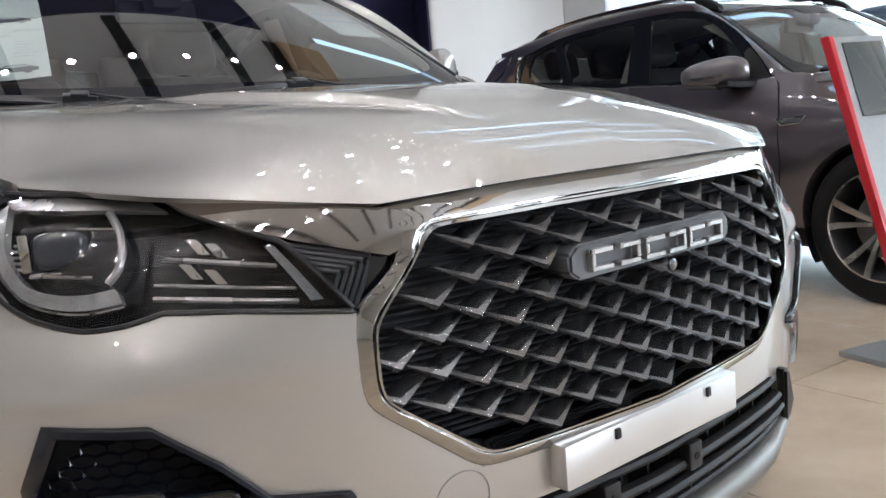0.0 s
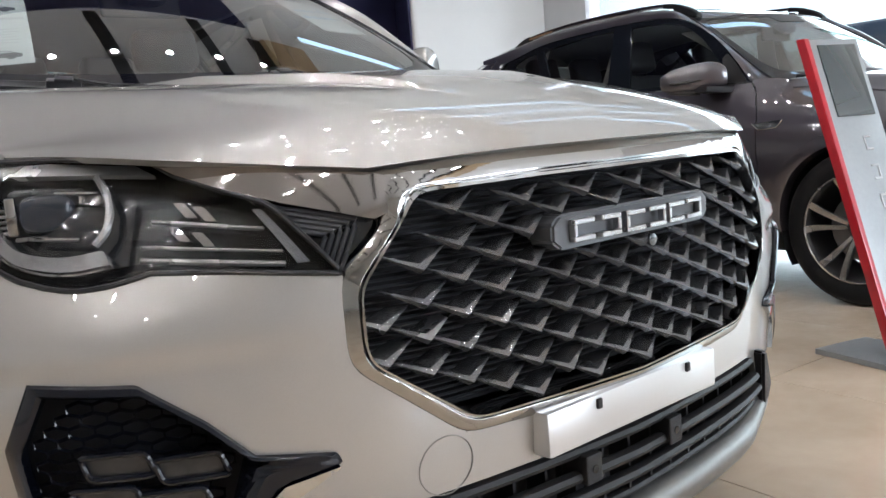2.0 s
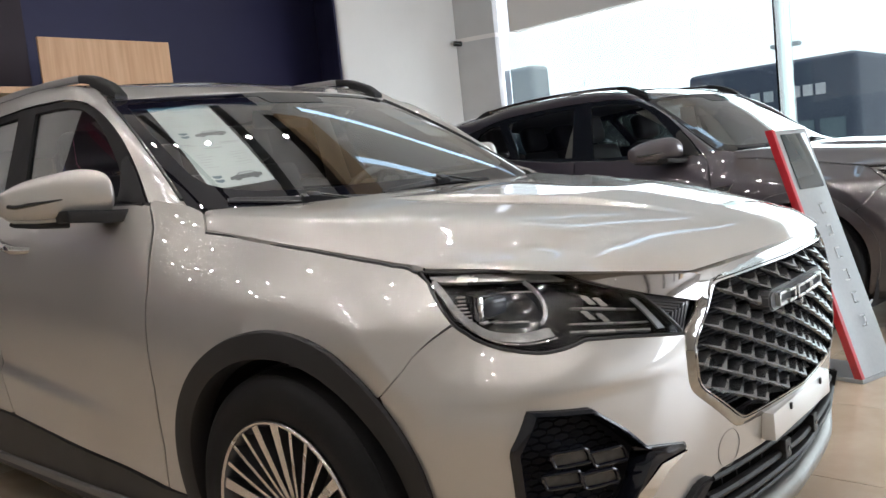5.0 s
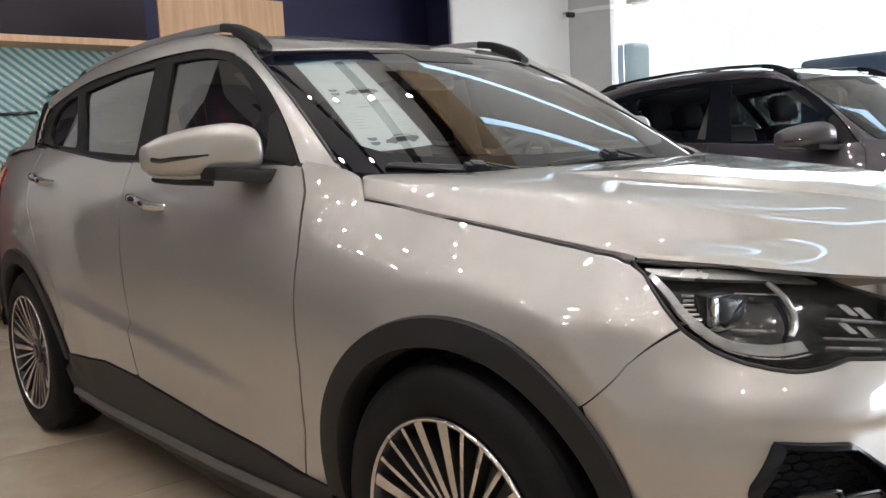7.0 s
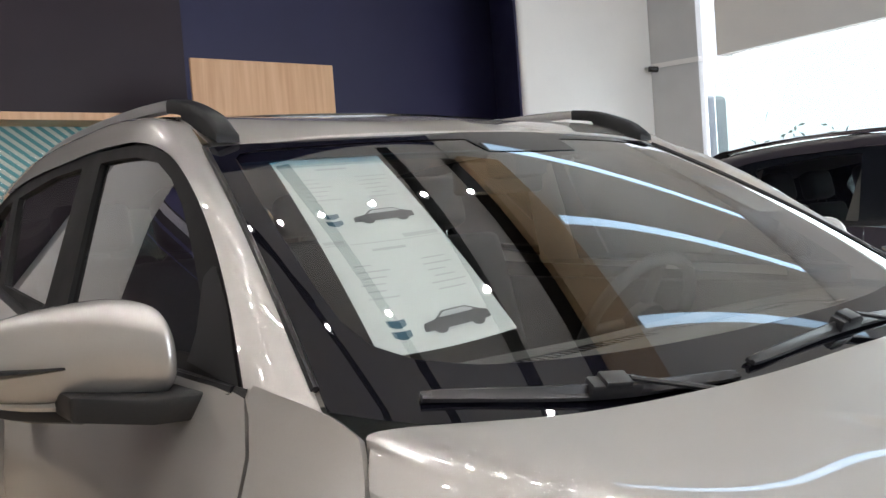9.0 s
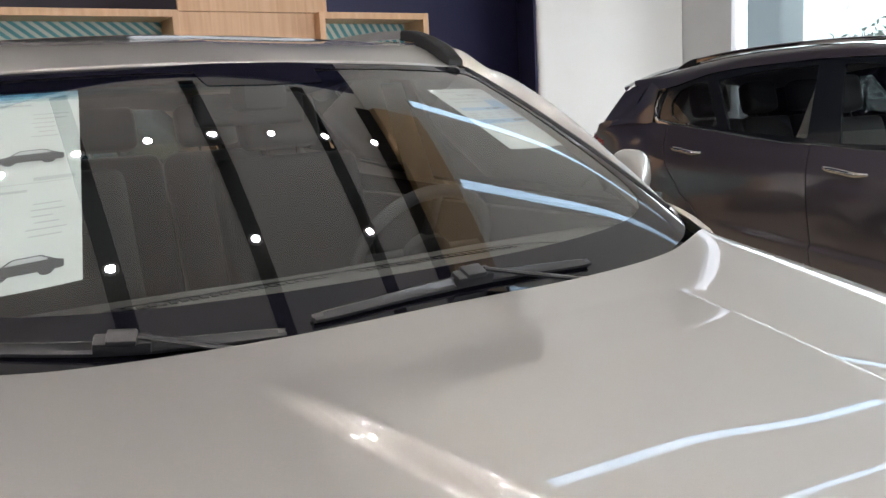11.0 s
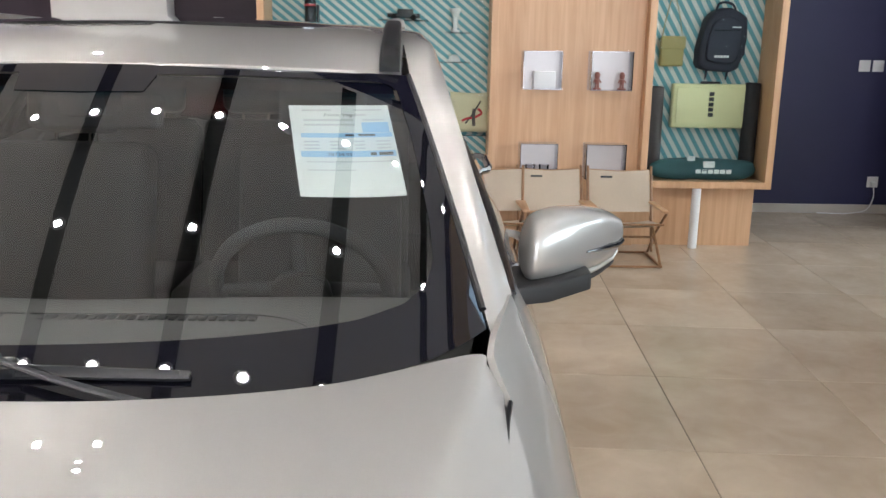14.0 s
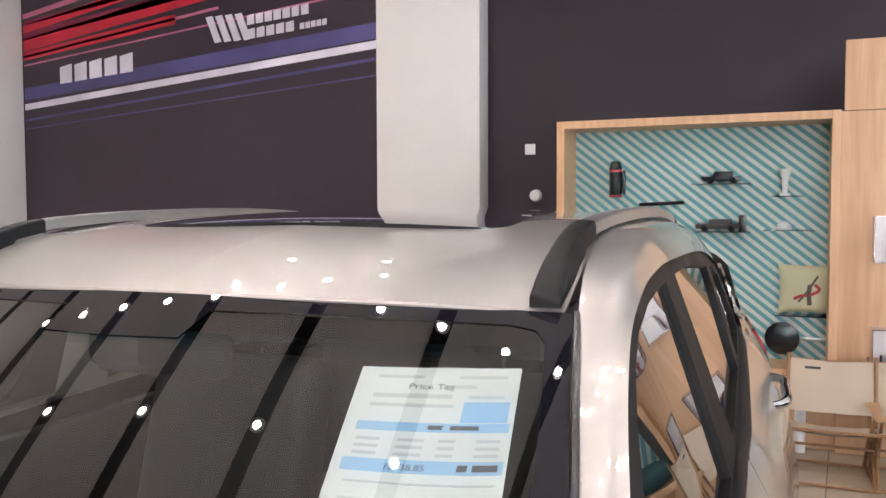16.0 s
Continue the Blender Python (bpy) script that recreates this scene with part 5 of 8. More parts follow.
    obj("tail_lamp", *mv(cut_sheet(shell, tl, (), 0.02, 0.012, 0.014, 0.012)), LENS_RED, car, "red tail lamp")
    if paint is PAINT_DARK:
        vent = [S(1.30, 0.885), S(1.46, 0.885), S(1.425, 0.852), S(1.325, 0.852)]
        fv = obj("fender_vent", *mv(cut_sheet(shell, vent, (), 0.02, 0.01, 0.006, 0.003)), GLOSS_BLACK, car, "small dark fender vent with bright edge")
        q = np.array([shell(np.array([a_]), np.array([b_]))[0] + (0.006, 0, 0) for a_, b_ in polyline([vent[0], vent[3], vent[2], vent[1]], 24)])
        obj("vent_edge", *mv(tube(q, 0.004, 6)), CHROME, fv)
        if sx < 0:
            t = np.linspace(0, 2 * math.pi, 40, endpoint=False)
            cap = [(3.93 + 0.57 + 0.088 * math.cos(k), 1.005 + 0.088 * math.sin(k)) for k in t]
            obj("fuel_flap", *mv(cut_sheet(shell, cap, (), 0.02, 0.02, 0.004, 0.0025)), paint, car, "round fuel flap", smooth=50)
            q = np.array([shell(np.array([a_]), np.array([b_]))[0] + (0.001, 0, 0) for a_, b_ in cap])
            obj("flap_seam", *mv(tube(q, 0.002, 5, True)), FRIT, car)
    # door handles
    for door, y, z in ((d1, 2.30, 1.045), (d2, 3.36, 1.13)):
        x = float(shell(np.array([y + 0.57]), np.array([z]))[0, 0])
        pts = spline([(x - 0.004, y + 0.115, z + 0.012), (x + 0.024, y + 0.085, z + 0.010), (x + 0.034, y, z - 0.002), (x + 0.028, y - 0.10, z - 0.018), (x - 0.004, y - 0.130, z - 0.022)], 24)
        obj("door_handle", *mv(tube(pts, np.r_[np.linspace(0.008, 0.0135, 8), np.full(8, 0.0135), np.linspace(0.0135, 0.008, 8)], 10, False, 1.2)), CHROME, door, "chrome door handle")
        t = np.linspace(0, 2 * math.pi, 28, endpoint=False)
        pl = [(y + 0.57 + 0.062 * math.cos(k), z + 0.036 * math.sin(k)) for k in t]
        obj("handle_cup", *mv(cut_sheet(lambda s, zz: shell(s, zz) + np.stack([-0.012 + 8 * ((s - y - 0.57) ** 2 * 0.35 + (zz - z) ** 2), 0 * s, 0 * s], -1), pl, (), 0.008, 0.008, 0, 0.0015)), SMOKED if paint is PAINT_DARK else paint, door)
    # belt strip, ends turned up the rear pillar
    q = spline([(float(side_x(y, z)) + 0.010, y, z) for y, z in ((2.45, 1.152), (2.75, 1.172), (3.1, 1.208), (3.4, 1.238), (3.64, 1.262), (3.715, 1.275), (3.75, 1.315), (3.745, 1.40), (3.70, 1.44))], 60)
    obj("window_trim", *mv(tube(q, np.r_[np.full(40, 0.0055), np.linspace(0.0055, 0.012, 12), np.full(8, 0.010)], 8)), CHROME, car, "bright window trim")
    q = spline([(float(side_x(y, z)) + 0.008, y, z) for y, z in ((1.56, 1.131), (1.9, 1.137), (2.43, 1.151))], 20)
    obj("window_seal", *mv(tube(q, 0.006, 6)), FRIT, car)
    # black ledge between the door tops and the windows
    rim_ = polyline([(1.53, 1.129), (1.9, 1.138), (2.2, 1.146), (2.49, 1.166), (2.7, 1.170), (2.9, 1.190), (3.3, 1.232), (3.6, 1.258), (3.78, 1.272)], 60)
    o_ = shell(rim_[:, 0] + 0.57, rim_[:, 1] - 0.004)
    i_ = side_pt(rim_[:, 0], rim_[:, 1] + 0.004)
    m_ = (o_ + i_) / 2 + (0.0, 0.0, 0.006)
    g = np.stack([o_, m_, i_], 1)
    obj("belt_ledge", *mv((g.reshape(-1, 3), grid_faces(60, 3))), trim if paint is PAINT_SILVER else GLOSS_BLACK, car, smooth=60)

    # greenhouse side: black frame with three panes
    D = [(1.525, 1.130), (1.64, 1.232), (1.73, 1.306), (1.82, 1.370), (1.92, 1.424), (2.02, 1.466), (2.12, 1.492), (2.25, 1.508), (2.6, 1.524), (3.1, 1.520), (3.55, 1.488), (3.70, 1.452),
         (3.745, 1.38), (3.722, 1.285), (3.3, 1.236), (2.75, 1.174), (2.5, 1.154), (2.0, 1.140)]
    W1 = [(1.700, 1.160), (1.720, 1.215), (1.800, 1.290), (1.900, 1.372), (1.980, 1.422), (2.070, 1.459), (2.200, 1.480), (2.320, 1.488), (2.455, 1.492), (2.440, 1.400), (2.385, 1.172)]
    W2 = [(2.575, 1.190), (2.605, 1.495), (2.880, 1.495), (3.275, 1.466), (3.100, 1.226)]
    W3 = [(3.190, 1.240), (3.360, 1.462), (3.460, 1.455), (3.580, 1.420), (3.630, 1.360), (3.600, 1.300), (3.520, 1.268)]
    obj("window_frame", *mv(cut_sheet(side_pt, D, [W1, W2, W3], 0.012, 0.010, 0.015)), FRAME_BLACK if paint is PAINT_SILVER else GLOSS_BLACK, car, "black window surround", smooth=50)
    for w, gm in ((W1, SIDE_GLASS), (W2, SIDE_GLASS if paint is PAINT_SILVER else PRIVACY_GLASS), (W3, PRIVACY_GLASS)):
        obj("side_window", *mv(cut_sheet(side_pt, w, (), 0.06, 0.03, 0, -0.010)), gm, car, "tinted side window", shadow=False)
    # pillar and roof-side panel between windscreen and windows
    edge = wind_pt(np.ones(5), np.array([-0.03, 0.25, 0.5, 0.75, 0.97]))
    inner = [tuple(p + (0.005, 0.004, 0.002)) for p in edge] + [(0.630, 2.12, 1.524), (0.612, 2.32, 1.572), (0.599, 2.75, 1.597), (0.592, 3.3, 1.586), (0.575, 3.8, 1.540), (0.556, 4.15, 1.480)]
    line_ = [(1.515, 1.110), (1.66, 1.252), (1.775, 1.342), (1.875, 1.404), (1.99, 1.460), (2.16, 1.502), (2.40, 1.521), (2.75, 1.522), (3.3, 1.502), (3.74, 1.440)]
    outer = [(float(side_x(y, z)) + 0.006, y, z) for y, z in line_] + [(0.635, 4.10, 1.468)]
    mid = []
    for k, (p, q) in enumerate(zip(inner, outer)):
        p, q = np.array(p), np.array(q)
        up = (0.004, -0.003, 0.005) if k < 5 else (0.018, 0.0, 0.022)
        mid.append(tuple(p * 0.5 + q * 0.5 + up))
    v, f = loft([inner, mid, outer], 90, 14)
    obj("roof_side", *mv((v, f)), paint, car, "pillar and roof side", smooth=60)
    q4 = [[(0.748, 3.735, 1.440), (0.700, 3.84, 1.470), (0.620, 4.00, 1.475), (0.556, 4.30, 1.440)],
          [(0.772, 3.75, 1.35), (0.745, 3.90, 1.36), (0.660, 4.10, 1.36), (0.645, 4.35, 1.325)],
          [(0.800, 3.735, 1.262), (0.795, 3.98, 1.262), (0.770, 4.22, 1.245), (0.732, 4.44, 1.18)]]
    obj("rear_pillar", *mv(loft(q4, 24, 12)), paint, car, smooth=60)
    # roof rail
    top = np.array([(2.035, 1.506), (2.07, 1.536), (2.13, 1.564), (2.20, 1.588), (2.28, 1.603), (2.40, 1.613), (2.70, 1.624), (2.95, 1.627), (3.25, 1.620), (3.50, 1.603), (3.66, 1.581), (3.74, 1.548)])
    ty = np.linspace(2.035, 3.74, 90)
    tz = hermite(top[:, 0], top[:, 1], ty)
    rx = np.interp(ty, [2.015, 2.2, 2.45, 2.8, 3.3, 4.1], [0.596, 0.596, 0.598, 0.600, 0.594, 0.568])
    hw = np.interp(ty, [2.03, 2.12, 2.34, 2.6, 4.08], [0.0205, 0.020, 0.017, 0.014, 0.015])
    roof_z = np.interp(ty, [2.0, 2.2, 2.43, 2.85, 3.5, 4.1], [1.482, 1.552, 1.583, 1.600, 1.576, 1.497])

    def bar_(i0, i1, bottom, grow=0.0):
        prof = ((-1, 0.0), (-1, 0.72), (-0.82, 0.94), (-0.45, 1.0), (0.45, 1.0), (0.82, 0.94), (1, 0.72), (1, 0.0))
        g = np.array([[(rx[i] + a_ * (hw[i] + grow), ty[i], bottom[i] + b_ * (tz[i] + grow - bottom[i])) for a_, b_ in prof] for i in range(i0, i1)])
        n_ = i1 - i0
        f_ = grid_faces(n_, 8) + [(i * 8, i * 8 + 7, i * 8 + 15, i * 8 + 8) for i in range(n_ - 1)] + [tuple(range(8)), tuple(range(n_ * 8 - 8, n_ * 8))[::-1]]
        return g.reshape(-1, 3), f_

    rl = obj("roof_rail", *mv(bar_(12, 84, tz - 0.024)), SMOKED if paint is PAINT_DARK else mat("satin_rail", (0.42, 0.415, 0.41), 0.35, 0.85, stain=0.05), car, "satin silver roof rail with dark feet", smooth=50)
    low = np.where(ty < 2.20, roof_z - 0.006, tz - 0.028)
    obj("rail_foot", *mv(bar_(0, 14, low, 0.0015)), RAIL_BLACK, rl, smooth=50)
    obj("rail_foot", *mv(bar_(80, 90, roof_z - 0.02, 0.002)), RAIL_BLACK, rl, smooth=50)


def build_mirror(car, sx, paint):
    """Door mirror: painted shell, black foot and arm, indicator strip."""
    mv = (lambda m: m) if sx > 0 else (lambda m: flip(*m))
    n, k = 48, 40
    vs = []
    e = lambda c, q: math.copysign(abs(c) ** q, c)
    for i in range(n):
        t = (1 - math.cos(math.pi * i / (n - 1))) / 2
        cap = math.sqrt(max(0.0, 1 - (1 - min(t / 0.10, 1)) ** 2)) * math.sqrt(max(0.0, 1 - (1 - min((1 - t) / 0.03, 1)) ** 2))
        top = float(hermite([0, 0.10, 0.24, 0.45, 0.65, 0.82, 1.0], [0.104, 0.124, 0.135, 0.133, 0.124, 0.110, 0.084], np.array([t]))[0])
        bot = float(hermite([0, 0.5, 0.80, 0.92, 1.0], [0.0, 0.0, 0.004, 0.012, 0.036], np.array([t]))[0])
        rad = float(np.interp(t, [0, 0.6, 0.85, 1.0], [0.075, 0.066, 0.050, 0.026]))
        for j in range(k):
            w = 2 * math.pi * j / k
            yr, zr = e(math.cos(w), 0.74) * cap, e(math.sin(w), 0.62) * cap
            y = min(yr * rad + 0.225 * t**1.7 + rad - 0.075, 0.080 + 0.115 * t)
            split = bot + (top - bot) * 0.44
            z = split + zr * ((top - split) if zr > 0 else (split - bot))
            if zr < 0:
                y += 0.022 * abs(zr) ** 1.5 * (yr < 0)
            vs.append((0.850 + 0.236 * t, 1.710 + y, 1.113 + z))
    v = np.array(vs)
    f = grid_faces(n, k)
    f += [(i * k + k - 1, (i + 1) * k + k - 1, (i + 1) * k, i * k) for i in range(n - 1)]
    m = obj("door_mirror", *mv((v, f)), paint, car, "painted door mirror with indicator strip", smooth=55)
    # slim indicator along the front edge
    q = spline([v[i_ * k + 20] + (0.0, -0.001, -0.002) for i_ in (25, 28, 30, 32, 34, 36, 38, 41)], 24)
    obj("indicator", *mv(tube(q, np.r_[np.linspace(0.002, 0.0062, 14), np.full(10, 0.0062)], 8, False, 1.0)), GLOSS_BLACK, m, "slim dark indicator strip")
    def slab(ring, z0, z1, name_, m_):
        b_ = bmesh.new()
        lo_ = [b_.verts.new((x, y, z0 + 0.34 * max(0, x - 0.94))) for x, y in ring]
        hi_ = [b_.verts.new((x, y, z1 + 0.34 * max(0, x - 0.94))) for x, y in ring]
        b_.faces.new(lo_), b_.faces.new(hi_)
        for i in range(len(ring)):
            j = (i + 1) % len(ring)
            b_.faces.new((lo_[i], lo_[j], hi_[j], hi_[i]))
        bmesh.ops.bevel(b_, geom=b_.edges[:], offset=0.007, segments=2, affect="EDGES", profile=0.6)
        if sx < 0:
            bmesh.ops.transform(b_, matrix=Matrix.Diagonal((-1, 1, 1, 1)), verts=b_.verts[:])
        part(name_, b_, m_, m)

    slab([(0.795, 1.606), (0.90, 1.640), (0.985, 1.682), (0.985, 1.785), (0.80, 1.77)], 1.088, 1.122, "mirror_arm", BLACK_PLASTIC)
    low = spline([v[i_ * k + 27] for i_ in (22, 25, 28, 31, 34, 37, 41)], 30)
    obj("mirror_strip", *mv(tube(low + (0, 0.0, -0.004), np.linspace(0.0085, 0.003, 30), 8)), paint, m)
    obj("mirror_foot", *mv(tube(low[:27] + (0, 0.008, -0.014), np.linspace(0.0125, 0.004, 27), 8, False, 1.3)), BLACK_PLASTIC, m)
    tri = [(1.555, 1.130), (1.64, 1.222), (1.715, 1.282), (1.742, 1.262), (1.715, 1.180), (1.725, 1.150)]
    obj("mirror_sail", *mv(cut_sheet(side_pt, tri, (), 0.02, 0.02, 0.01, 0.004)), BLACK_PLASTIC, m)


def build_wheel(car, x, y, sx, style):
    """Tyre with tread blocks, rim and spokes; x is the outer face."""
    W = 0.235
    prof = [(0.250, -0.010), (0.262, 0.000), (0.300, 0.004), (0.330, 0.000), (0.349, -0.012), (0.358, -0.030), (0.362, -0.060), (0.363, -0.118)]
    prof += [(r, -W - o) for r, o in prof[::-1][1:]]
    n = 64
    vs = []
    for i in range(n):
        t = 2 * math.pi * i / n
        vs += [(o, r * math.cos(t), r * math.sin(t)) for r, o in prof]
    k = len(prof)
    f = grid_faces(n, k, closed_u=True)
    M = Matrix.Translation((x, y, 0.362)) @ Matrix.Diagonal((sx, 1, 1, 1))
    tr = lambda v: [M @ Vector(p) for p in v]
    hub = part("wheel", bm_cyl(M @ Vector((-0.13, 0, 0)), M @ Vector((-0.075, 0, 0)), 0.16, 0.16, 32), mat("brake_disc", (0.16, 0.155, 0.15), 0.4, 0.9, stain=0.2), car)
    obj("tyre", tr(vs), f, RUBBER, hub)
    blocks = []
    for i in range(72):
        for c, (o0, o1) in enumerate(((-0.022, -0.062), (-0.070, -0.112), (-0.122, -0.165), (-0.173, -0.213))):
            t0 = 2 * math.pi * (i + (0.5 if c % 2 else 0)) / 72
            t1 = t0 + 2 * math.pi / 72 * 0.80
            ra = 0.357 if c in (0, 3) else 0.363
            q = []
            for r in (0.350, ra + 0.0045):
                for o in (o0, o1):
                    rr = r - (0.006 if (o in (-0.022, -0.213) and r > 0.355) else 0)
                    for t in (t0, t1):
                        q.append((o, rr * math.cos(t), rr * math.sin(t)))
            blocks.append((q, [(4, 5, 7, 6), (0, 1, 5, 4), (2, 6, 7, 3), (0, 4, 6, 2), (1, 3, 7, 5)]))
    v, f = join(*blocks)
    tagged(obj("tread", tr(v), f, RUBBER, hub, smooth=0), kind="stuff")
    prof = [(0.252, -0.004), (0.256, 0.002), (0.250, 0.004), (0.243, -0.004), (0.236, -0.020), (0.226, -0.10), (0.215, -0.20)]
    vs = []
    for i in range(n):
        t = 2 * math.pi * i / n
        vs += [(o, r * math.cos(t), r * math.sin(t)) for r, o in prof]
    rim = obj("rim", tr(vs), grid_faces(n, len(prof), closed_u=True), ALLOY_DARK, hub)
    ring = [(0.0025, 0.2505 * math.cos(t), 0.2505 * math.sin(t)) for t in np.linspace(0, 2 * math.pi, n, endpoint=False)]
    v, f = tube(ring, 0.0045, 6, True, 1, (1, 0, 0))
    obj("rim_edge", tr(v), f, ALLOY, hub)

    def spoke(t, half0, half1, splay=0.0, r0=0.055, r1=0.248):
        st = [(r0, -0.030), (0.12, -0.018), (0.20, -0.006), (r1, 0.0)]
        top, vs = [], []
        t_ = t
        for i, (r, o) in enumerate(st):
            h = half0 + (half1 - half0) * i / 3
            t = t_ + splay * i / 3
            for side in (-1, 1):
                vs.append((o, r * math.cos(t) - side * h * math.sin(t), r * math.sin(t) + side * h * math.cos(t)))
        for i, (r, o) in enumerate(st):
            t = t_ + splay * i / 3
            for side in (-1, 1):
                h = half0 * 0.7
                vs.append((o - 0.035, r * math.cos(t) - side * h * math.sin(t), r * math.sin(t) + side * h * math.cos(t)))
        return vs, [(2 * i, 2 * i + 1, 2 * i + 3, 2 * i + 2) for i in range(3)], [(2 * i, 2 * i + 2, 8 + 2 * i + 2, 8 + 2 * i) for i in range(3)] + [(2 * i + 1, 8 + 2 * i + 1, 8 + 2 * i + 3, 2 * i + 3) for i in range(3)]

    if style == "fine":
        spec = []
        for k in range(5):
            base = 2 * math.pi * k / 5 + 0.3
            spec += [(base, 0.007, 0.015), (base + 0.235, 0.004, 0.0055), (base + 0.47, 0.004, 0.0055), (base + 0.705, 0.004, 0.0055), (base + 0.94, 0.007, 0.013)]
    else:
        spec = []
        for k in range(5):
            base = 2 * math.pi * k / 5 + 0.2
            spec += [(base - 0.16, 0.008, 0.017, -0.09), (base + 0.16, 0.008, 0.017, 0.09)]
    for t, *h in spec:
        v, ff, wf = spoke(t, *h)
        sp = obj("spoke", tr(v), ff + wf, ALLOY, hub, smooth=0)
        sp.data.materials.append(ALLOY_DARK)
        for i in range(3, 9):
            sp.data.polygons[i].material_index = 1
    part("hub_cap", bm_cyl(M @ Vector((-0.06, 0, 0)), M @ Vector((-0.022, 0, 0)), 0.058, 0.046, 28, 0.004), ALLOY_DARK, hub)
    part("centre_cap", bm_cyl(M @ Vector((-0.024, 0, 0)), M @ Vector((-0.016, 0, 0)), 0.030, 0.028, 24, 0.002), GLOSS_BLACK, hub)


def build_wipers(car):
    """Two flat-beam wipers: a blade with a raised spoiler, the clip in its middle and an arm that runs under the hood's edge."""
    for a, b, c, base in ((glass_at(0.350, 1.276), glass_at(0.085, 1.264), glass_at(-0.195, 1.258), (0.385, 1.205, 1.062)),
                          (glass_at(-0.238, 1.246), glass_at(-0.447, 1.288), glass_at(-0.676, 1.378), (-0.225, 1.180, 1.058))):
        n = 40
        pts = spline([a, b, c], n)
        t = np.linspace(0, 1, n)
        wd = 0.0095 * np.interp(t, [0, 0.04, 0.5, 0.96, 1], [0.75, 0.9, 1.0, 0.9, 0.75])
        ht = np.interp(t, [0, 0.03, 0.42, 0.58, 0.97, 1], [0.010, 0.017, 0.022, 0.022, 0.017, 0.010])
        along = np.gradient(pts, axis=0)
        along /= np.linalg.norm(along, axis=1)[:, None]
        up = np.array((0.0, -0.42, 0.907))
        across = np.cross(up, along)
        across *= np.sign(across[:, 1:2])
        prof = ((-1.0, 0.006), (-1.0, 0.011), (-0.45, 0.0135), (0.10, "h"), (0.40, "h"), (0.75, 0.0135), (1.0, 0.011), (1.0, 0.006))
        g = np.array([[pts[i] + across[i] * w * wd[i] + up * (ht[i] if h == "h" else h) for w, h in prof] for i in range(n)])
        m = len(prof)
        f = grid_faces(n, m) + [(i * m + m - 1, (i + 1) * m + m - 1, (i + 1) * m, i * m) for i in range(n - 1)] + [tuple(range(m)), tuple(range(n * m - m, n * m))[::-1]]
        w = obj("wiper", g.reshape(-1, 3), f, WIPER_BLACK, car, "black flat-beam wiper resting on the glass", smooth=30)
        obj("blade", *tube(pts + up * 0.003, 0.0035, 5), RUBBER, w)
        turn = Matrix((Vector(along[n // 2]), Vector(across[n // 2]), Vector(up))).transposed().to_4x4()
        mid = Matrix.Translation(Vector(b)) @ turn
        part("joint", bm_box((-0.036, -0.0125, 0.008), (0.036, 0.0125, 0.028), 0.004, 2, m=mid), WIPER_BLACK, w)
        part("joint_clip", bm_box((-0.018, -0.0140, 0.024), (0.020, 0.0140, 0.0335), 0.003, 2, m=mid), WIPER_BLACK, w)
        b3, base = np.array(b) + up * 0.030, np.array(base)
        arm = spline([b3 + along[n // 2] * 0.02 * np.sign(base[0] - b[0]) * np.sign(along[n // 2][0]), b3 * 0.62 + base * 0.38 + (0, -0.002, 0.001), base * 0.72 + b3 * 0.28 + (0, 0.0, -0.002), base], 24)
        obj("arm", *tube(arm, np.linspace(0.0065, 0.0105, 24), 8, False, 0.55), WIPER_BLACK, w)


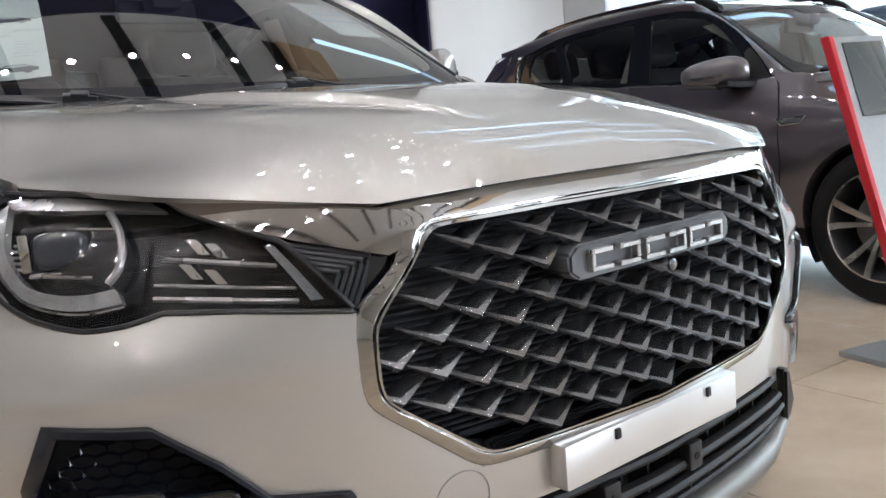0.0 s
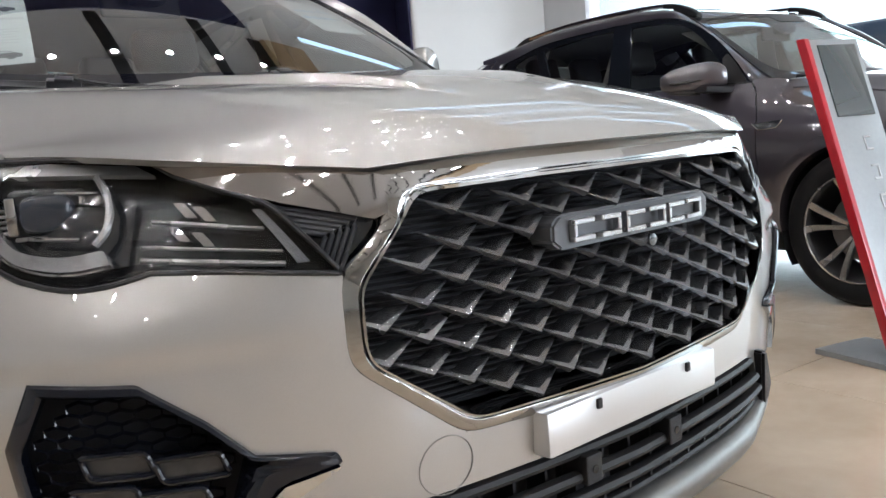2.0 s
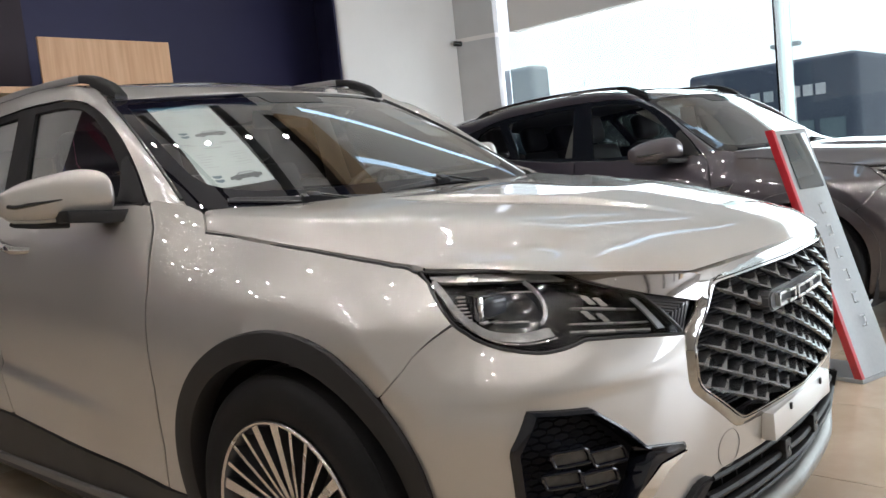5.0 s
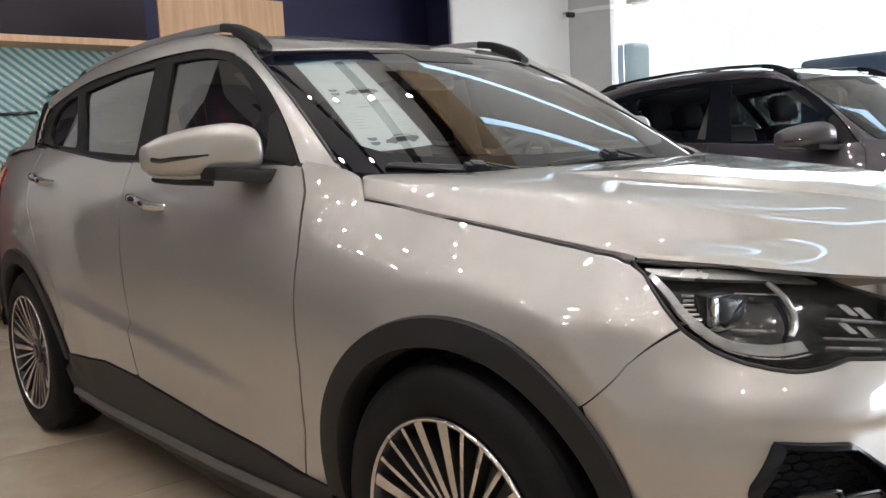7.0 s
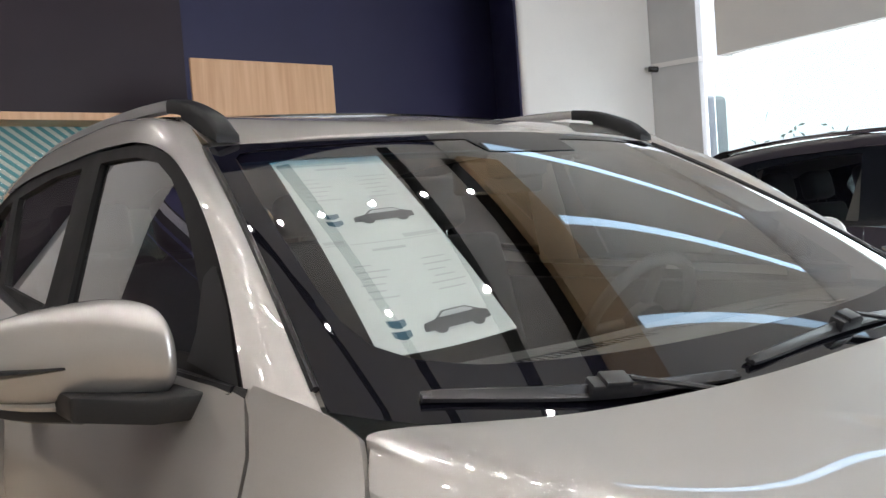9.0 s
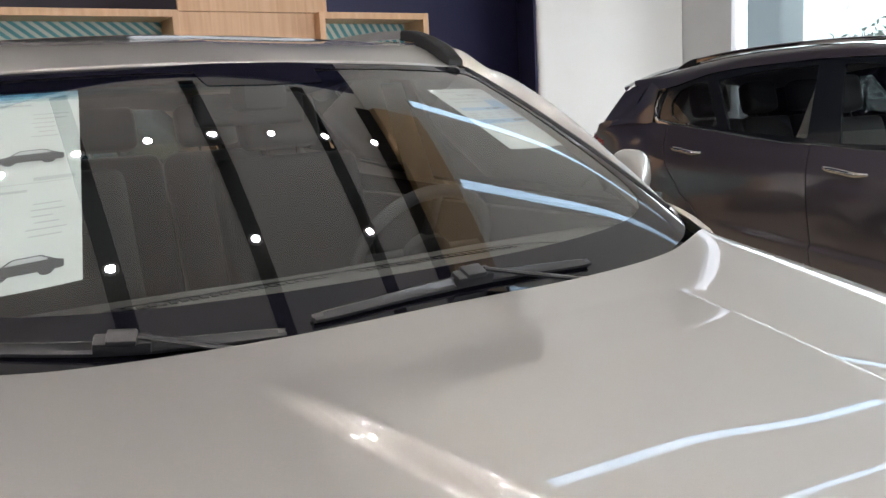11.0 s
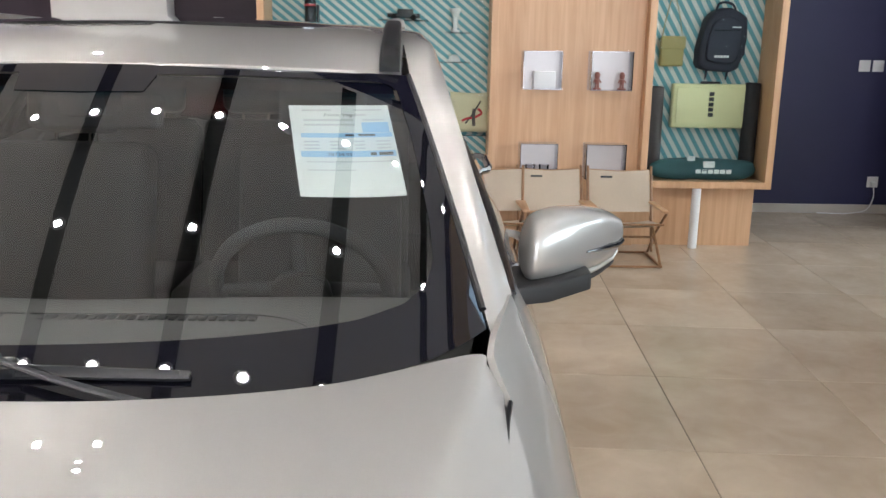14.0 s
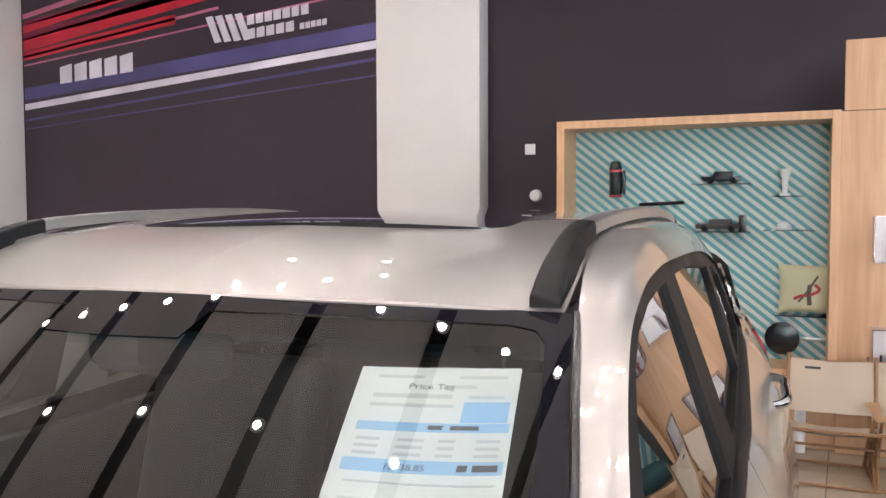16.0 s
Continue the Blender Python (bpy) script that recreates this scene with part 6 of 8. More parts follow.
def build_inside(car):
    """What is seen through the glass."""
    bm = bm_box((-0.80, 1.35, 0.22), (0.80, 4.35, 0.62), 0.03)
    bm_box((-0.80, 3.75, 0.3), (0.80, 4.35, 1.0), 0.03, bm=bm)
    part("cabin_floor", bm, DASH, car)
    for sx in (1, -1):
        part("door_card", bm_box((0.795 * sx - 0.02, 1.60, 0.4), (0.795 * sx + 0.02, 3.8, 1.09), 0.01), DASH, car)
    rows = [[(0.0, 1.23, 1.052), (0.4, 1.25, 1.050), (0.74, 1.42, 1.06)], [(0, 1.42, 1.085), (0.4, 1.43, 1.083), (0.76, 1.52, 1.08)], [(0, 1.68, 1.072), (0.4, 1.69, 1.072), (0.78, 1.70, 1.07)],
            [(0, 1.80, 1.03), (0.4, 1.81, 1.04), (0.78, 1.81, 1.04)], [(0, 1.82, 0.86), (0.4, 1.82, 0.9), (0.78, 1.82, 0.9)], [(0, 1.72, 0.62), (0.4, 1.72, 0.62), (0.78, 1.72, 0.62)]]
    dash = obj("dashboard", *loft(rows, 24, 30, True), DASH_LIGHT, car, "grey dashboard")
    for x0, x1 in ((-0.40, -0.04), (0.035, 0.385)):
        for k in range(22):
            x = x0 + (x1 - x0) * k / 21
            part("vent_slot", bm_box((x - 0.006, 1.530, 1.074), (x + 0.004, 1.552, 1.0900)), FRIT, dash, smooth=0)
    for sx in (1, -1):
        q = spline([(0.005 * sx, 1.563, 1.0878), (0.25 * sx, 1.565, 1.0868), (0.42 * sx, 1.556, 1.0862), (0.465 * sx, 1.525, 1.0866), (0.50 * sx, 1.468, 1.0842)], 40)
        obj("dash_seam", *tube(q, 0.0022, 5), FRIT, dash)
    tag_ = part("code_strip", bm_box((0.425, 1.462, 1.0845), (0.505, 1.474, 1.0885), 0.001), FRIT, dash, smooth=0)
    for k in range(9):
        part("code_bar", bm_box((0.434 + 0.0072 * k, 1.465, 1.0880), (0.438 + 0.0072 * k, 1.471, 1.0892)), LETTER, tag_, smooth=0)
    c = Vector((0.41, 1.95, 1.025))
    ax = Vector((0, 0.86, 0.50)).normalized()
    e1, e2 = Vector((1, 0, 0)), ax.cross(Vector((1, 0, 0)))
    ring = [tuple(c + (e1 * math.cos(t) + e2 * math.sin(t)) * 0.185) for t in np.linspace(0, 2 * math.pi, 48, endpoint=False)]
    wheel = obj("steering_wheel", *tube(ring, 0.0165, 10, True), DASH, car, "dark grey steering wheel")
    part("boss", bm_cyl(c - ax * 0.03, c + ax * 0.01, 0.07, 0.06, 24, 0.01), DASH, wheel)
    for t in (0, math.pi, -math.pi / 2):
        part("wheel_spoke", bm_cyl(c, c + (e1 * math.cos(t) + e2 * math.sin(t)) * 0.18, 0.018, 0.013, 10), DASH, wheel)
    for x, y in ((-0.37, 2.45), (0.37, 2.45), (-0.42, 3.35), (0.42, 3.35), (0.0, 3.35)):
        w = 0.25 if y < 3 else 0.21
        seat = part("seat", bm_box((x - w, y - 0.35, 0.55), (x + w, y + 0.12, 0.72), 0.05, 3), SEAT, car)
        mt = Matrix.Translation((x, y + 0.10, 0.68)) @ pose(0, 0, 0, -16)
        part("seat_back", bm_box((-w + 0.01, -0.06, 0), (w - 0.01, 0.07, 0.60), 0.05, 3, m=mt), SEAT, seat)
        part("headrest", bm_box((-0.13, -0.05, 0.63), (0.13, 0.06, 0.80), 0.045, 3, m=mt), SEAT, seat)
        for k in (-0.05, 0.05):
            part("headrest_post", bm_cyl(mt @ Vector((k, 0, 0.55)), mt @ Vector((k, 0, 0.66)), 0.006, n=8), CHROME, seat)
    # overhead lining and mirror
    rows = [[(0, 2.02, 1.465), (0.35, 2.04, 1.46), (0.58, 2.12, 1.455)], [(0, 2.4, 1.54), (0.35, 2.4, 1.535), (0.62, 2.4, 1.50)], [(0, 3.2, 1.55), (0.35, 3.2, 1.545), (0.64, 3.2, 1.50)], [(0, 4.2, 1.45), (0.35, 4.2, 1.445), (0.60, 4.15, 1.40)]]
    obj("headliner", *loft(rows, 14, 14, True), LINER, car)
    for sx in (1, -1):
        rows = [[(0.765 * sx, 1.44, 1.115), (0.70 * sx, 1.70, 1.28), (0.63 * sx, 2.02, 1.43)], [(0.785 * sx, 1.54, 1.10), (0.735 * sx, 1.80, 1.28), (0.68 * sx, 2.10, 1.42)]]
        obj("pillar_trim", *loft(rows, 12, 4), LINER, car)
        rows = [[(0.69 * sx, 2.49, 1.47), (0.80 * sx, 2.50, 1.15)], [(0.68 * sx, 2.61, 1.47), (0.80 * sx, 2.68, 1.15)]]
        obj("pillar_trim", *loft(rows, 6, 4), LINER, car)
    mir = part("inside_mirror", bm_box((-0.125, 1.955, 1.365), (0.125, 1.985, 1.435), 0.014, 3), DASH, car)
    part("mirror_stalk", bm_box((-0.05, 1.86, 1.395), (0.05, 1.96, 1.455), 0.02), DASH, mir)
    # inner structure under the skin, so that joints read dark
    body = [(0.02, 0.24), (0.02, 0.86), (0.40, 0.86), (0.50, 0.74), (0.80, 0.74), (1.0, 0.84), (1.05, 0.90), (1.6, 1.00), (2.0, 1.09), (5.9, 1.22), (5.9, 0.25)]
    holes = [arc(FA, 0.43, 0, 360, 40), arc(RA, 0.43, 0, 360, 40), poly3(FOG)]
    v, f = cut_sheet(lambda s, z: shell(s, z) * [0.978, 1, 1] + [0, 0.022, 0], body, holes, 0.03, 0.03, 0)
    keep = []
    va = np.asarray(v)
    for q in f:
        c = va[list(q)].mean(0)
        if c[0] < 0.47 and c[1] < 0.5 and c[2] < 0.90:
            continue
        keep.append(q)
    obj("inner_body", *both(v, keep), VOID, car)
    part("engine_bay", bm_box((-0.44, 0.34, 0.35), (0.44, 0.60, 0.80), 0.02), VOID, car)
    part("underbody", bm_box((-0.62, 0.25, 0.18), (0.62, 4.4, 0.30), 0.02), VOID, car)
    rows = [[(0, 1.16, 1.04), (0.4, 1.18, 1.035), (0.74, 1.34, 1.045)], [(0, 1.26, 1.055), (0.4, 1.28, 1.055), (0.745, 1.41, 1.065)]]
    obj("cowl_panel", *loft(rows, 14, 4, True), BLACK_PLASTIC, car)


def build_glass(car):
    full = [(-1, 0), (-0.5, 0), (0, 0), (0.5, 0), (1, 0), (1, 0.5), (1, 1), (0.5, 1), (0, 1), (-0.5, 1), (-1, 1), (-1, 0.5)]
    clear = []
    for a, b in ((0.0, 0.125), (0.45, 0.125), (0.74, 0.128), (0.84, 0.142), (0.895, 0.172), (0.922, 0.230), (0.934, 0.34), (0.940, 0.50), (0.944, 0.7), (0.938, 0.90), (0.915, 0.938), (0.86, 0.952), (0.5, 0.956), (0.2, 0.952), (0.18, 0.87), (0.0, 0.865)):
        clear.append((a, b))
    clear = clear + [(-a, b) for a, b in clear[::-1] if a > 0]
    ws = obj("windscreen", *cut_sheet(wind_pt, full, (), 0.025, 0.03, 0), WINDSCREEN, car, "clear windscreen with black border", shadow=False)
    obj("black_border", *cut_sheet(wind_pt, full, [clear], 0.02, 0.02, 0, 0.0015), FRIT_GLOSS, ws)
    for b0, b1, m_ in ((0.848, 0.862, SHADE_1), (0.862, 0.876, SHADE_2), (0.876, 0.898, SHADE_3), (0.898, 0.957, SHADE_4)):
        band = [(-0.93, b0), (0.93, b0), (0.93, b1), (-0.93, b1)]
        obj("shade_band", *cut_sheet(wind_pt, band, (), 0.05, 0.016, 0, -0.004), m_, ws, shadow=False)
    for sx in (1, -1):
        q = [wind_pt(np.array([sx * 1.0]), np.array([b]))[0] + (0.004 * sx, 0, 0.001) for b in np.linspace(0.05, 1, 30)]
        obj("edge_seal", *tube(q, 0.006, 6), FRIT, ws)


def build_roof(car, paint):
    rows = [
        [(0, 1.953, 1.502), (0.27, 1.963, 1.499), (0.50, 2.010, 1.491), (0.620, 2.052, 1.481)],
        [(0, 2.10, 1.545), (0.28, 2.11, 1.540), (0.51, 2.14, 1.540), (0.622, 2.18, 1.545)],
        [(0, 2.37, 1.592), (0.29, 2.38, 1.586), (0.52, 2.40, 1.586), (0.604, 2.43, 1.583)],
        [(0, 2.85, 1.618), (0.30, 2.85, 1.612), (0.52, 2.85, 1.609), (0.600, 2.85, 1.600)],
        [(0, 3.5, 1.606), (0.30, 3.5, 1.600), (0.51, 3.5, 1.589), (0.588, 3.5, 1.576)],
        [(0, 4.1, 1.560), (0.29, 4.1, 1.553), (0.50, 4.1, 1.532), (0.575, 4.1, 1.497)],
        [(0, 4.50, 1.500), (0.28, 4.50, 1.492), (0.48, 4.40, 1.47), (0.556, 4.29, 1.442)],
    ]
    roof = obj("roof", *loft(rows, 40, 60, True), paint, car, smooth=60)
    lip = spline(rows[0], 30)
    obj("roof_edge", *both(*tube(lip - (0, 0.004, 0.004), 0.0045, 6)), paint, roof)
    gl = lambda a, b: np.stack([a, b, hermite(np.array([2.3, 2.37, 2.85, 3.5, 4.1]), np.array([1.583, 1.595, 1.621, 1.609, 1.563]), b.ravel()).reshape(b.shape) - 0.075 * a * a], -1)
    pane = [(-0.43, 2.42), (-0.40, 2.385), (0, 2.37), (0.40, 2.385), (0.43, 2.42), (0.43, 3.45), (-0.43, 3.45)]
    obj("sunroof", *cut_sheet(gl, pane, (), 0.04, 0.04, 0.01, 0.003), ROOF_GLASS, roof, "dark glass sunroof")
    rows = [[(0, 4.50, 1.485), (0.30, 4.47, 1.475), (0.55, 4.30, 1.438)], [(0, 4.58, 1.32), (0.3, 4.55, 1.32), (0.642, 4.35, 1.322)], [(0, 4.62, 1.10), (0.3, 4.60, 1.10), (0.74, 4.45, 1.12)]]
    obj("rear_window", *loft(rows, 16, 14, True), PRIVACY_GLASS, car, shadow=False)


def build_car(name, label, paint, m, style):
    car = root(name, label, "car", m, "cars in the showroom")
    build_hood(car, paint)
    build_front(car, paint)
    build_grille(car)
    for sx in (1, -1):
        build_lamp(car, sx)
        build_fog(car, sx)
        build_sides(car, paint, sx, CHROME)
        build_mirror(car, sx, paint)
        for y in (FA, RA):
            build_wheel(car, 0.925 * sx, y, sx, style)
    build_roof(car, paint)
    build_glass(car)
    build_wipers(car)
    build_inside(car)
    return car


CAR_AT = pose(0.003, 0, 0, 0, 0, 0.9)
silver_car = build_car("suv_car", "champagne silver sport utility car with black plastic trim, parked on tiles", PAINT_SILVER, CAR_AT, "fine")
dark_car = build_car("suv_car", "dark plum-grey sport utility car parked beside the display stand", PAINT_DARK,
                     Matrix.Translation((3.63, 0.10, 0)) @ pose(0, 0, 0, 0, 0, -5.4), "wide")
# the dark car has a lower waist and taller windows
for ob in dark_car.children_recursive:
    if ob.type == "MESH" and not ob.name.startswith(("wheel", "tyre", "tread", "rim", "spoke", "hub_cap", "centre_cap")):
        co = np.empty(len(ob.data.vertices) * 3)
        ob.data.vertices.foreach_get("co", co)
        co = co.reshape(-1, 3)
        w = np.clip((co[:, 1] - 1.15) / 0.5, 0, 1)
        co[:, 2] += np.interp(co[:, 2], [0.65, 1.15, 1.50], [0, -0.058, 0]) * w * w * (3 - 2 * w)
        ob.data.vertices.foreach_set("co", co.ravel())
        ob.data.update()
# the nose sweeps back a little further on its left half
for ob in silver_car.children_recursive:
    if ob.type == "MESH":
        co = np.empty(len(ob.data.vertices) * 3)
        ob.data.vertices.foreach_get("co", co)
        co = co.reshape(-1, 3)
        if co[:, 1].min() < 0.6 and co[:, 1].min() > -0.5 and co[:, 0].max() > 0.001:
            w = np.clip((0.62 - co[:, 1]) / 0.30, 0, 1)
            co[:, 1] += 0.065 * np.clip(co[:, 0], 0, 0.5) * w * w * (3 - 2 * w)
            ob.data.vertices.foreach_set("co", co.ravel())
            ob.data.update()
# ---------------------------------------------------------------- things in the showroom
def wood_mat(name, c0, c1, scale=7.0):
    m = bpy.data.materials.new(name)
    m.use_nodes = True
    n, l = m.node_tree.nodes, m.node_tree.links
    p = n["Principled BSDF"]
    tc = n.new("ShaderNodeNewGeometry")
    mp = n.new("ShaderNodeMapping")
    mp.inputs["Scale"].default_value = (scale * 2.2, scale * 2.2, scale * 0.12)
    l.new(tc.outputs["Position"], mp.inputs["Vector"])
    a = n.new("ShaderNodeTexNoise")
    a.inputs["Scale"].default_value, a.inputs["Detail"].default_value, a.inputs["Distortion"].default_value = 1.6, 8, 0.6
    l.new(mp.outputs[0], a.inputs["Vector"])
    r = n.new("ShaderNodeValToRGB")
    r.color_ramp.elements[0].position, r.color_ramp.elements[0].color = 0.3, (*c0, 1)
    r.color_ramp.elements[1].position, r.color_ramp.elements[1].color = 0.72, (*c1, 1)
    l.new(a.outputs["Fac"], r.inputs[0])
    l.new(r.outputs[0], p.inputs["Base Color"])
    p.inputs["Roughness"].default_value = 0.45
    return m


WOOD = wood_mat("light_oak_board", (0.52, 0.305, 0.160), (0.64, 0.400, 0.235))
WOOD_DARK = wood_mat("brown_chair_wood", (0.20, 0.10, 0.045), (0.34, 0.18, 0.08), 18)


def stripe_mat(period, slant):
    """Teal and white stripes; period along x, slant as the run of x for each unit of height."""
    m = bpy.data.materials.new("teal_striped_print")
    m.use_nodes = True
    n, l = m.node_tree.nodes, m.node_tree.links
    p = n["Principled BSDF"]
    g, sp = n.new("ShaderNodeNewGeometry"), n.new("ShaderNodeSeparateXYZ")
    l.new(g.outputs["Position"], sp.inputs[0])
    ad = n.new("ShaderNodeMath")
    ad.operation = "MULTIPLY_ADD"
    ad.inputs[1].default_value = slant
    l.new(sp.outputs["Z"], ad.inputs[0])
    l.new(sp.outputs["X"], ad.inputs[2])
    k = n.new("ShaderNodeMath")
    k.operation = "MULTIPLY"
    k.inputs[1].default_value = 1 / period
    l.new(ad.outputs[0], k.inputs[0])
    fr = n.new("ShaderNodeMath")
    fr.operation = "FRACT"
    l.new(k.outputs[0], fr.inputs[0])
    r = n.new("ShaderNodeValToRGB")
    e = r.color_ramp.elements
    e[0].position, e[0].color = 0.0, (0.10, 0.30, 0.34, 1)
    e[1].position, e[1].color = 0.50, (0.60, 0.62, 0.58, 1)
    q = e.new(0.46)
    q.color = (0.12, 0.33, 0.37, 1)
    q = e.new(0.96)
    q.color = (0.58, 0.60, 0.56, 1)
    q = e.new(1.0)
    q.color = (0.10, 0.30, 0.34, 1)
    l.new(fr.outputs[0], r.inputs[0])
    nz, hs, mr = n.new("ShaderNodeTexNoise"), n.new("ShaderNodeHueSaturation"), n.new("ShaderNodeMapRange")
    nz.inputs["Scale"].default_value = 2.5
    mr.inputs["To Min"].default_value, mr.inputs["To Max"].default_value = 0.88, 1.1
    l.new(g.outputs["Position"], nz.inputs["Vector"])
    l.new(nz.outputs["Fac"], mr.inputs["Value"])
    l.new(mr.outputs[0], hs.inputs["Value"])
    l.new(r.outputs[0], hs.inputs["Color"])
    l.new(hs.outputs[0], p.inputs["Base Color"])
    p.inputs["Roughness"].default_value = 0.6
    return m


STRIPES_LEFT, STRIPES_RIGHT = stripe_mat(0.088, 1.25), stripe_mat(0.078, 0.60)
CASE_GLASS = glass_mat("display_glass", (0.93, 0.96, 0.95), 0.0, 1.5, 0.02)
ACRYLIC = glass_mat("clear_acrylic", (0.86, 0.86, 0.90), 0.05, 1.49, 1.6)
CANVAS = mat("beige_canvas", (0.52, 0.43, 0.33), 0.85, grain=0.10, grain_scale=350, stain=0.06, bump=0.3, bump_scale=600)
BLACK_CLOTH = mat("black_cloth", (0.018, 0.018, 0.022), 0.8, grain=0.2, grain_scale=300, stain=0.15, bump=0.3, bump_scale=400)
GREY_CLOTH = mat("grey_brown_cloth", (0.075, 0.062, 0.062), 0.85, grain=0.2, grain_scale=300, stain=0.15, bump=0.3, bump_scale=400)
NAVY_CLOTH = mat("navy_cloth", (0.014, 0.018, 0.034), 0.7, grain=0.2, grain_scale=300, stain=0.15, bump=0.3, bump_scale=400)
TEAL_CLOTH = mat("dark_teal_cloth", (0.022, 0.075, 0.085), 0.7, grain=0.15, grain_scale=300, stain=0.2, bump=0.3, bump_scale=300)
KHAKI = mat("khaki_cloth", (0.30, 0.26, 0.11), 0.85, grain=0.12, grain_scale=300, stain=0.08, bump=0.3, bump_scale=400)
PALE_YELLOW = mat("pale_yellow_plastic", (0.66, 0.66, 0.38), 0.5, stain=0.05)
LINEN = mat("cream_linen", (0.58, 0.53, 0.36), 0.9, grain=0.1, grain_scale=300, stain=0.06, bump=0.3, bump_scale=500)
BLACK_SHINE = mat("black_shiny_plastic", (0.012, 0.012, 0.014), 0.25, stain=0.1)
STEEL = mat("brushed_steel", (0.5, 0.5, 0.5), 0.3, 0.9, stain=0.08)
RED = mat("red_lacquer", (0.42, 0.012, 0.022), 0.3, coat=0.3, stain=0.06)
STAND_GREY = mat("silver_grey_panel", (0.30, 0.315, 0.32), 0.42, 0.35, grain=0.03, stain=0.05)
SCREEN = mat("dark_screen", (0.03, 0.045, 0.05), 0.06, coat=1.0)
TOY_RED = mat("toy_red_brown", (0.22, 0.075, 0.055), 0.4, stain=0.05)

# display unit of light boards
Y0, Y1 = 6.86, 7.24
unit = root("display_unit", "light oak display unit with striped glazed cases and taller middle board", "display unit", Matrix.Identity(4))
WX = (-0.70, 1.165, 2.335, 3.41)
Z0, Z1, T = 0.50, 2.245, 0.055


def case_frame(x0, x1, stripes):
    part("frame_side", bm_box((x0, Y0, Z0), (x0 + T, Y1, Z1), 0.002, 1), WOOD, unit, smooth=0)
    part("frame_side", bm_box((x1 - T, Y0, Z0), (x1, Y1, Z1), 0.002, 1), WOOD, unit, smooth=0)
    part("frame_top", bm_box((x0 + T, Y0, Z1 - T), (x1 - T, Y1, Z1), 0.002, 1), WOOD, unit, smooth=0)
    part("frame_bottom", bm_box((x0 + T, Y0, Z0), (x1 - T, Y1, Z0 + T), 0.002, 1), WOOD, unit, smooth=0)
    part("striped_back", bm_box((x0 + T, Y1 - 0.02, Z0 + T), (x1 - T, Y1, Z1 - T)), stripes, unit, "teal and white diagonal striped back", smooth=0)
    g = part("glass_pane", bm_box((x0 + T, Y0 + 0.012, Z0 + T), (x1 - T, Y0 + 0.017, Z1 - T)), CASE_GLASS, unit, smooth=0)
    g.visible_shadow = False


case_frame(WX[0], WX[1], STRIPES_LEFT)
case_frame(WX[2], WX[3], STRIPES_RIGHT)
part("middle_board", bm_box((WX[1], Y0 + 0.10, 0.0), (WX[2], Y1, 2.244), 0.003, 1), WOOD, unit, smooth=0)
part("header_board", bm_box((1.185, Y0 + 0.10, 2.248), (2.455, Y0 + 0.13, 2.70), 0.003, 1), WOOD, unit, smooth=0)
part("plinth", bm_box((2.34, 7.0, 0), (3.33, Y1, Z0), 0.003, 1), WOOD, unit, smooth=0)
part("plinth", bm_box((-0.55, 7.0, 0), (1.165, Y1, Z0), 0.003, 1), WOOD, unit, smooth=0)
part("support_post", bm_cyl((2.82, 6.90, 0), (2.82, 6.90, Z0), 0.036, n=24), PLASTIC_WHITE, unit, "white round support post")
part("support_post", bm_cyl((0.95, 6.90, 0), (0.95, 6.90, Z0), 0.036, n=24), PLASTIC_WHITE, unit, "white round support post")
BACK = Y1 - 0.02


def acrylic_box(x0, x1, z0, z1, filled):
    b = root("acrylic_box", "clear acrylic wall box holding " + filled[1], "display box", Matrix.Identity(4), "acrylic boxes on the middle board")
    y1 = Y0 + 0.10
    y0 = y1 - 0.16
    part("back_plate", bm_box((x0, y1 - 0.006, z0), (x1, y1, z1)), mat("milky_acrylic", (0.56, 0.52, 0.51), 0.2, stain=0.05), b, smooth=0)
    for lo, hi in (((x0, y0, z0), (x1, y1 - 0.006, z0 + 0.006)), ((x0, y0, z1 - 0.006), (x1, y1 - 0.006, z1)), ((x0, y0, z0 + 0.006), (x0 + 0.006, y1 - 0.006, z1 - 0.006)), ((x1 - 0.006, y0, z0 + 0.006), (x1, y1 - 0.006, z1 - 0.006))):
        part("side_plate", bm_box(lo, hi), ACRYLIC, b, smooth=0).visible_shadow = False
    return y0, y1


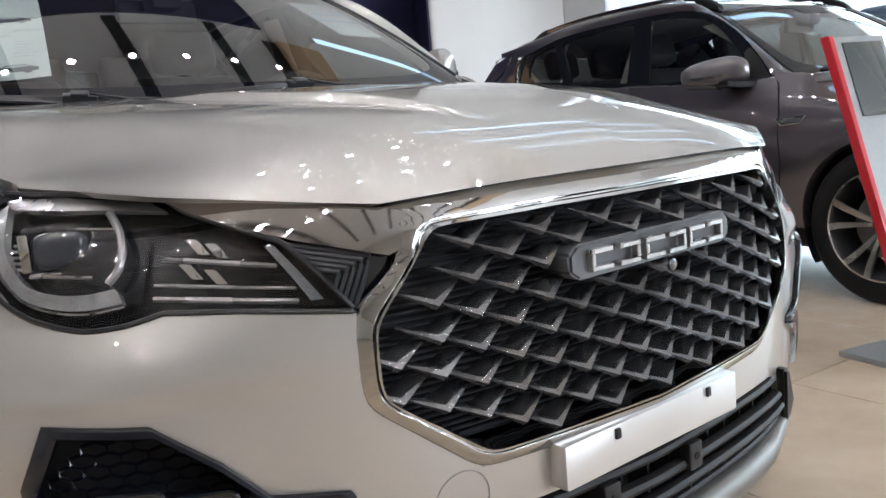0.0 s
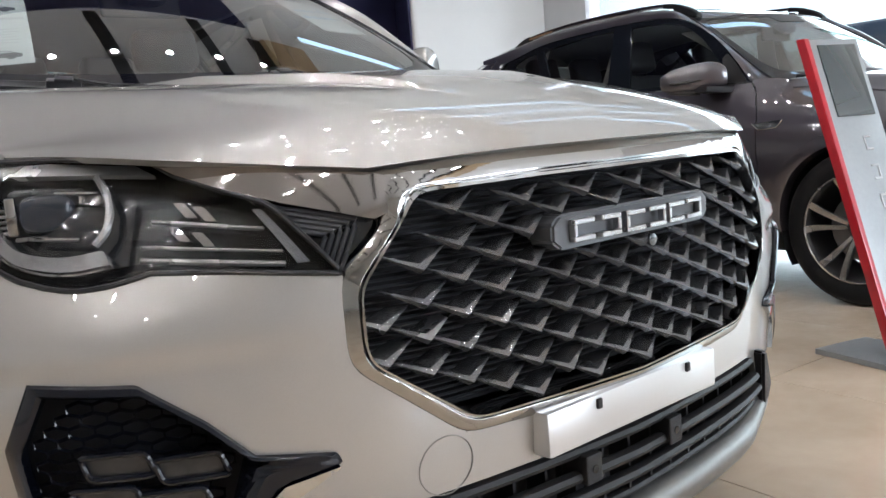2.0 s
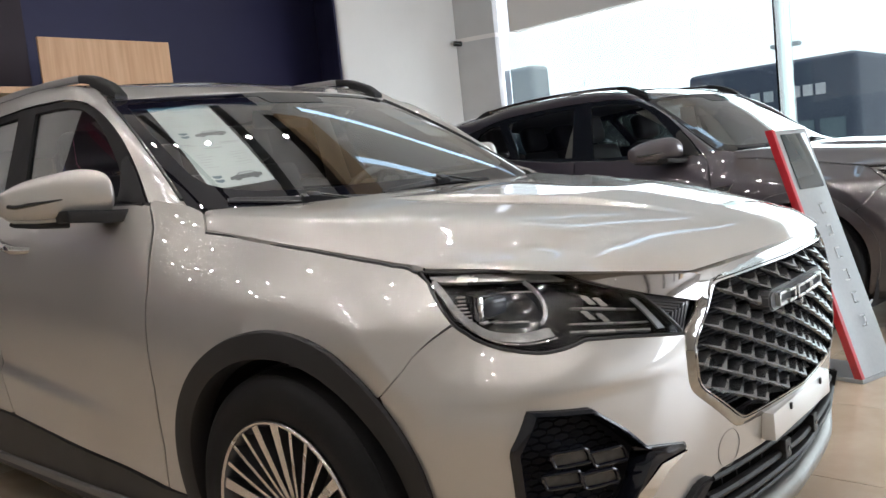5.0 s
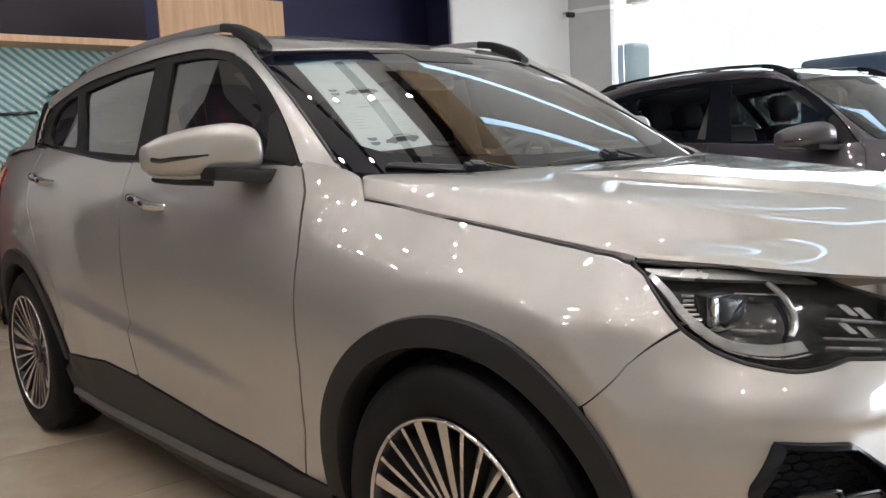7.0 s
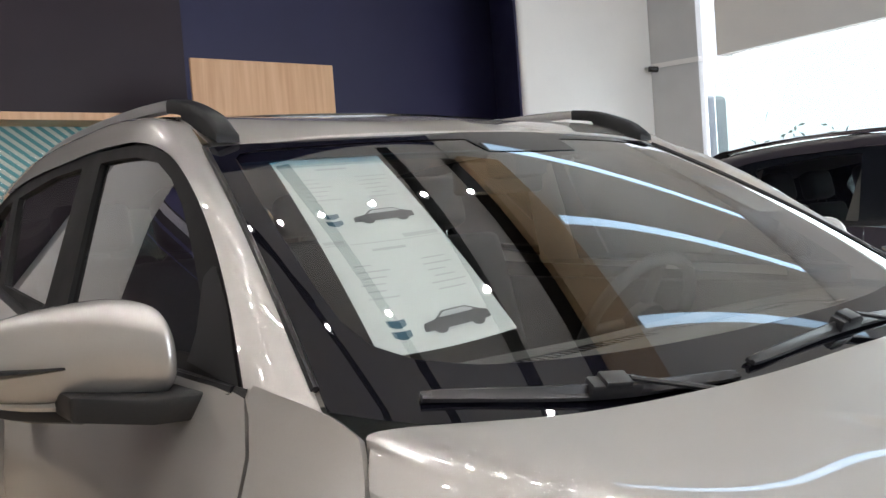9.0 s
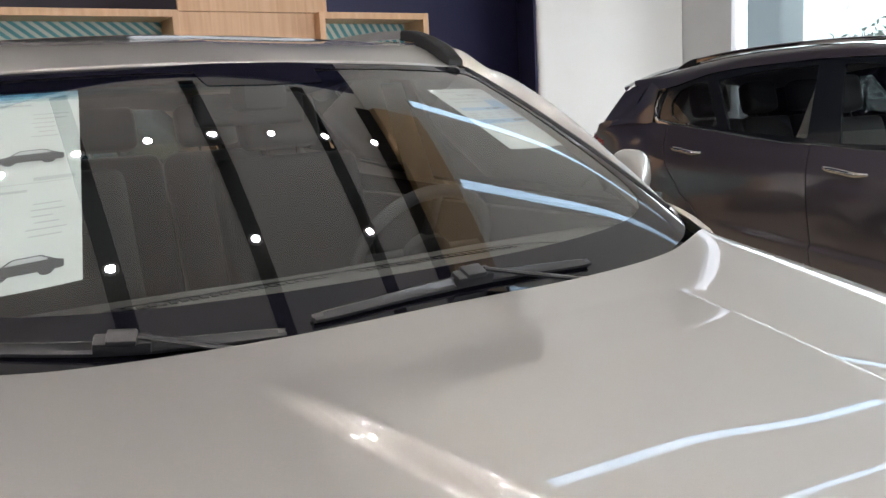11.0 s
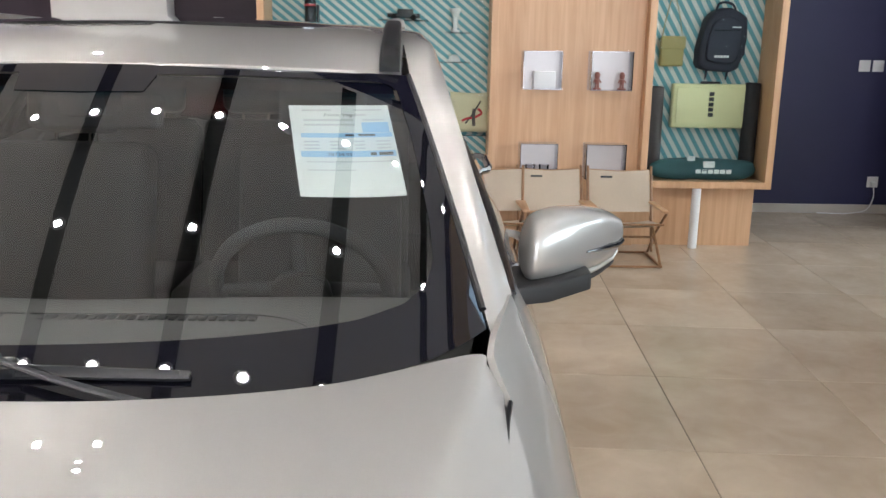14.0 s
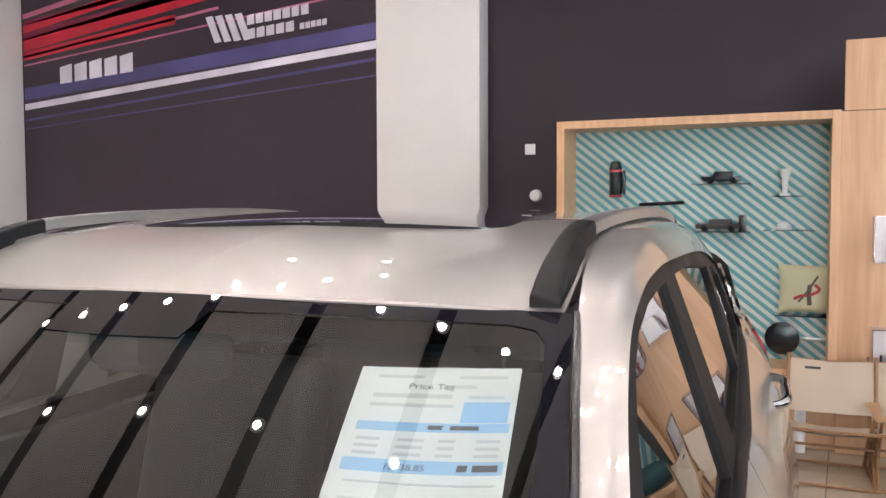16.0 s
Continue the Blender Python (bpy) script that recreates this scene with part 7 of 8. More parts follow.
y0, y1 = acrylic_box(1.36, 1.665, 1.27, 1.565, ("", "a small white carton"))
tagged(part("carton", bm_box((1.45, y0 + 0.03, 1.276), (1.62, y1 - 0.03, 1.41), 0.004), PLASTIC_WHITE, None), "small white carton inside the acrylic box", "carton")
y0, y1 = acrylic_box(1.89, 2.215, 1.27, 1.57, ("", "two little toy figures"))
for x in (1.95, 2.145):
    y = y0 + 0.06
    bm = bm_cyl((x, y, 1.276), (x, y, 1.290), 0.034, 0.032, 18, 0.003)
    for k in (-1, 1):
        bm_cyl((x + 0.010 * k, y, 1.288), (x + 0.008 * k, y, 1.318), 0.009, 0.008, 10, bm=bm)
        bm_cyl((x + 0.018 * k, y, 1.352), (x + 0.031 * k, y - 0.006, 1.328), 0.006, 0.005, 8, bm=bm)
    bm_cyl((x, y, 1.316), (x, y, 1.356), 0.017, 0.021, 14, 0.004, bm=bm)
    bm_cyl((x, y, 1.356), (x, y, 1.392), 0.019, 0.021, 16, 0.008, bm=bm)
    bm_cyl((x, y - 0.004, 1.388), (x, y - 0.004, 1.393), 0.029, 0.028, 18, bm=bm)
    bm_cyl((x, y, 1.392), (x, y, 1.412), 0.020, 0.014, 16, 0.005, bm=bm)
    tagged(part("toy_figure", bm, TOY_RED, None), "small reddish-brown toy figure with a hat inside the acrylic box", "toy", "toy figures")
y0, y1 = acrylic_box(1.36, 1.66, 0.57, 0.85, ("", "a pair of clear cups"))
for x in (1.45, 1.56):
    tagged(part("cup", bm_cyl((x, y0 + 0.07, 0.576), (x, y0 + 0.07, 0.68), 0.035, 0.042, 20), ACRYLIC, None), "clear plastic cup inside the acrylic box", "cup", "cups")
y0, y1 = acrylic_box(1.885, 2.205, 0.57, 0.85, ("", "nothing"))

# goods in the left case
bm = bm_cyl((-0.33, BACK - 0.06, 1.70), (-0.33, BACK - 0.06, 1.93), 0.046, n=24, bevel=0.006)
flask = tagged(part("vacuum_flask", bm, BLACK_SHINE, None), "black vacuum flask with red bands on the striped wall", "flask")
for z in (1.70, 1.885):
    part("red_band", bm_cyl((-0.33, BACK - 0.06, z), (-0.33, BACK - 0.06, z + 0.018), 0.0475, n=24), RED, flask)
part("handle", bm_box((-0.278, BACK - 0.085, 1.72), (-0.258, BACK - 0.035, 1.90), 0.008), BLACK_SHINE, flask)
part("cap_top", bm_cyl((-0.33, BACK - 0.06, 1.93), (-0.33, BACK - 0.06, 1.965), 0.040, 0.034, 24, 0.004), BLACK_SHINE, flask)


def glass_shelf(x0, x1, z):
    s = part("glass_shelf", bm_box((x0, BACK - 0.18, z - 0.008), (x1, BACK, z), 0.002, 1), ACRYLIC, None, smooth=0)
    s.visible_shadow = False
    return tagged(s, "small clear glass shelf on the striped wall", "shelf", "glass shelves")


def model_car(x, z, length, material, label):
    """A little off-road model with wheels."""
    y = BACK - 0.09
    w = length * 0.2
    c = tagged(part("model_car", bm_box((x - length / 2, y - w, z + 0.018), (x + length / 2, y + w, z + 0.05), 0.008), material, None), label, "model car", "model cars")
    part("model_cabin", bm_box((x - length * 0.2, y - w * 0.85, z + 0.048), (x + length * 0.30, y + w * 0.85, z + 0.085), 0.008), material, c)
    for dx in (-0.3, 0.3):
        for dy in (-1, 1):
            part("model_wheel", bm_cyl((x + dx * length, y + dy * w - 0.008, z + 0.020), (x + dx * length, y + dy * w + 0.008, z + 0.020), 0.020, n=16), RUBBER, c)
    return c


glass_shelf(0.22, 0.62, 1.790)
model_car(0.42, 1.790, 0.26, BLACK_SHINE, "small black off-road model car on a glass shelf")
glass_shelf(0.16, 0.62, 1.455)
model_car(0.40, 1.455, 0.30, GREY_CLOTH, "small dark grey model car on a glass shelf")
tagged(part("model_box", bm_box((0.54, BACK - 0.13, 1.455), (0.585, BACK - 0.03, 1.57), 0.003), BLACK_SHINE, None), "slim black stand beside the model car", "stand")
glass_shelf(0.75, 0.95, 1.700)
tro = tagged(part("cup_trophy", bm_cyl((0.835, BACK - 0.09, 1.70), (0.835, BACK - 0.09, 1.72), 0.035, n=20, bevel=0.003), PLASTIC_WHITE, None), "small white trophy on a glass shelf", "trophy")
part("stem", bm_cyl((0.835, BACK - 0.09, 1.72), (0.835, BACK - 0.09, 1.82), 0.016, 0.022, 16), PLASTIC_WHITE, tro)
part("bowl", bm_cyl((0.835, BACK - 0.09, 1.82), (0.835, BACK - 0.09, 1.885), 0.025, 0.046, 20, 0.004), PLASTIC_WHITE, tro)
glass_shelf(0.70, 1.02, 1.470)
bm = bmesh.new()
bmesh.ops.create_uvsphere(bm, u_segments=20, v_segments=10, radius=0.048)
for v in bm.verts:
    v.co.z = max(v.co.z, -0.01)
bmesh.ops.translate(bm, vec=(0.83, BACK - 0.09, 1.48), verts=bm.verts[:])
tagged(part("dome_lamp", bm, PLASTIC_WHITE, None), "small white dome lamp on a glass shelf", "lamp")

# cushion with a printed motif, resting at the case's bottom right
n_ = 20
cv = []
for side in (1, -1):
    for i in range(n_):
        for j in range(n_):
            u, w = i / (n_ - 1) * 2 - 1, j / (n_ - 1) * 2 - 1
            pinch = 1 - 0.07 * (1 - u * u) * (abs(w) ** 3) - 0
            pinch2 = 1 - 0.07 * (1 - w * w) * (abs(u) ** 3)
            t = (1 - u**4) * (1 - w**4)
            cv.append((0.985 + 0.185 * u * pinch2, BACK - 0.085 - side * 0.06 * t**0.6, 1.065 + 0.17 * w * pinch))
cf = grid_faces(n_, n_) + [q[::-1] for q in grid_faces(n_, n_, n_ * n_)]
cushion = tagged(obj("cushion", cv, cf, LINEN, None, "", 60), "square cream cushion with a red and dark printed motif", "cushion")
for pts, m_, r in (([(0.90, 1.0), (0.94, 1.02), (1.0, 1.03), (1.06, 1.07), (1.03, 1.10)], RED, 0.010), ([(0.93, 0.98), (0.99, 1.06), (1.05, 1.16)], GREY_CLOTH, 0.007), ([(1.0, 0.96), (0.995, 1.04), (1.0, 1.10)], GREY_CLOTH, 0.014)):
    q = spline([(x, BACK - 0.148, z) for x, z in pts], 16)
    obj("printed_motif", *tube(q, r, 8, False, 0.2, (0, 1, 0)), m_, cushion)
glass_shelf(0.78, 1.11, 0.888)
pan = tagged(part("frying_pan", bm_cyl((0.83, BACK - 0.03, 0.715), (0.83, BACK - 0.065, 0.715), 0.10, 0.115, 32, 0.004), BLACK_SHINE, None), "black frying pan hung on the striped wall", "pan")
part("handle", bm_box((0.94, BACK - 0.065, 0.703), (1.12, BACK - 0.045, 0.727), 0.007), STEEL, pan)
# cap, folding stick, long bag
bm = bmesh.new()
bmesh.ops.create_uvsphere(bm, u_segments=24, v_segments=12, radius=0.1)
for v in bm.verts:
    v.co.z = max(v.co.z, -0.02) * 0.95
    v.co.y *= 0.75
bmesh.ops.translate(bm, vec=(-0.365, BACK - 0.085, 1.355), verts=bm.verts[:])
cap = tagged(part("peaked_cap", bm, BLACK_CLOTH, None), "black peaked cap on the striped wall", "cap")
part("peak", bm_box((-0.46, BACK - 0.20, 1.325), (-0.27, BACK - 0.10, 1.338), 0.006), BLACK_CLOTH, cap)
st = tagged(part("camera_stick", bm_cyl((-0.16, BACK - 0.04, 1.645), (0.16, BACK - 0.04, 1.66), 0.014, n=12), BLACK_SHINE, None), "folded black camera stick on the striped wall", "stick")
part("strap_loop", bm_cyl((-0.15, BACK - 0.04, 1.58), (-0.14, BACK - 0.04, 1.645), 0.006, n=8), BLACK_SHINE, st)
tagged(part("small_tripod", bm_cyl((-0.05, BACK - 0.05, 1.30), (0.06, BACK - 0.05, 1.31), 0.022, 0.016, 14), BLACK_SHINE, None), "small black tripod head on the striped wall", "tripod")
bag = tagged(part("chair_bag", bm_cyl((-0.565, BACK - 0.09, 0.56), (-0.585, BACK - 0.09, 1.25), 0.085, 0.062, 24, 0.02), BLACK_CLOTH, None), "tall black carry bag with white marks leaning in the case", "bag")
for k in range(5):
    part("white_mark", bm_box((-0.60, BACK - 0.178, 0.82 + 0.06 * k), (-0.545, BACK - 0.160, 0.86 + 0.06 * k), 0.004), PLASTIC_WHITE, bag)

# goods in the right case
PACK = [(0.25, 0.02), (0.06, 0.06), (0.0, 0.14), (0.0, 0.35), (0.07, 0.62), (0.13, 0.82), (0.25, 0.93), (0.45, 1.0), (0.62, 1.0), (0.82, 0.93), (0.97, 0.85), (1.0, 0.55), (0.95, 0.28), (0.86, 0.06), (0.70, 0.0)]


def pack_shell(inset, y0, y1, bevel):
    """A rounded backpack panel: its outline drawn in by inset, from y0 at the front to y1."""
    b = bmesh.new()
    ring = [(2.80 + 0.385 * (0.5 + (u - 0.5) * inset), 1.42 + 0.505 * (0.5 + (w - 0.5) * inset)) for u, w in PACK]
    a = [b.verts.new((x, y0, z)) for x, z in ring]
    c = [b.verts.new((x, y1, z)) for x, z in ring]
    front = b.faces.new(a)
    b.faces.new(c[::-1])
    for i in range(len(ring)):
        j = (i + 1) % len(ring)
        b.faces.new((a[j], a[i], c[i], c[j]))
    bmesh.ops.bevel(b, geom=list(front.edges), offset=bevel, segments=4, affect="EDGES", profile=0.6)
    return b


pk = tagged(part("backpack", pack_shell(1.0, BACK - 0.16, BACK - 0.015, 0.05), NAVY_CLOTH, None, smooth=60), "dark navy backpack hung on the striped wall", "backpack")
part("front_panel", pack_shell(0.74, BACK - 0.185, BACK - 0.15, 0.02), NAVY_CLOTH, pk, smooth=60)
obj("top_handle", *tube(spline([(2.93, BACK - 0.09, 1.90), (2.95, BACK - 0.09, 1.955), (3.00, BACK - 0.09, 1.968), (3.06, BACK - 0.09, 1.95), (3.09, BACK - 0.09, 1.90)], 20), 0.010, 8), NAVY_CLOTH, pk)
part("zip", bm_box((2.90, BACK - 0.189, 1.745), (3.10, BACK - 0.183, 1.751)), BLACK_SHINE, pk, smooth=0)
part("logo_bar", bm_box((3.04, BACK - 0.190, 1.768), (3.11, BACK - 0.183, 1.778)), PLASTIC_WHITE, pk, smooth=0)
for k in range(5):
    part("logo_bar", bm_box((2.915 + 0.024 * k, BACK - 0.190, 1.535), (2.933 + 0.024 * k, BACK - 0.184, 1.553)), PLASTIC_WHITE, pk, smooth=0)
for x in (2.88, 3.05):
    obj("strap", *tube(spline([(x, BACK - 0.12, 1.45), (x + 0.005, BACK - 0.10, 1.40), (x, BACK - 0.09, 1.36)], 10), 0.010, 6, False, 0.4), NAVY_CLOTH, pk)
po = tagged(part("shoulder_pouch", bm_box((2.51, BACK - 0.08, 1.46), (2.70, BACK - 0.01, 1.69), 0.02, 3), KHAKI, None), "khaki shoulder pouch on a long strap", "pouch")
part("flap", bm_box((2.505, BACK - 0.095, 1.60), (2.705, BACK - 0.075, 1.70), 0.008), KHAKI, po)
obj("strap", *tube(spline([(2.52, BACK - 0.04, 1.68), (2.55, BACK - 0.03, 1.85), (2.60, BACK - 0.02, 2.02), (2.66, BACK - 0.03, 1.85), (2.69, BACK - 0.04, 1.68)], 24), 0.008, 6, False, 0.4), KHAKI, po)
ca = tagged(part("flat_case", bm_box((2.63, BACK - 0.10, 0.965), (3.24, BACK - 0.03, 1.325), 0.02, 3), PALE_YELLOW, None), "pale yellow flat folding case with dark marks", "case")
part("raised_lid", bm_box((2.66, BACK - 0.113, 0.995), (3.21, BACK - 0.098, 1.295), 0.008), PALE_YELLOW, ca)
for k in range(5):
    part("dark_mark", bm_box((2.925, BACK - 0.1165, 1.06 + 0.042 * k), (2.965, BACK - 0.1120, 1.092 + 0.042 * k)), INK, ca, smooth=0)
part("handle", bm_box((2.86, BACK - 0.08, 1.325), (3.02, BACK - 0.05, 1.345), 0.006), BLACK_SHINE, ca)
tagged(part("rolled_mat", bm_cyl((2.475, BACK - 0.09, 0.58), (2.475, BACK - 0.09, 1.30), 0.085, 0.080, 24, 0.015), GREY_CLOTH, None), "grey rolled mat bag standing in the case", "rolled mat", "rolled mats")
tagged(part("rolled_mat", bm_cyl((3.285, BACK - 0.09, 0.58), (3.285, BACK - 0.09, 1.34), 0.065, 0.062, 24, 0.015), BLACK_CLOTH, None), "black rolled bag standing in the case", "rolled mat", "rolled mats")
dv = []
for i in range(40):
    t = i / 39
    x = 2.44 + 0.88 * t
    r = 0.095 * (max(0.0, 1 - abs(2 * t - 1) ** 5)) ** 0.5 + 0.004
    for j in range(20):
        a = 2 * math.pi * j / 20
        wob = 1 + 0.05 * math.sin(9 * t + 3 * a) + 0.03 * math.sin(23 * t - a)
        dv.append((x, Y0 + 0.135 + r * wob * math.cos(a) * 0.9, 0.558 + max(0.0, 0.085 + r * wob * 0.9 * math.sin(a))))
df = grid_faces(40, 20) + [(i * 20 + 19, (i + 1) * 20 + 19, (i + 1) * 20, i * 20) for i in range(39)]
duf = tagged(obj("tent_bag", dv, df, TEAL_CLOTH, None, "", 60), "long dark teal tent bag with white lettering bars", "bag")
for k in range(6):
    part("lettering_bar", bm_box((2.80 + 0.05 * k, Y0 + 0.040, 0.618), (2.84 + 0.05 * k, Y0 + 0.052, 0.650)), PLASTIC_WHITE, duf, smooth=0)
part("label_patch", bm_box((2.86, Y0 + 0.042, 0.665), (2.95, Y0 + 0.058, 0.715)), PLASTIC_WHITE, duf, smooth=0)
part("white_tag", bm_box((2.74, Y0 + 0.085, 0.712), (2.80, Y0 + 0.11, 0.75)), PLASTIC_WHITE, duf, smooth=0)


# folding canvas chairs
def folding_chair():
    c = root("folding_chair", "low folding chair with beige canvas and brown wooden frame", "chair", None, "folding chairs before the display unit")
    W = 0.235
    rows = []
    for t in np.linspace(0, 1, 10):
        rows.append([(x * W, 0.10 + 0.10 * t - 0.018 * (1 - x * x), 0.36 + 0.30 * t + 0.012 * abs(x) * (t > 0.9)) for x in np.linspace(-1, 1, 12)])
    g = np.array(rows).transpose(1, 0, 2)
    v, f = g.reshape(-1, 3), grid_faces(12, 10)
    v2 = np.vstack([v, v + (0, 0.006, 0)])
    back = obj("back_canvas", v2, f + [tuple(i + len(v) for i in q[::-1]) for q in f], CANVAS, c, "", 60)
    part("print_mark", bm_box((-0.15, 0.166, 0.612), (-0.06, 0.172, 0.626)), INK, back, smooth=0)
    rows = []
    for t in np.linspace(0, 1, 10):
        rows.append([(x * W, -0.27 + 0.40 * t, 0.335 - 0.05 * t - 0.02 * (1 - x * x)) for x in np.linspace(-1, 1, 12)])
    g = np.array(rows).transpose(1, 0, 2)
    v = g.reshape(-1, 3)
    obj("seat_canvas", np.vstack([v, v - (0, 0, 0.008)]), f + [tuple(i + len(v) for i in q[::-1]) for q in f], CANVAS, c, "", 60)
    for sx in (-1, 1):
        x = sx * (W + 0.012)
        obj("back_post", *tube([(x, 0.02, 0.06), (x, 0.10, 0.33), (x, 0.21, 0.70)], 0.011, 8), WOOD_DARK, c)
        obj("front_leg", *tube([(x + 0.016 * sx, 0.20, 0.015), (x + 0.016 * sx, 0.0, 0.22), (x + 0.016 * sx, -0.27, 0.42)], 0.011, 8), WOOD_DARK, c)
        obj("rear_leg", *tube([(x, -0.26, 0.015), (x, -0.05, 0.19), (x, 0.12, 0.31)], 0.011, 8), WOOD_DARK, c)
        obj("runner", *tube([(x, -0.27, 0.012), (x, 0.21, 0.012)], 0.011, 8), WOOD_DARK, c)
        part("armrest", bm_box((x - 0.022, -0.30, 0.42), (x + 0.022, 0.13, 0.440), 0.006), WOOD, c)
    for y, z in ((-0.27, 0.012), (0.21, 0.012), (-0.05, 0.19), (-0.27, 0.33)):
        obj("cross_bar", *tube([(-W - 0.012, y, z), (W + 0.012, y, z)], 0.009, 8), WOOD_DARK, c)
    obj("top_cord", *tube(spline([(-W, 0.205, 0.672), (0, 0.190, 0.662), (W, 0.205, 0.672)], 12), 0.006, 6), WOOD_DARK, c)
    return c


ch = folding_chair()
ch.matrix_basis = Matrix.Translation((2.125, 6.46, 0))
copy_thing(ch, Matrix.Translation((1.585, 6.46, 0)) @ pose(0, 0, 0, 0, 0, 2))
copy_thing(ch, Matrix.Translation((1.115, 6.44, 0)) @ pose(0, 0, 0, 0, 0, -2))

# suitcase and folded trolley before the left case
sc = root("suitcase", "upright black ribbed suitcase standing on the tiles", "suitcase", Matrix.Translation((-0.58, 6.72, 0)) @ pose(0, 0, 0, 0, 0, 8))
part("shell", bm_box((-0.165, -0.12, 0.05), (0.165, 0.12, 0.54), 0.035, 4), BLACK_SHINE, sc)
for k in range(7):
    part("rib", bm_box((-0.13 + 0.04 * k, -0.127, 0.09), (-0.115 + 0.04 * k, -0.115, 0.50), 0.004), BLACK_SHINE, sc)
for x in (-0.12, 0.12):
    for y in (-0.08, 0.08):
        part("castor", bm_cyl((x - 0.014, y, 0.027), (x + 0.014, y, 0.027), 0.027, n=16, bevel=0.004), RUBBER, sc)
    part("pull_tube", bm_cyl((x * 0.5, 0.09, 0.53), (x * 0.5, 0.09, 0.86), 0.008, n=10), BLACK_SHINE, sc)
part("pull_handle", bm_box((-0.085, 0.075, 0.85), (0.085, 0.105, 0.88), 0.01), BLACK_SHINE, sc)
tly = root("folded_trolley", "folded black trolley frame beside the suitcase", "trolley", Matrix.Translation((-0.30, 6.72, 0)))
for x in (-0.05, 0.07):
    obj("frame_tube", *tube([(x, 0.05, 0.05), (x, 0.09, 0.45), (x - 0.1, 0.12, 0.88)], 0.011, 8), BLACK_SHINE, tly)
    part("trolley_wheel", bm_cyl((x - 0.015, 0.05, 0.06), (x + 0.015, 0.05, 0.06), 0.06, n=20, bevel=0.006), RUBBER, tly)
part("grip", bm_box((-0.17, 0.105, 0.87), (0.10, 0.135, 0.90), 0.012), BLACK_SHINE, tly)
part("cloth_roll", bm_box((-0.06, 0.0, 0.12), (0.08, 0.12, 0.42), 0.04, 3), GREY_CLOTH, tly)


# potted palm before the white pillar
palm = root("potted_palm", "leafy green palm in a dark pot before the white pillar", "plant", Matrix.Translation((-2.15, 7.75, 0)))
part("pot", bm_cyl((0, 0, 0), (0, 0, 0.38), 0.15, 0.20, 28, 0.012), BLACK_SHINE, palm, "dark glossy plant pot")
part("soil", bm_cyl((0, 0, 0.37), (0, 0, 0.388), 0.185, n=24), mat("dark_soil", (0.03, 0.022, 0.015), 0.9, stain=0.3, stain_scale=30), palm)
LEAF = mat("palm_leaf", (0.05, 0.10, 0.035), 0.45, stain=0.3, stain_scale=6)
rnd = random.Random(5)
for k in range(16):
    a_, reach, rise = 2.4 * k, rnd.uniform(0.28, 0.58), rnd.uniform(0.55, 1.05)
    d_ = np.array((math.cos(a_), math.sin(a_), 0))
    stem = spline([(0, 0, 0.36), tuple(d_ * reach * 0.25 + (0, 0, 0.38 + rise * 0.6)), tuple(d_ * reach * 0.65 + (0, 0, 0.38 + rise)), tuple(d_ * reach + (0, 0, 0.30 + rise * 0.86))], 26)
    fr = obj("frond", *tube(stem, np.linspace(0.007, 0.002, 26), 5), LEAF, palm)
    lv, lf = [], []
    for i in range(7, 26):
        t_ = stem[min(i + 1, 25)] - stem[i - 1]
        t_ = t_ / np.linalg.norm(t_)
        for sd in (1, -1):
            out_ = np.cross(t_, (0, 0, 1)) * sd
            out_ = out_ / max(np.linalg.norm(out_), 1e-6) + t_ * 0.8 + np.array((0, 0, -0.25))
            out_ = out_ / np.linalg.norm(out_) * (0.20 - 0.004 * (i - 7)) * rnd.uniform(0.85, 1.1)
            sidew = np.cross(out_, (0, 0, 1.0))
            sidew = sidew / max(np.linalg.norm(sidew), 1e-6) * 0.010
            b0 = len(lv)
            lv += [stem[i], stem[i] + out_ * 0.45 + sidew, stem[i] + out_ + (0, 0, -0.02), stem[i] + out_ * 0.45 - sidew]
            lf.append((b0, b0 + 1, b0 + 2, b0 + 3))
    obj("leaflets", lv, lf, LEAF, fr, smooth=0)

# leaning information stand
st = root("info_stand", "leaning grey information stand with red side and dark screen", "information stand", Matrix.Translation((1.89, 0.525, 0)) @ pose(0, 0, 0, 0, 0, -14))
lean = Matrix(((1, 0, 0, 0), (0, 1, 0.325, 0), (0, 0, 1, 0), (0, 0, 0, 1)))
part("panel", bm_box((0.022, 0.0, 0.02), (0.27, 0.032, 1.165), 0.004, 2, m=lean), STAND_GREY, st)
part("red_side", bm_box((0.0, -0.004, 0.02), (0.022, 0.036, 1.170), 0.003, 2, m=lean), RED, st, "glossy red side strip")
part("screen", bm_box((0.055, -0.0055, 0.88), (0.245, 0.004, 1.145), 0.002, 1, m=lean), SCREEN, st)
part("foot_plate", bm_box((0.0, 0.0, 0.0), (0.27, 0.36, 0.022), 0.004), STAND_GREY, st)
for k in range(6):
    z = 0.80 - 0.105 * k
    for lo, hi in (((0.15, -0.003, z), (0.186, 0.001, z + 0.007)), ((0.15, -0.003, z - 0.045), (0.186, 0.001, z - 0.038)), ((0.15 + (0.029 if k % 2 else 0), -0.003, z - 0.038), (0.157 + (0.029 if k % 2 else 0), 0.001, z))):
        part("lettering_bar", bm_box(lo, hi, 0.001, 1, m=lean), LETTER, st, smooth=0)

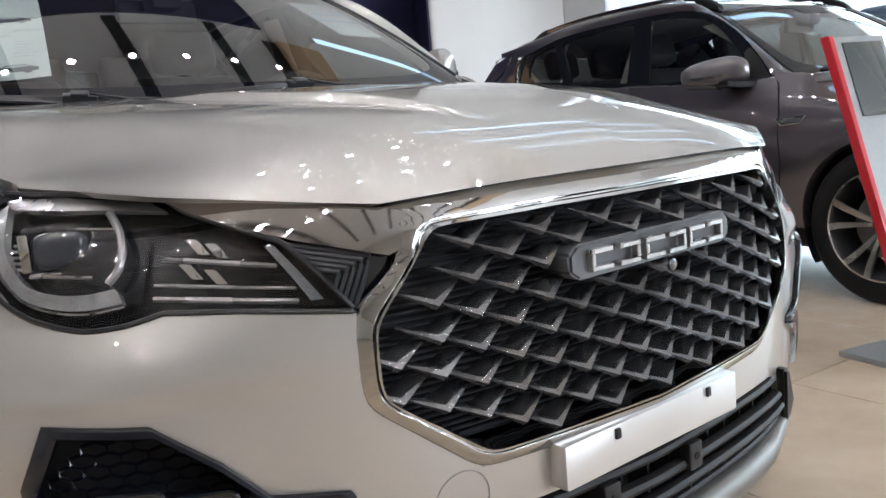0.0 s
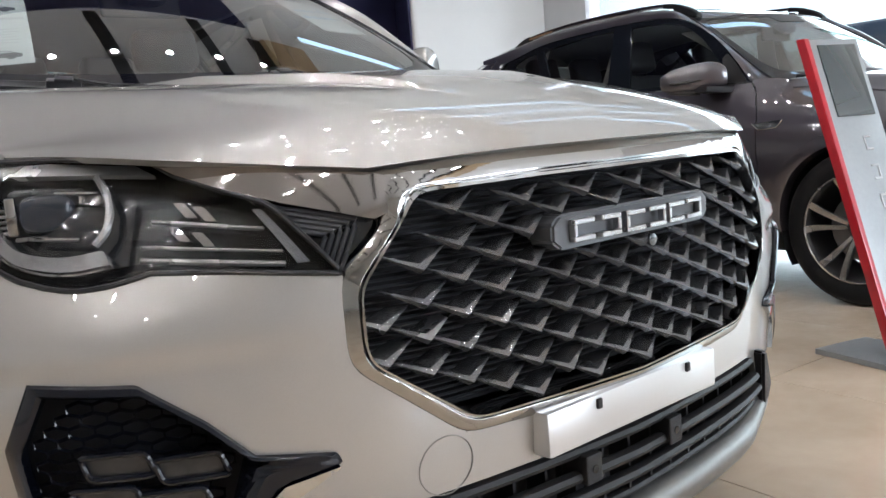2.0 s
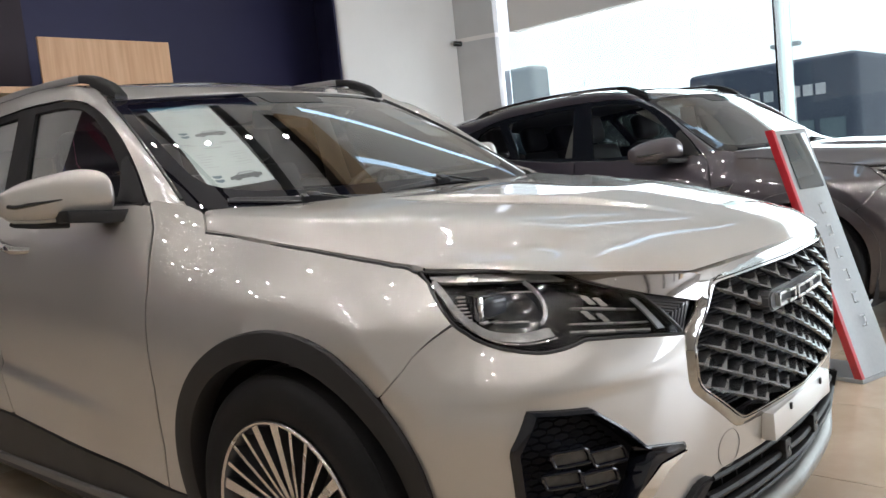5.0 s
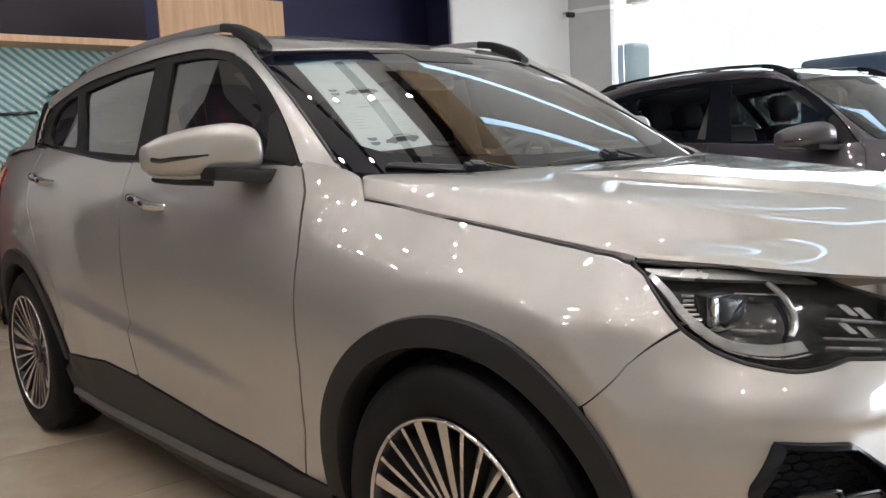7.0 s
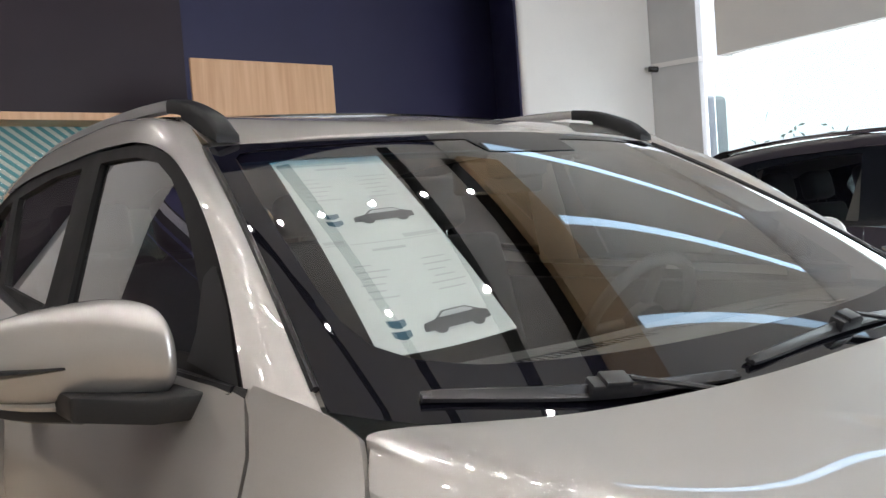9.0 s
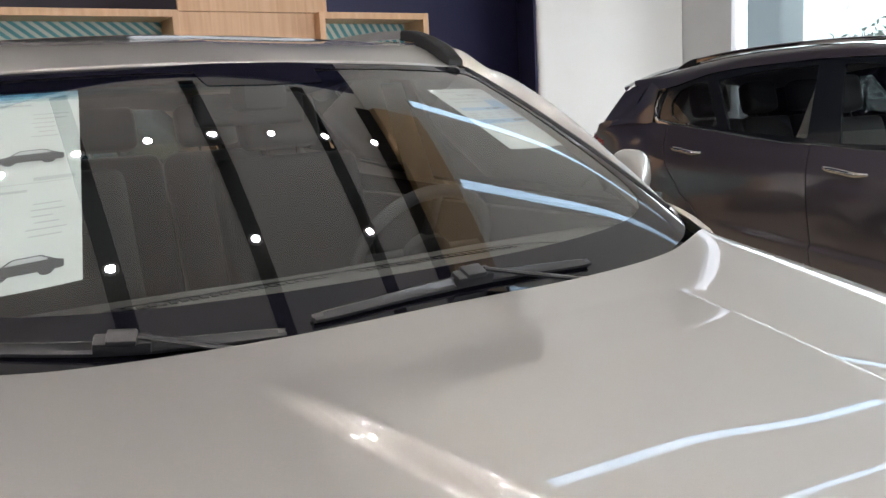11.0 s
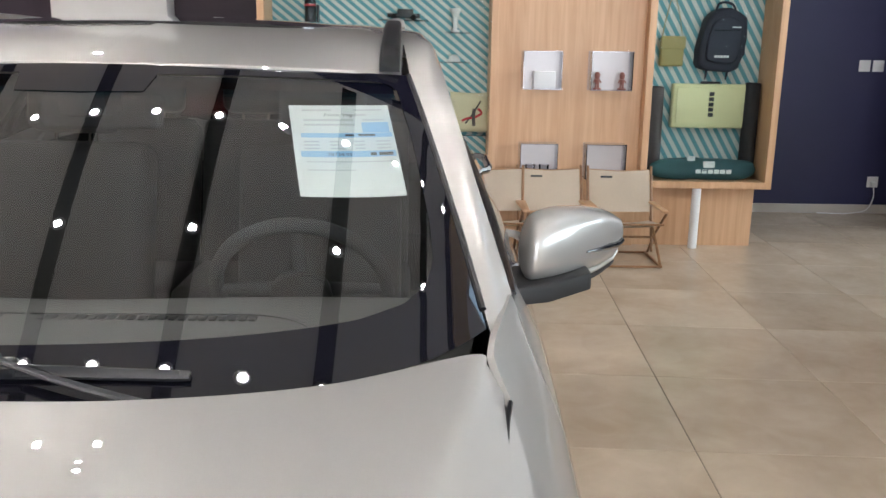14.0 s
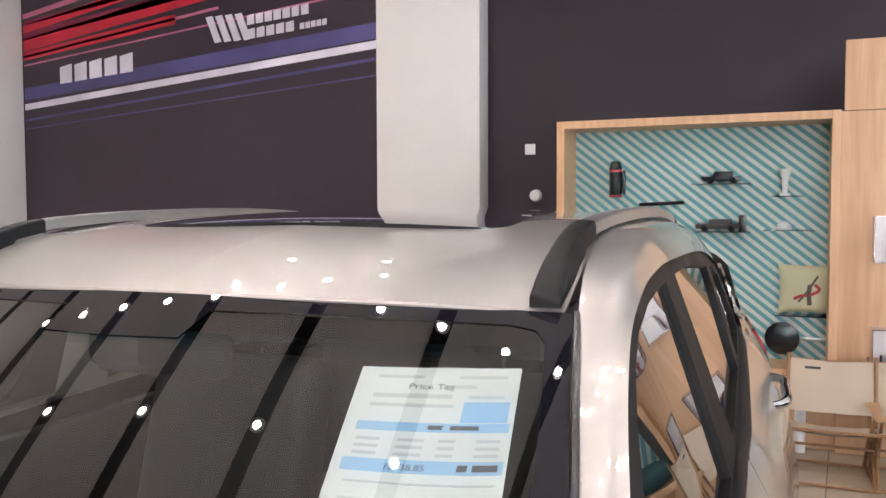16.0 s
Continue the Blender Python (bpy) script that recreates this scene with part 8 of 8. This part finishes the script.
# wall fittings
for x in (4.93, 5.065, 5.215):
    s_ = tagged(part("light_switch", bm_box((x - 0.055, 8.588, 1.425), (x + 0.055, 8.60, 1.535), 0.004), PLASTIC_WHITE, None), "white square light switch on the navy wall", "switch", "wall switches")
    part("rocker", bm_box((x - 0.022, 8.583, 1.45), (x + 0.022, 8.589, 1.51), 0.002), PLASTIC_WHITE, s_)
so = tagged(part("wall_socket", bm_box((5.105, 8.588, 0.27), (5.215, 8.60, 0.38), 0.004), PLASTIC_WHITE, None), "white wall socket with a plug and cable", "socket")
part("plug", bm_box((5.135, 8.555, 0.29), (5.185, 8.59, 0.33), 0.006), PLASTIC_WHITE, so)
obj("cable", *tube(spline([(5.16, 8.56, 0.29), (5.16, 8.54, 0.17), (5.10, 8.53, 0.05), (4.95, 8.53, 0.012), (4.6, 8.54, 0.010)], 30), 0.006, 6), PLASTIC_WHITE, so)
s_ = tagged(part("light_switch", bm_box((-1.47, 8.588, 2.13), (-1.37, 8.602, 2.23), 0.004), PLASTIC_WHITE, None), "white square wall plate on the charcoal wall", "switch", "wall switches")
s_ = tagged(part("wall_sensor", bm_cyl((-1.36, 8.54, 1.74), (-1.36, 8.602, 1.74), 0.05, 0.06, 20, 0.006), PLASTIC_WHITE, None), "small white wall sensor", "sensor")
cm = tagged(part("security_camera", bm_cyl((7.20, 7.36, 2.955), (7.30, 7.30, 2.945), 0.035, 0.038, 20, 0.006), BLACK_SHINE, None), "small black security camera on the pale pier", "camera")
part("bracket", bm_box((7.23, 7.32, 2.97), (7.27, 7.45, 3.0), 0.005), PLASTIC_WHITE, cm)


# ---------------------------------------------------------------- price sheets behind the windscreen
def wind_ab(x, y):
    A, B = np.meshgrid(np.linspace(-1, 1, 401), np.linspace(0, 1, 301), indexing="ij")
    p = wind_pt(A, B)
    x, y, _ = CAR_AT.inverted() @ Vector((x, y, 0))
    k = np.argmin((p[..., 0] - x) ** 2 + (p[..., 1] - y) ** 2)
    return float(A.ravel()[k]), float(B.ravel()[k])


def sheet_map(corners):
    """corners: bottom left, bottom right, top right, top left on the glass, as x, y. Returns a map from (u, v) to points just under it."""
    q = [np.array(wind_ab(*c)) for c in corners]

    def at(u, v, d=0.009):
        u, v = np.asarray(u, float), np.asarray(v, float)
        ab = (1 - u)[..., None] * (1 - v)[..., None] * q[0] + u[..., None] * (1 - v)[..., None] * q[1] + (u * v)[..., None] * q[2] + ((1 - u) * v)[..., None] * q[3]
        p = wind_pt(ab[..., 0], ab[..., 1])
        return (p + np.array((0, 0.45, -0.85)) * d) @ np.array(CAR_AT.to_3x3()).T + np.array(CAR_AT.translation)
    return at


def price_sheet(name, label, corners):
    at = sheet_map(corners)
    sq = [(0, 0), (1, 0), (1, 1), (0, 1)]
    s = tagged(obj(name, *cut_sheet(lambda a, b: at(a, b), sq, (), 0.1, 0.1, 0.0004), SHEET, None), label, "paper sheet", "sheets behind the windscreen")

    def bar(u0, v0, u1, v1, m_, name_="print_bar"):
        obj(name_, *cut_sheet(lambda a, b: at(a, b, 0.0082), [(u0, v0), (u1, v0), (u1, v1), (u0, v1)], (), 0.2, 0.1, 0.0002), m_, s, smooth=0)

    def text(body, u, v, height, m_):
        """Words laid onto the sheet; height as a share of the sheet's width."""
        cu = bpy.data.curves.new("words", "FONT")
        cu.body, cu.size = body, 1.0
        tmp = bpy.data.objects.new("words", cu)
        scene.collection.objects.link(tmp)
        me = bpy.data.meshes.new_from_object(tmp.evaluated_get(bpy.context.evaluated_depsgraph_get()))
        bpy.data.objects.remove(tmp)
        vs = np.array([v_.co[:2] for v_ in me.vertices])
        p0, p1, p2 = at(np.array([0.0, 1.0, 0.0]), np.array([0.0, 0.0, 1.0]))
        asp = np.linalg.norm(p2 - p0) / np.linalg.norm(p1 - p0)
        pts = at(u + vs[:, 0] * height, v + vs[:, 1] * height / asp, 0.0078)
        fs = [tuple(p.vertices) for p in me.polygons]
        bpy.data.meshes.remove(me)
        obj("words", pts, fs, m_, s, smooth=0)
    return s, bar, text, at


_, bar, text, at = price_sheet("price_sheet", "white price sheet with blue bands behind the windscreen", [(0.433, 1.630), (0.618, 1.676), (0.567, 1.935), (0.377, 1.874)])
bar(0.12, 0.925, 0.40, 0.945, INK_GREY), bar(0.62, 0.925, 0.92, 0.945, INK_GREY)
text("Price Tag", 0.32, 0.855, 0.075, INK)
bar(0.53, 0.862, 0.74, 0.885, INK_GREY), bar(0.12, 0.80, 0.60, 0.825, INK_GREY), bar(0.70, 0.80, 0.92, 0.82, INK_GREY)
bar(0.12, 0.745, 0.62, 0.765, INK_GREY), bar(0.68, 0.66, 0.96, 0.78, INK_BLUE), bar(0.08, 0.605, 0.98, 0.655, INK_BLUE)
bar(0.50, 0.618, 0.80, 0.642, INK)
for k in range(3):
    v = 0.475 + 0.038 * k
    for u0, u1 in ((0.10, 0.24), (0.34, 0.50), (0.58, 0.68), (0.80, 0.94)):
        bar(u0, v, u1, v + 0.016, INK_GREY)
bar(0.06, 0.39, 0.98, 0.455, INK_BLUE)
text("78738.85", 0.30, 0.402, 0.065, INK)
bar(0.72, 0.405, 0.95, 0.438, INK)
bar(0.10, 0.335, 0.95, 0.345, INK_GREY), bar(0.10, 0.25, 0.55, 0.262, INK_GREY)

s2, bar, text, at = price_sheet("specification_sheet", "two white specification sheets, one above the other, behind the windscreen", [(-0.688, 1.450), (-0.484, 1.422), (-0.385, 1.899), (-0.583, 1.944)])


def car_print(u, v, w):
    """A little printed car, about w of the sheet's width across."""
    o = [(0, 0.02), (0.02, 0.16), (0.22, 0.22), (0.36, 0.36), (0.72, 0.37), (0.90, 0.24), (1.0, 0.20), (1.0, 0.04)]
    k = w * 0.36
    obj("car_print", *cut_sheet(lambda a, b: at(a, b, 0.0080), [(u + a * w, v + b * k) for a, b in o], (), 0.02, 0.008, 0.0002), INK, s2, smooth=0)
    win = [(0.27, 0.23), (0.38, 0.33), (0.70, 0.34), (0.84, 0.25)]
    obj("car_print", *cut_sheet(lambda a, b: at(a, b, 0.0074), [(u + a * w, v + b * k) for a, b in win], (), 0.02, 0.006, 0.0002), INK_GREY, s2, smooth=0)
    for c in (0.22, 0.78):
        ring = [(u + (c + 0.10 * math.cos(t)) * w, v + (0.04 + 0.28 * 0.36 * math.sin(t)) * k * 1.0) for t in np.linspace(0, 2 * math.pi, 14, endpoint=False)]
        obj("car_print", *cut_sheet(lambda a, b: at(a, b, 0.0075), ring, (), 0.02, 0.006, 0.0002), INK, s2, smooth=0)


for base in (0.0, 0.5):
    car_print(0.36, base + 0.055, 0.52)
    for v in (0.042, 0.082):
        sh = [(0.14, base + v + 0.034), (0.205, base + v + 0.030), (0.27, base + v + 0.034), (0.265, base + v + 0.012), (0.205, base + v), (0.145, base + v + 0.012)]
        obj("badge_print", *cut_sheet(lambda a, b: at(a, b, 0.0080), sh, (), 0.03, 0.01, 0.0002), INK_TEAL, s2, smooth=0)
        bar(0.175, base + v + 0.013, 0.235, base + v + 0.022, INK_GREY)
    rnd = random.Random(int(base * 10) + 3)
    bar(0.02, base + 0.455, 0.18, base + 0.470, INK_GREY), bar(0.66, base + 0.455, 0.96, base + 0.474, INK_GREY), bar(0.02, base + 0.445, 0.98, base + 0.448, INK_GREY)
    bar(0.35, base + 0.405, 0.62, base + 0.417, INK_GREY)
    for k in range(6):
        for u0 in (0.10, 0.62):
            bar(u0 + rnd.uniform(0, 0.06), base + 0.20 + 0.028 * k, u0 + rnd.uniform(0.16, 0.30), base + 0.2055 + 0.028 * k, INK_GREY)

# ---------------------------------------------------------------- floor tiles
tm = bm_box((0.0022, 0.0022, -0.010), (TILE - 0.0022, TILE - 0.0022, 0.0), 0.0012, 1)
tile_me = bpy.data.meshes.new("tile")
tm.to_mesh(tile_me)
tile_me.materials.append(STONE)
rest_v, rest_f = [], []
for i in range(-14, 9):
    for j in range(-18, 7):
        x, y = floor_xy(i, j)
        cx, cy = x + 0.4, y + 0.4
        if not (-8.4 < cx < 7.6 and -8.4 < cy < 8.75):
            continue
        if -3.8 < cx < 5.8 and -1.6 < cy:
            t = new("tile", tile_me)
            t.parent = floor
            t.matrix_basis = Matrix.Translation((x, y, 0)) @ pose(0, 0, 0, 0, 0, math.degrees(TURN))
        else:
            c, s = math.cos(TURN), math.sin(TURN)
            b0 = len(rest_v)
            for z in (0.0, -0.01):
                for a, b in ((0.0015, 0.0015), (TILE - 0.0015, 0.0015), (TILE - 0.0015, TILE - 0.0015), (0.0015, TILE - 0.0015)):
                    rest_v.append((x + a * c - b * s, y + a * s + b * c, z))
            rest_f += [(b0, b0 + 1, b0 + 2, b0 + 3)] + [(b0 + k, b0 + 4 + k, b0 + 4 + (k + 1) % 4, b0 + (k + 1) % 4) for k in range(4)]
tagged(obj("far_tile", rest_v, rest_f, STONE, floor, "", 0), kind="stuff")
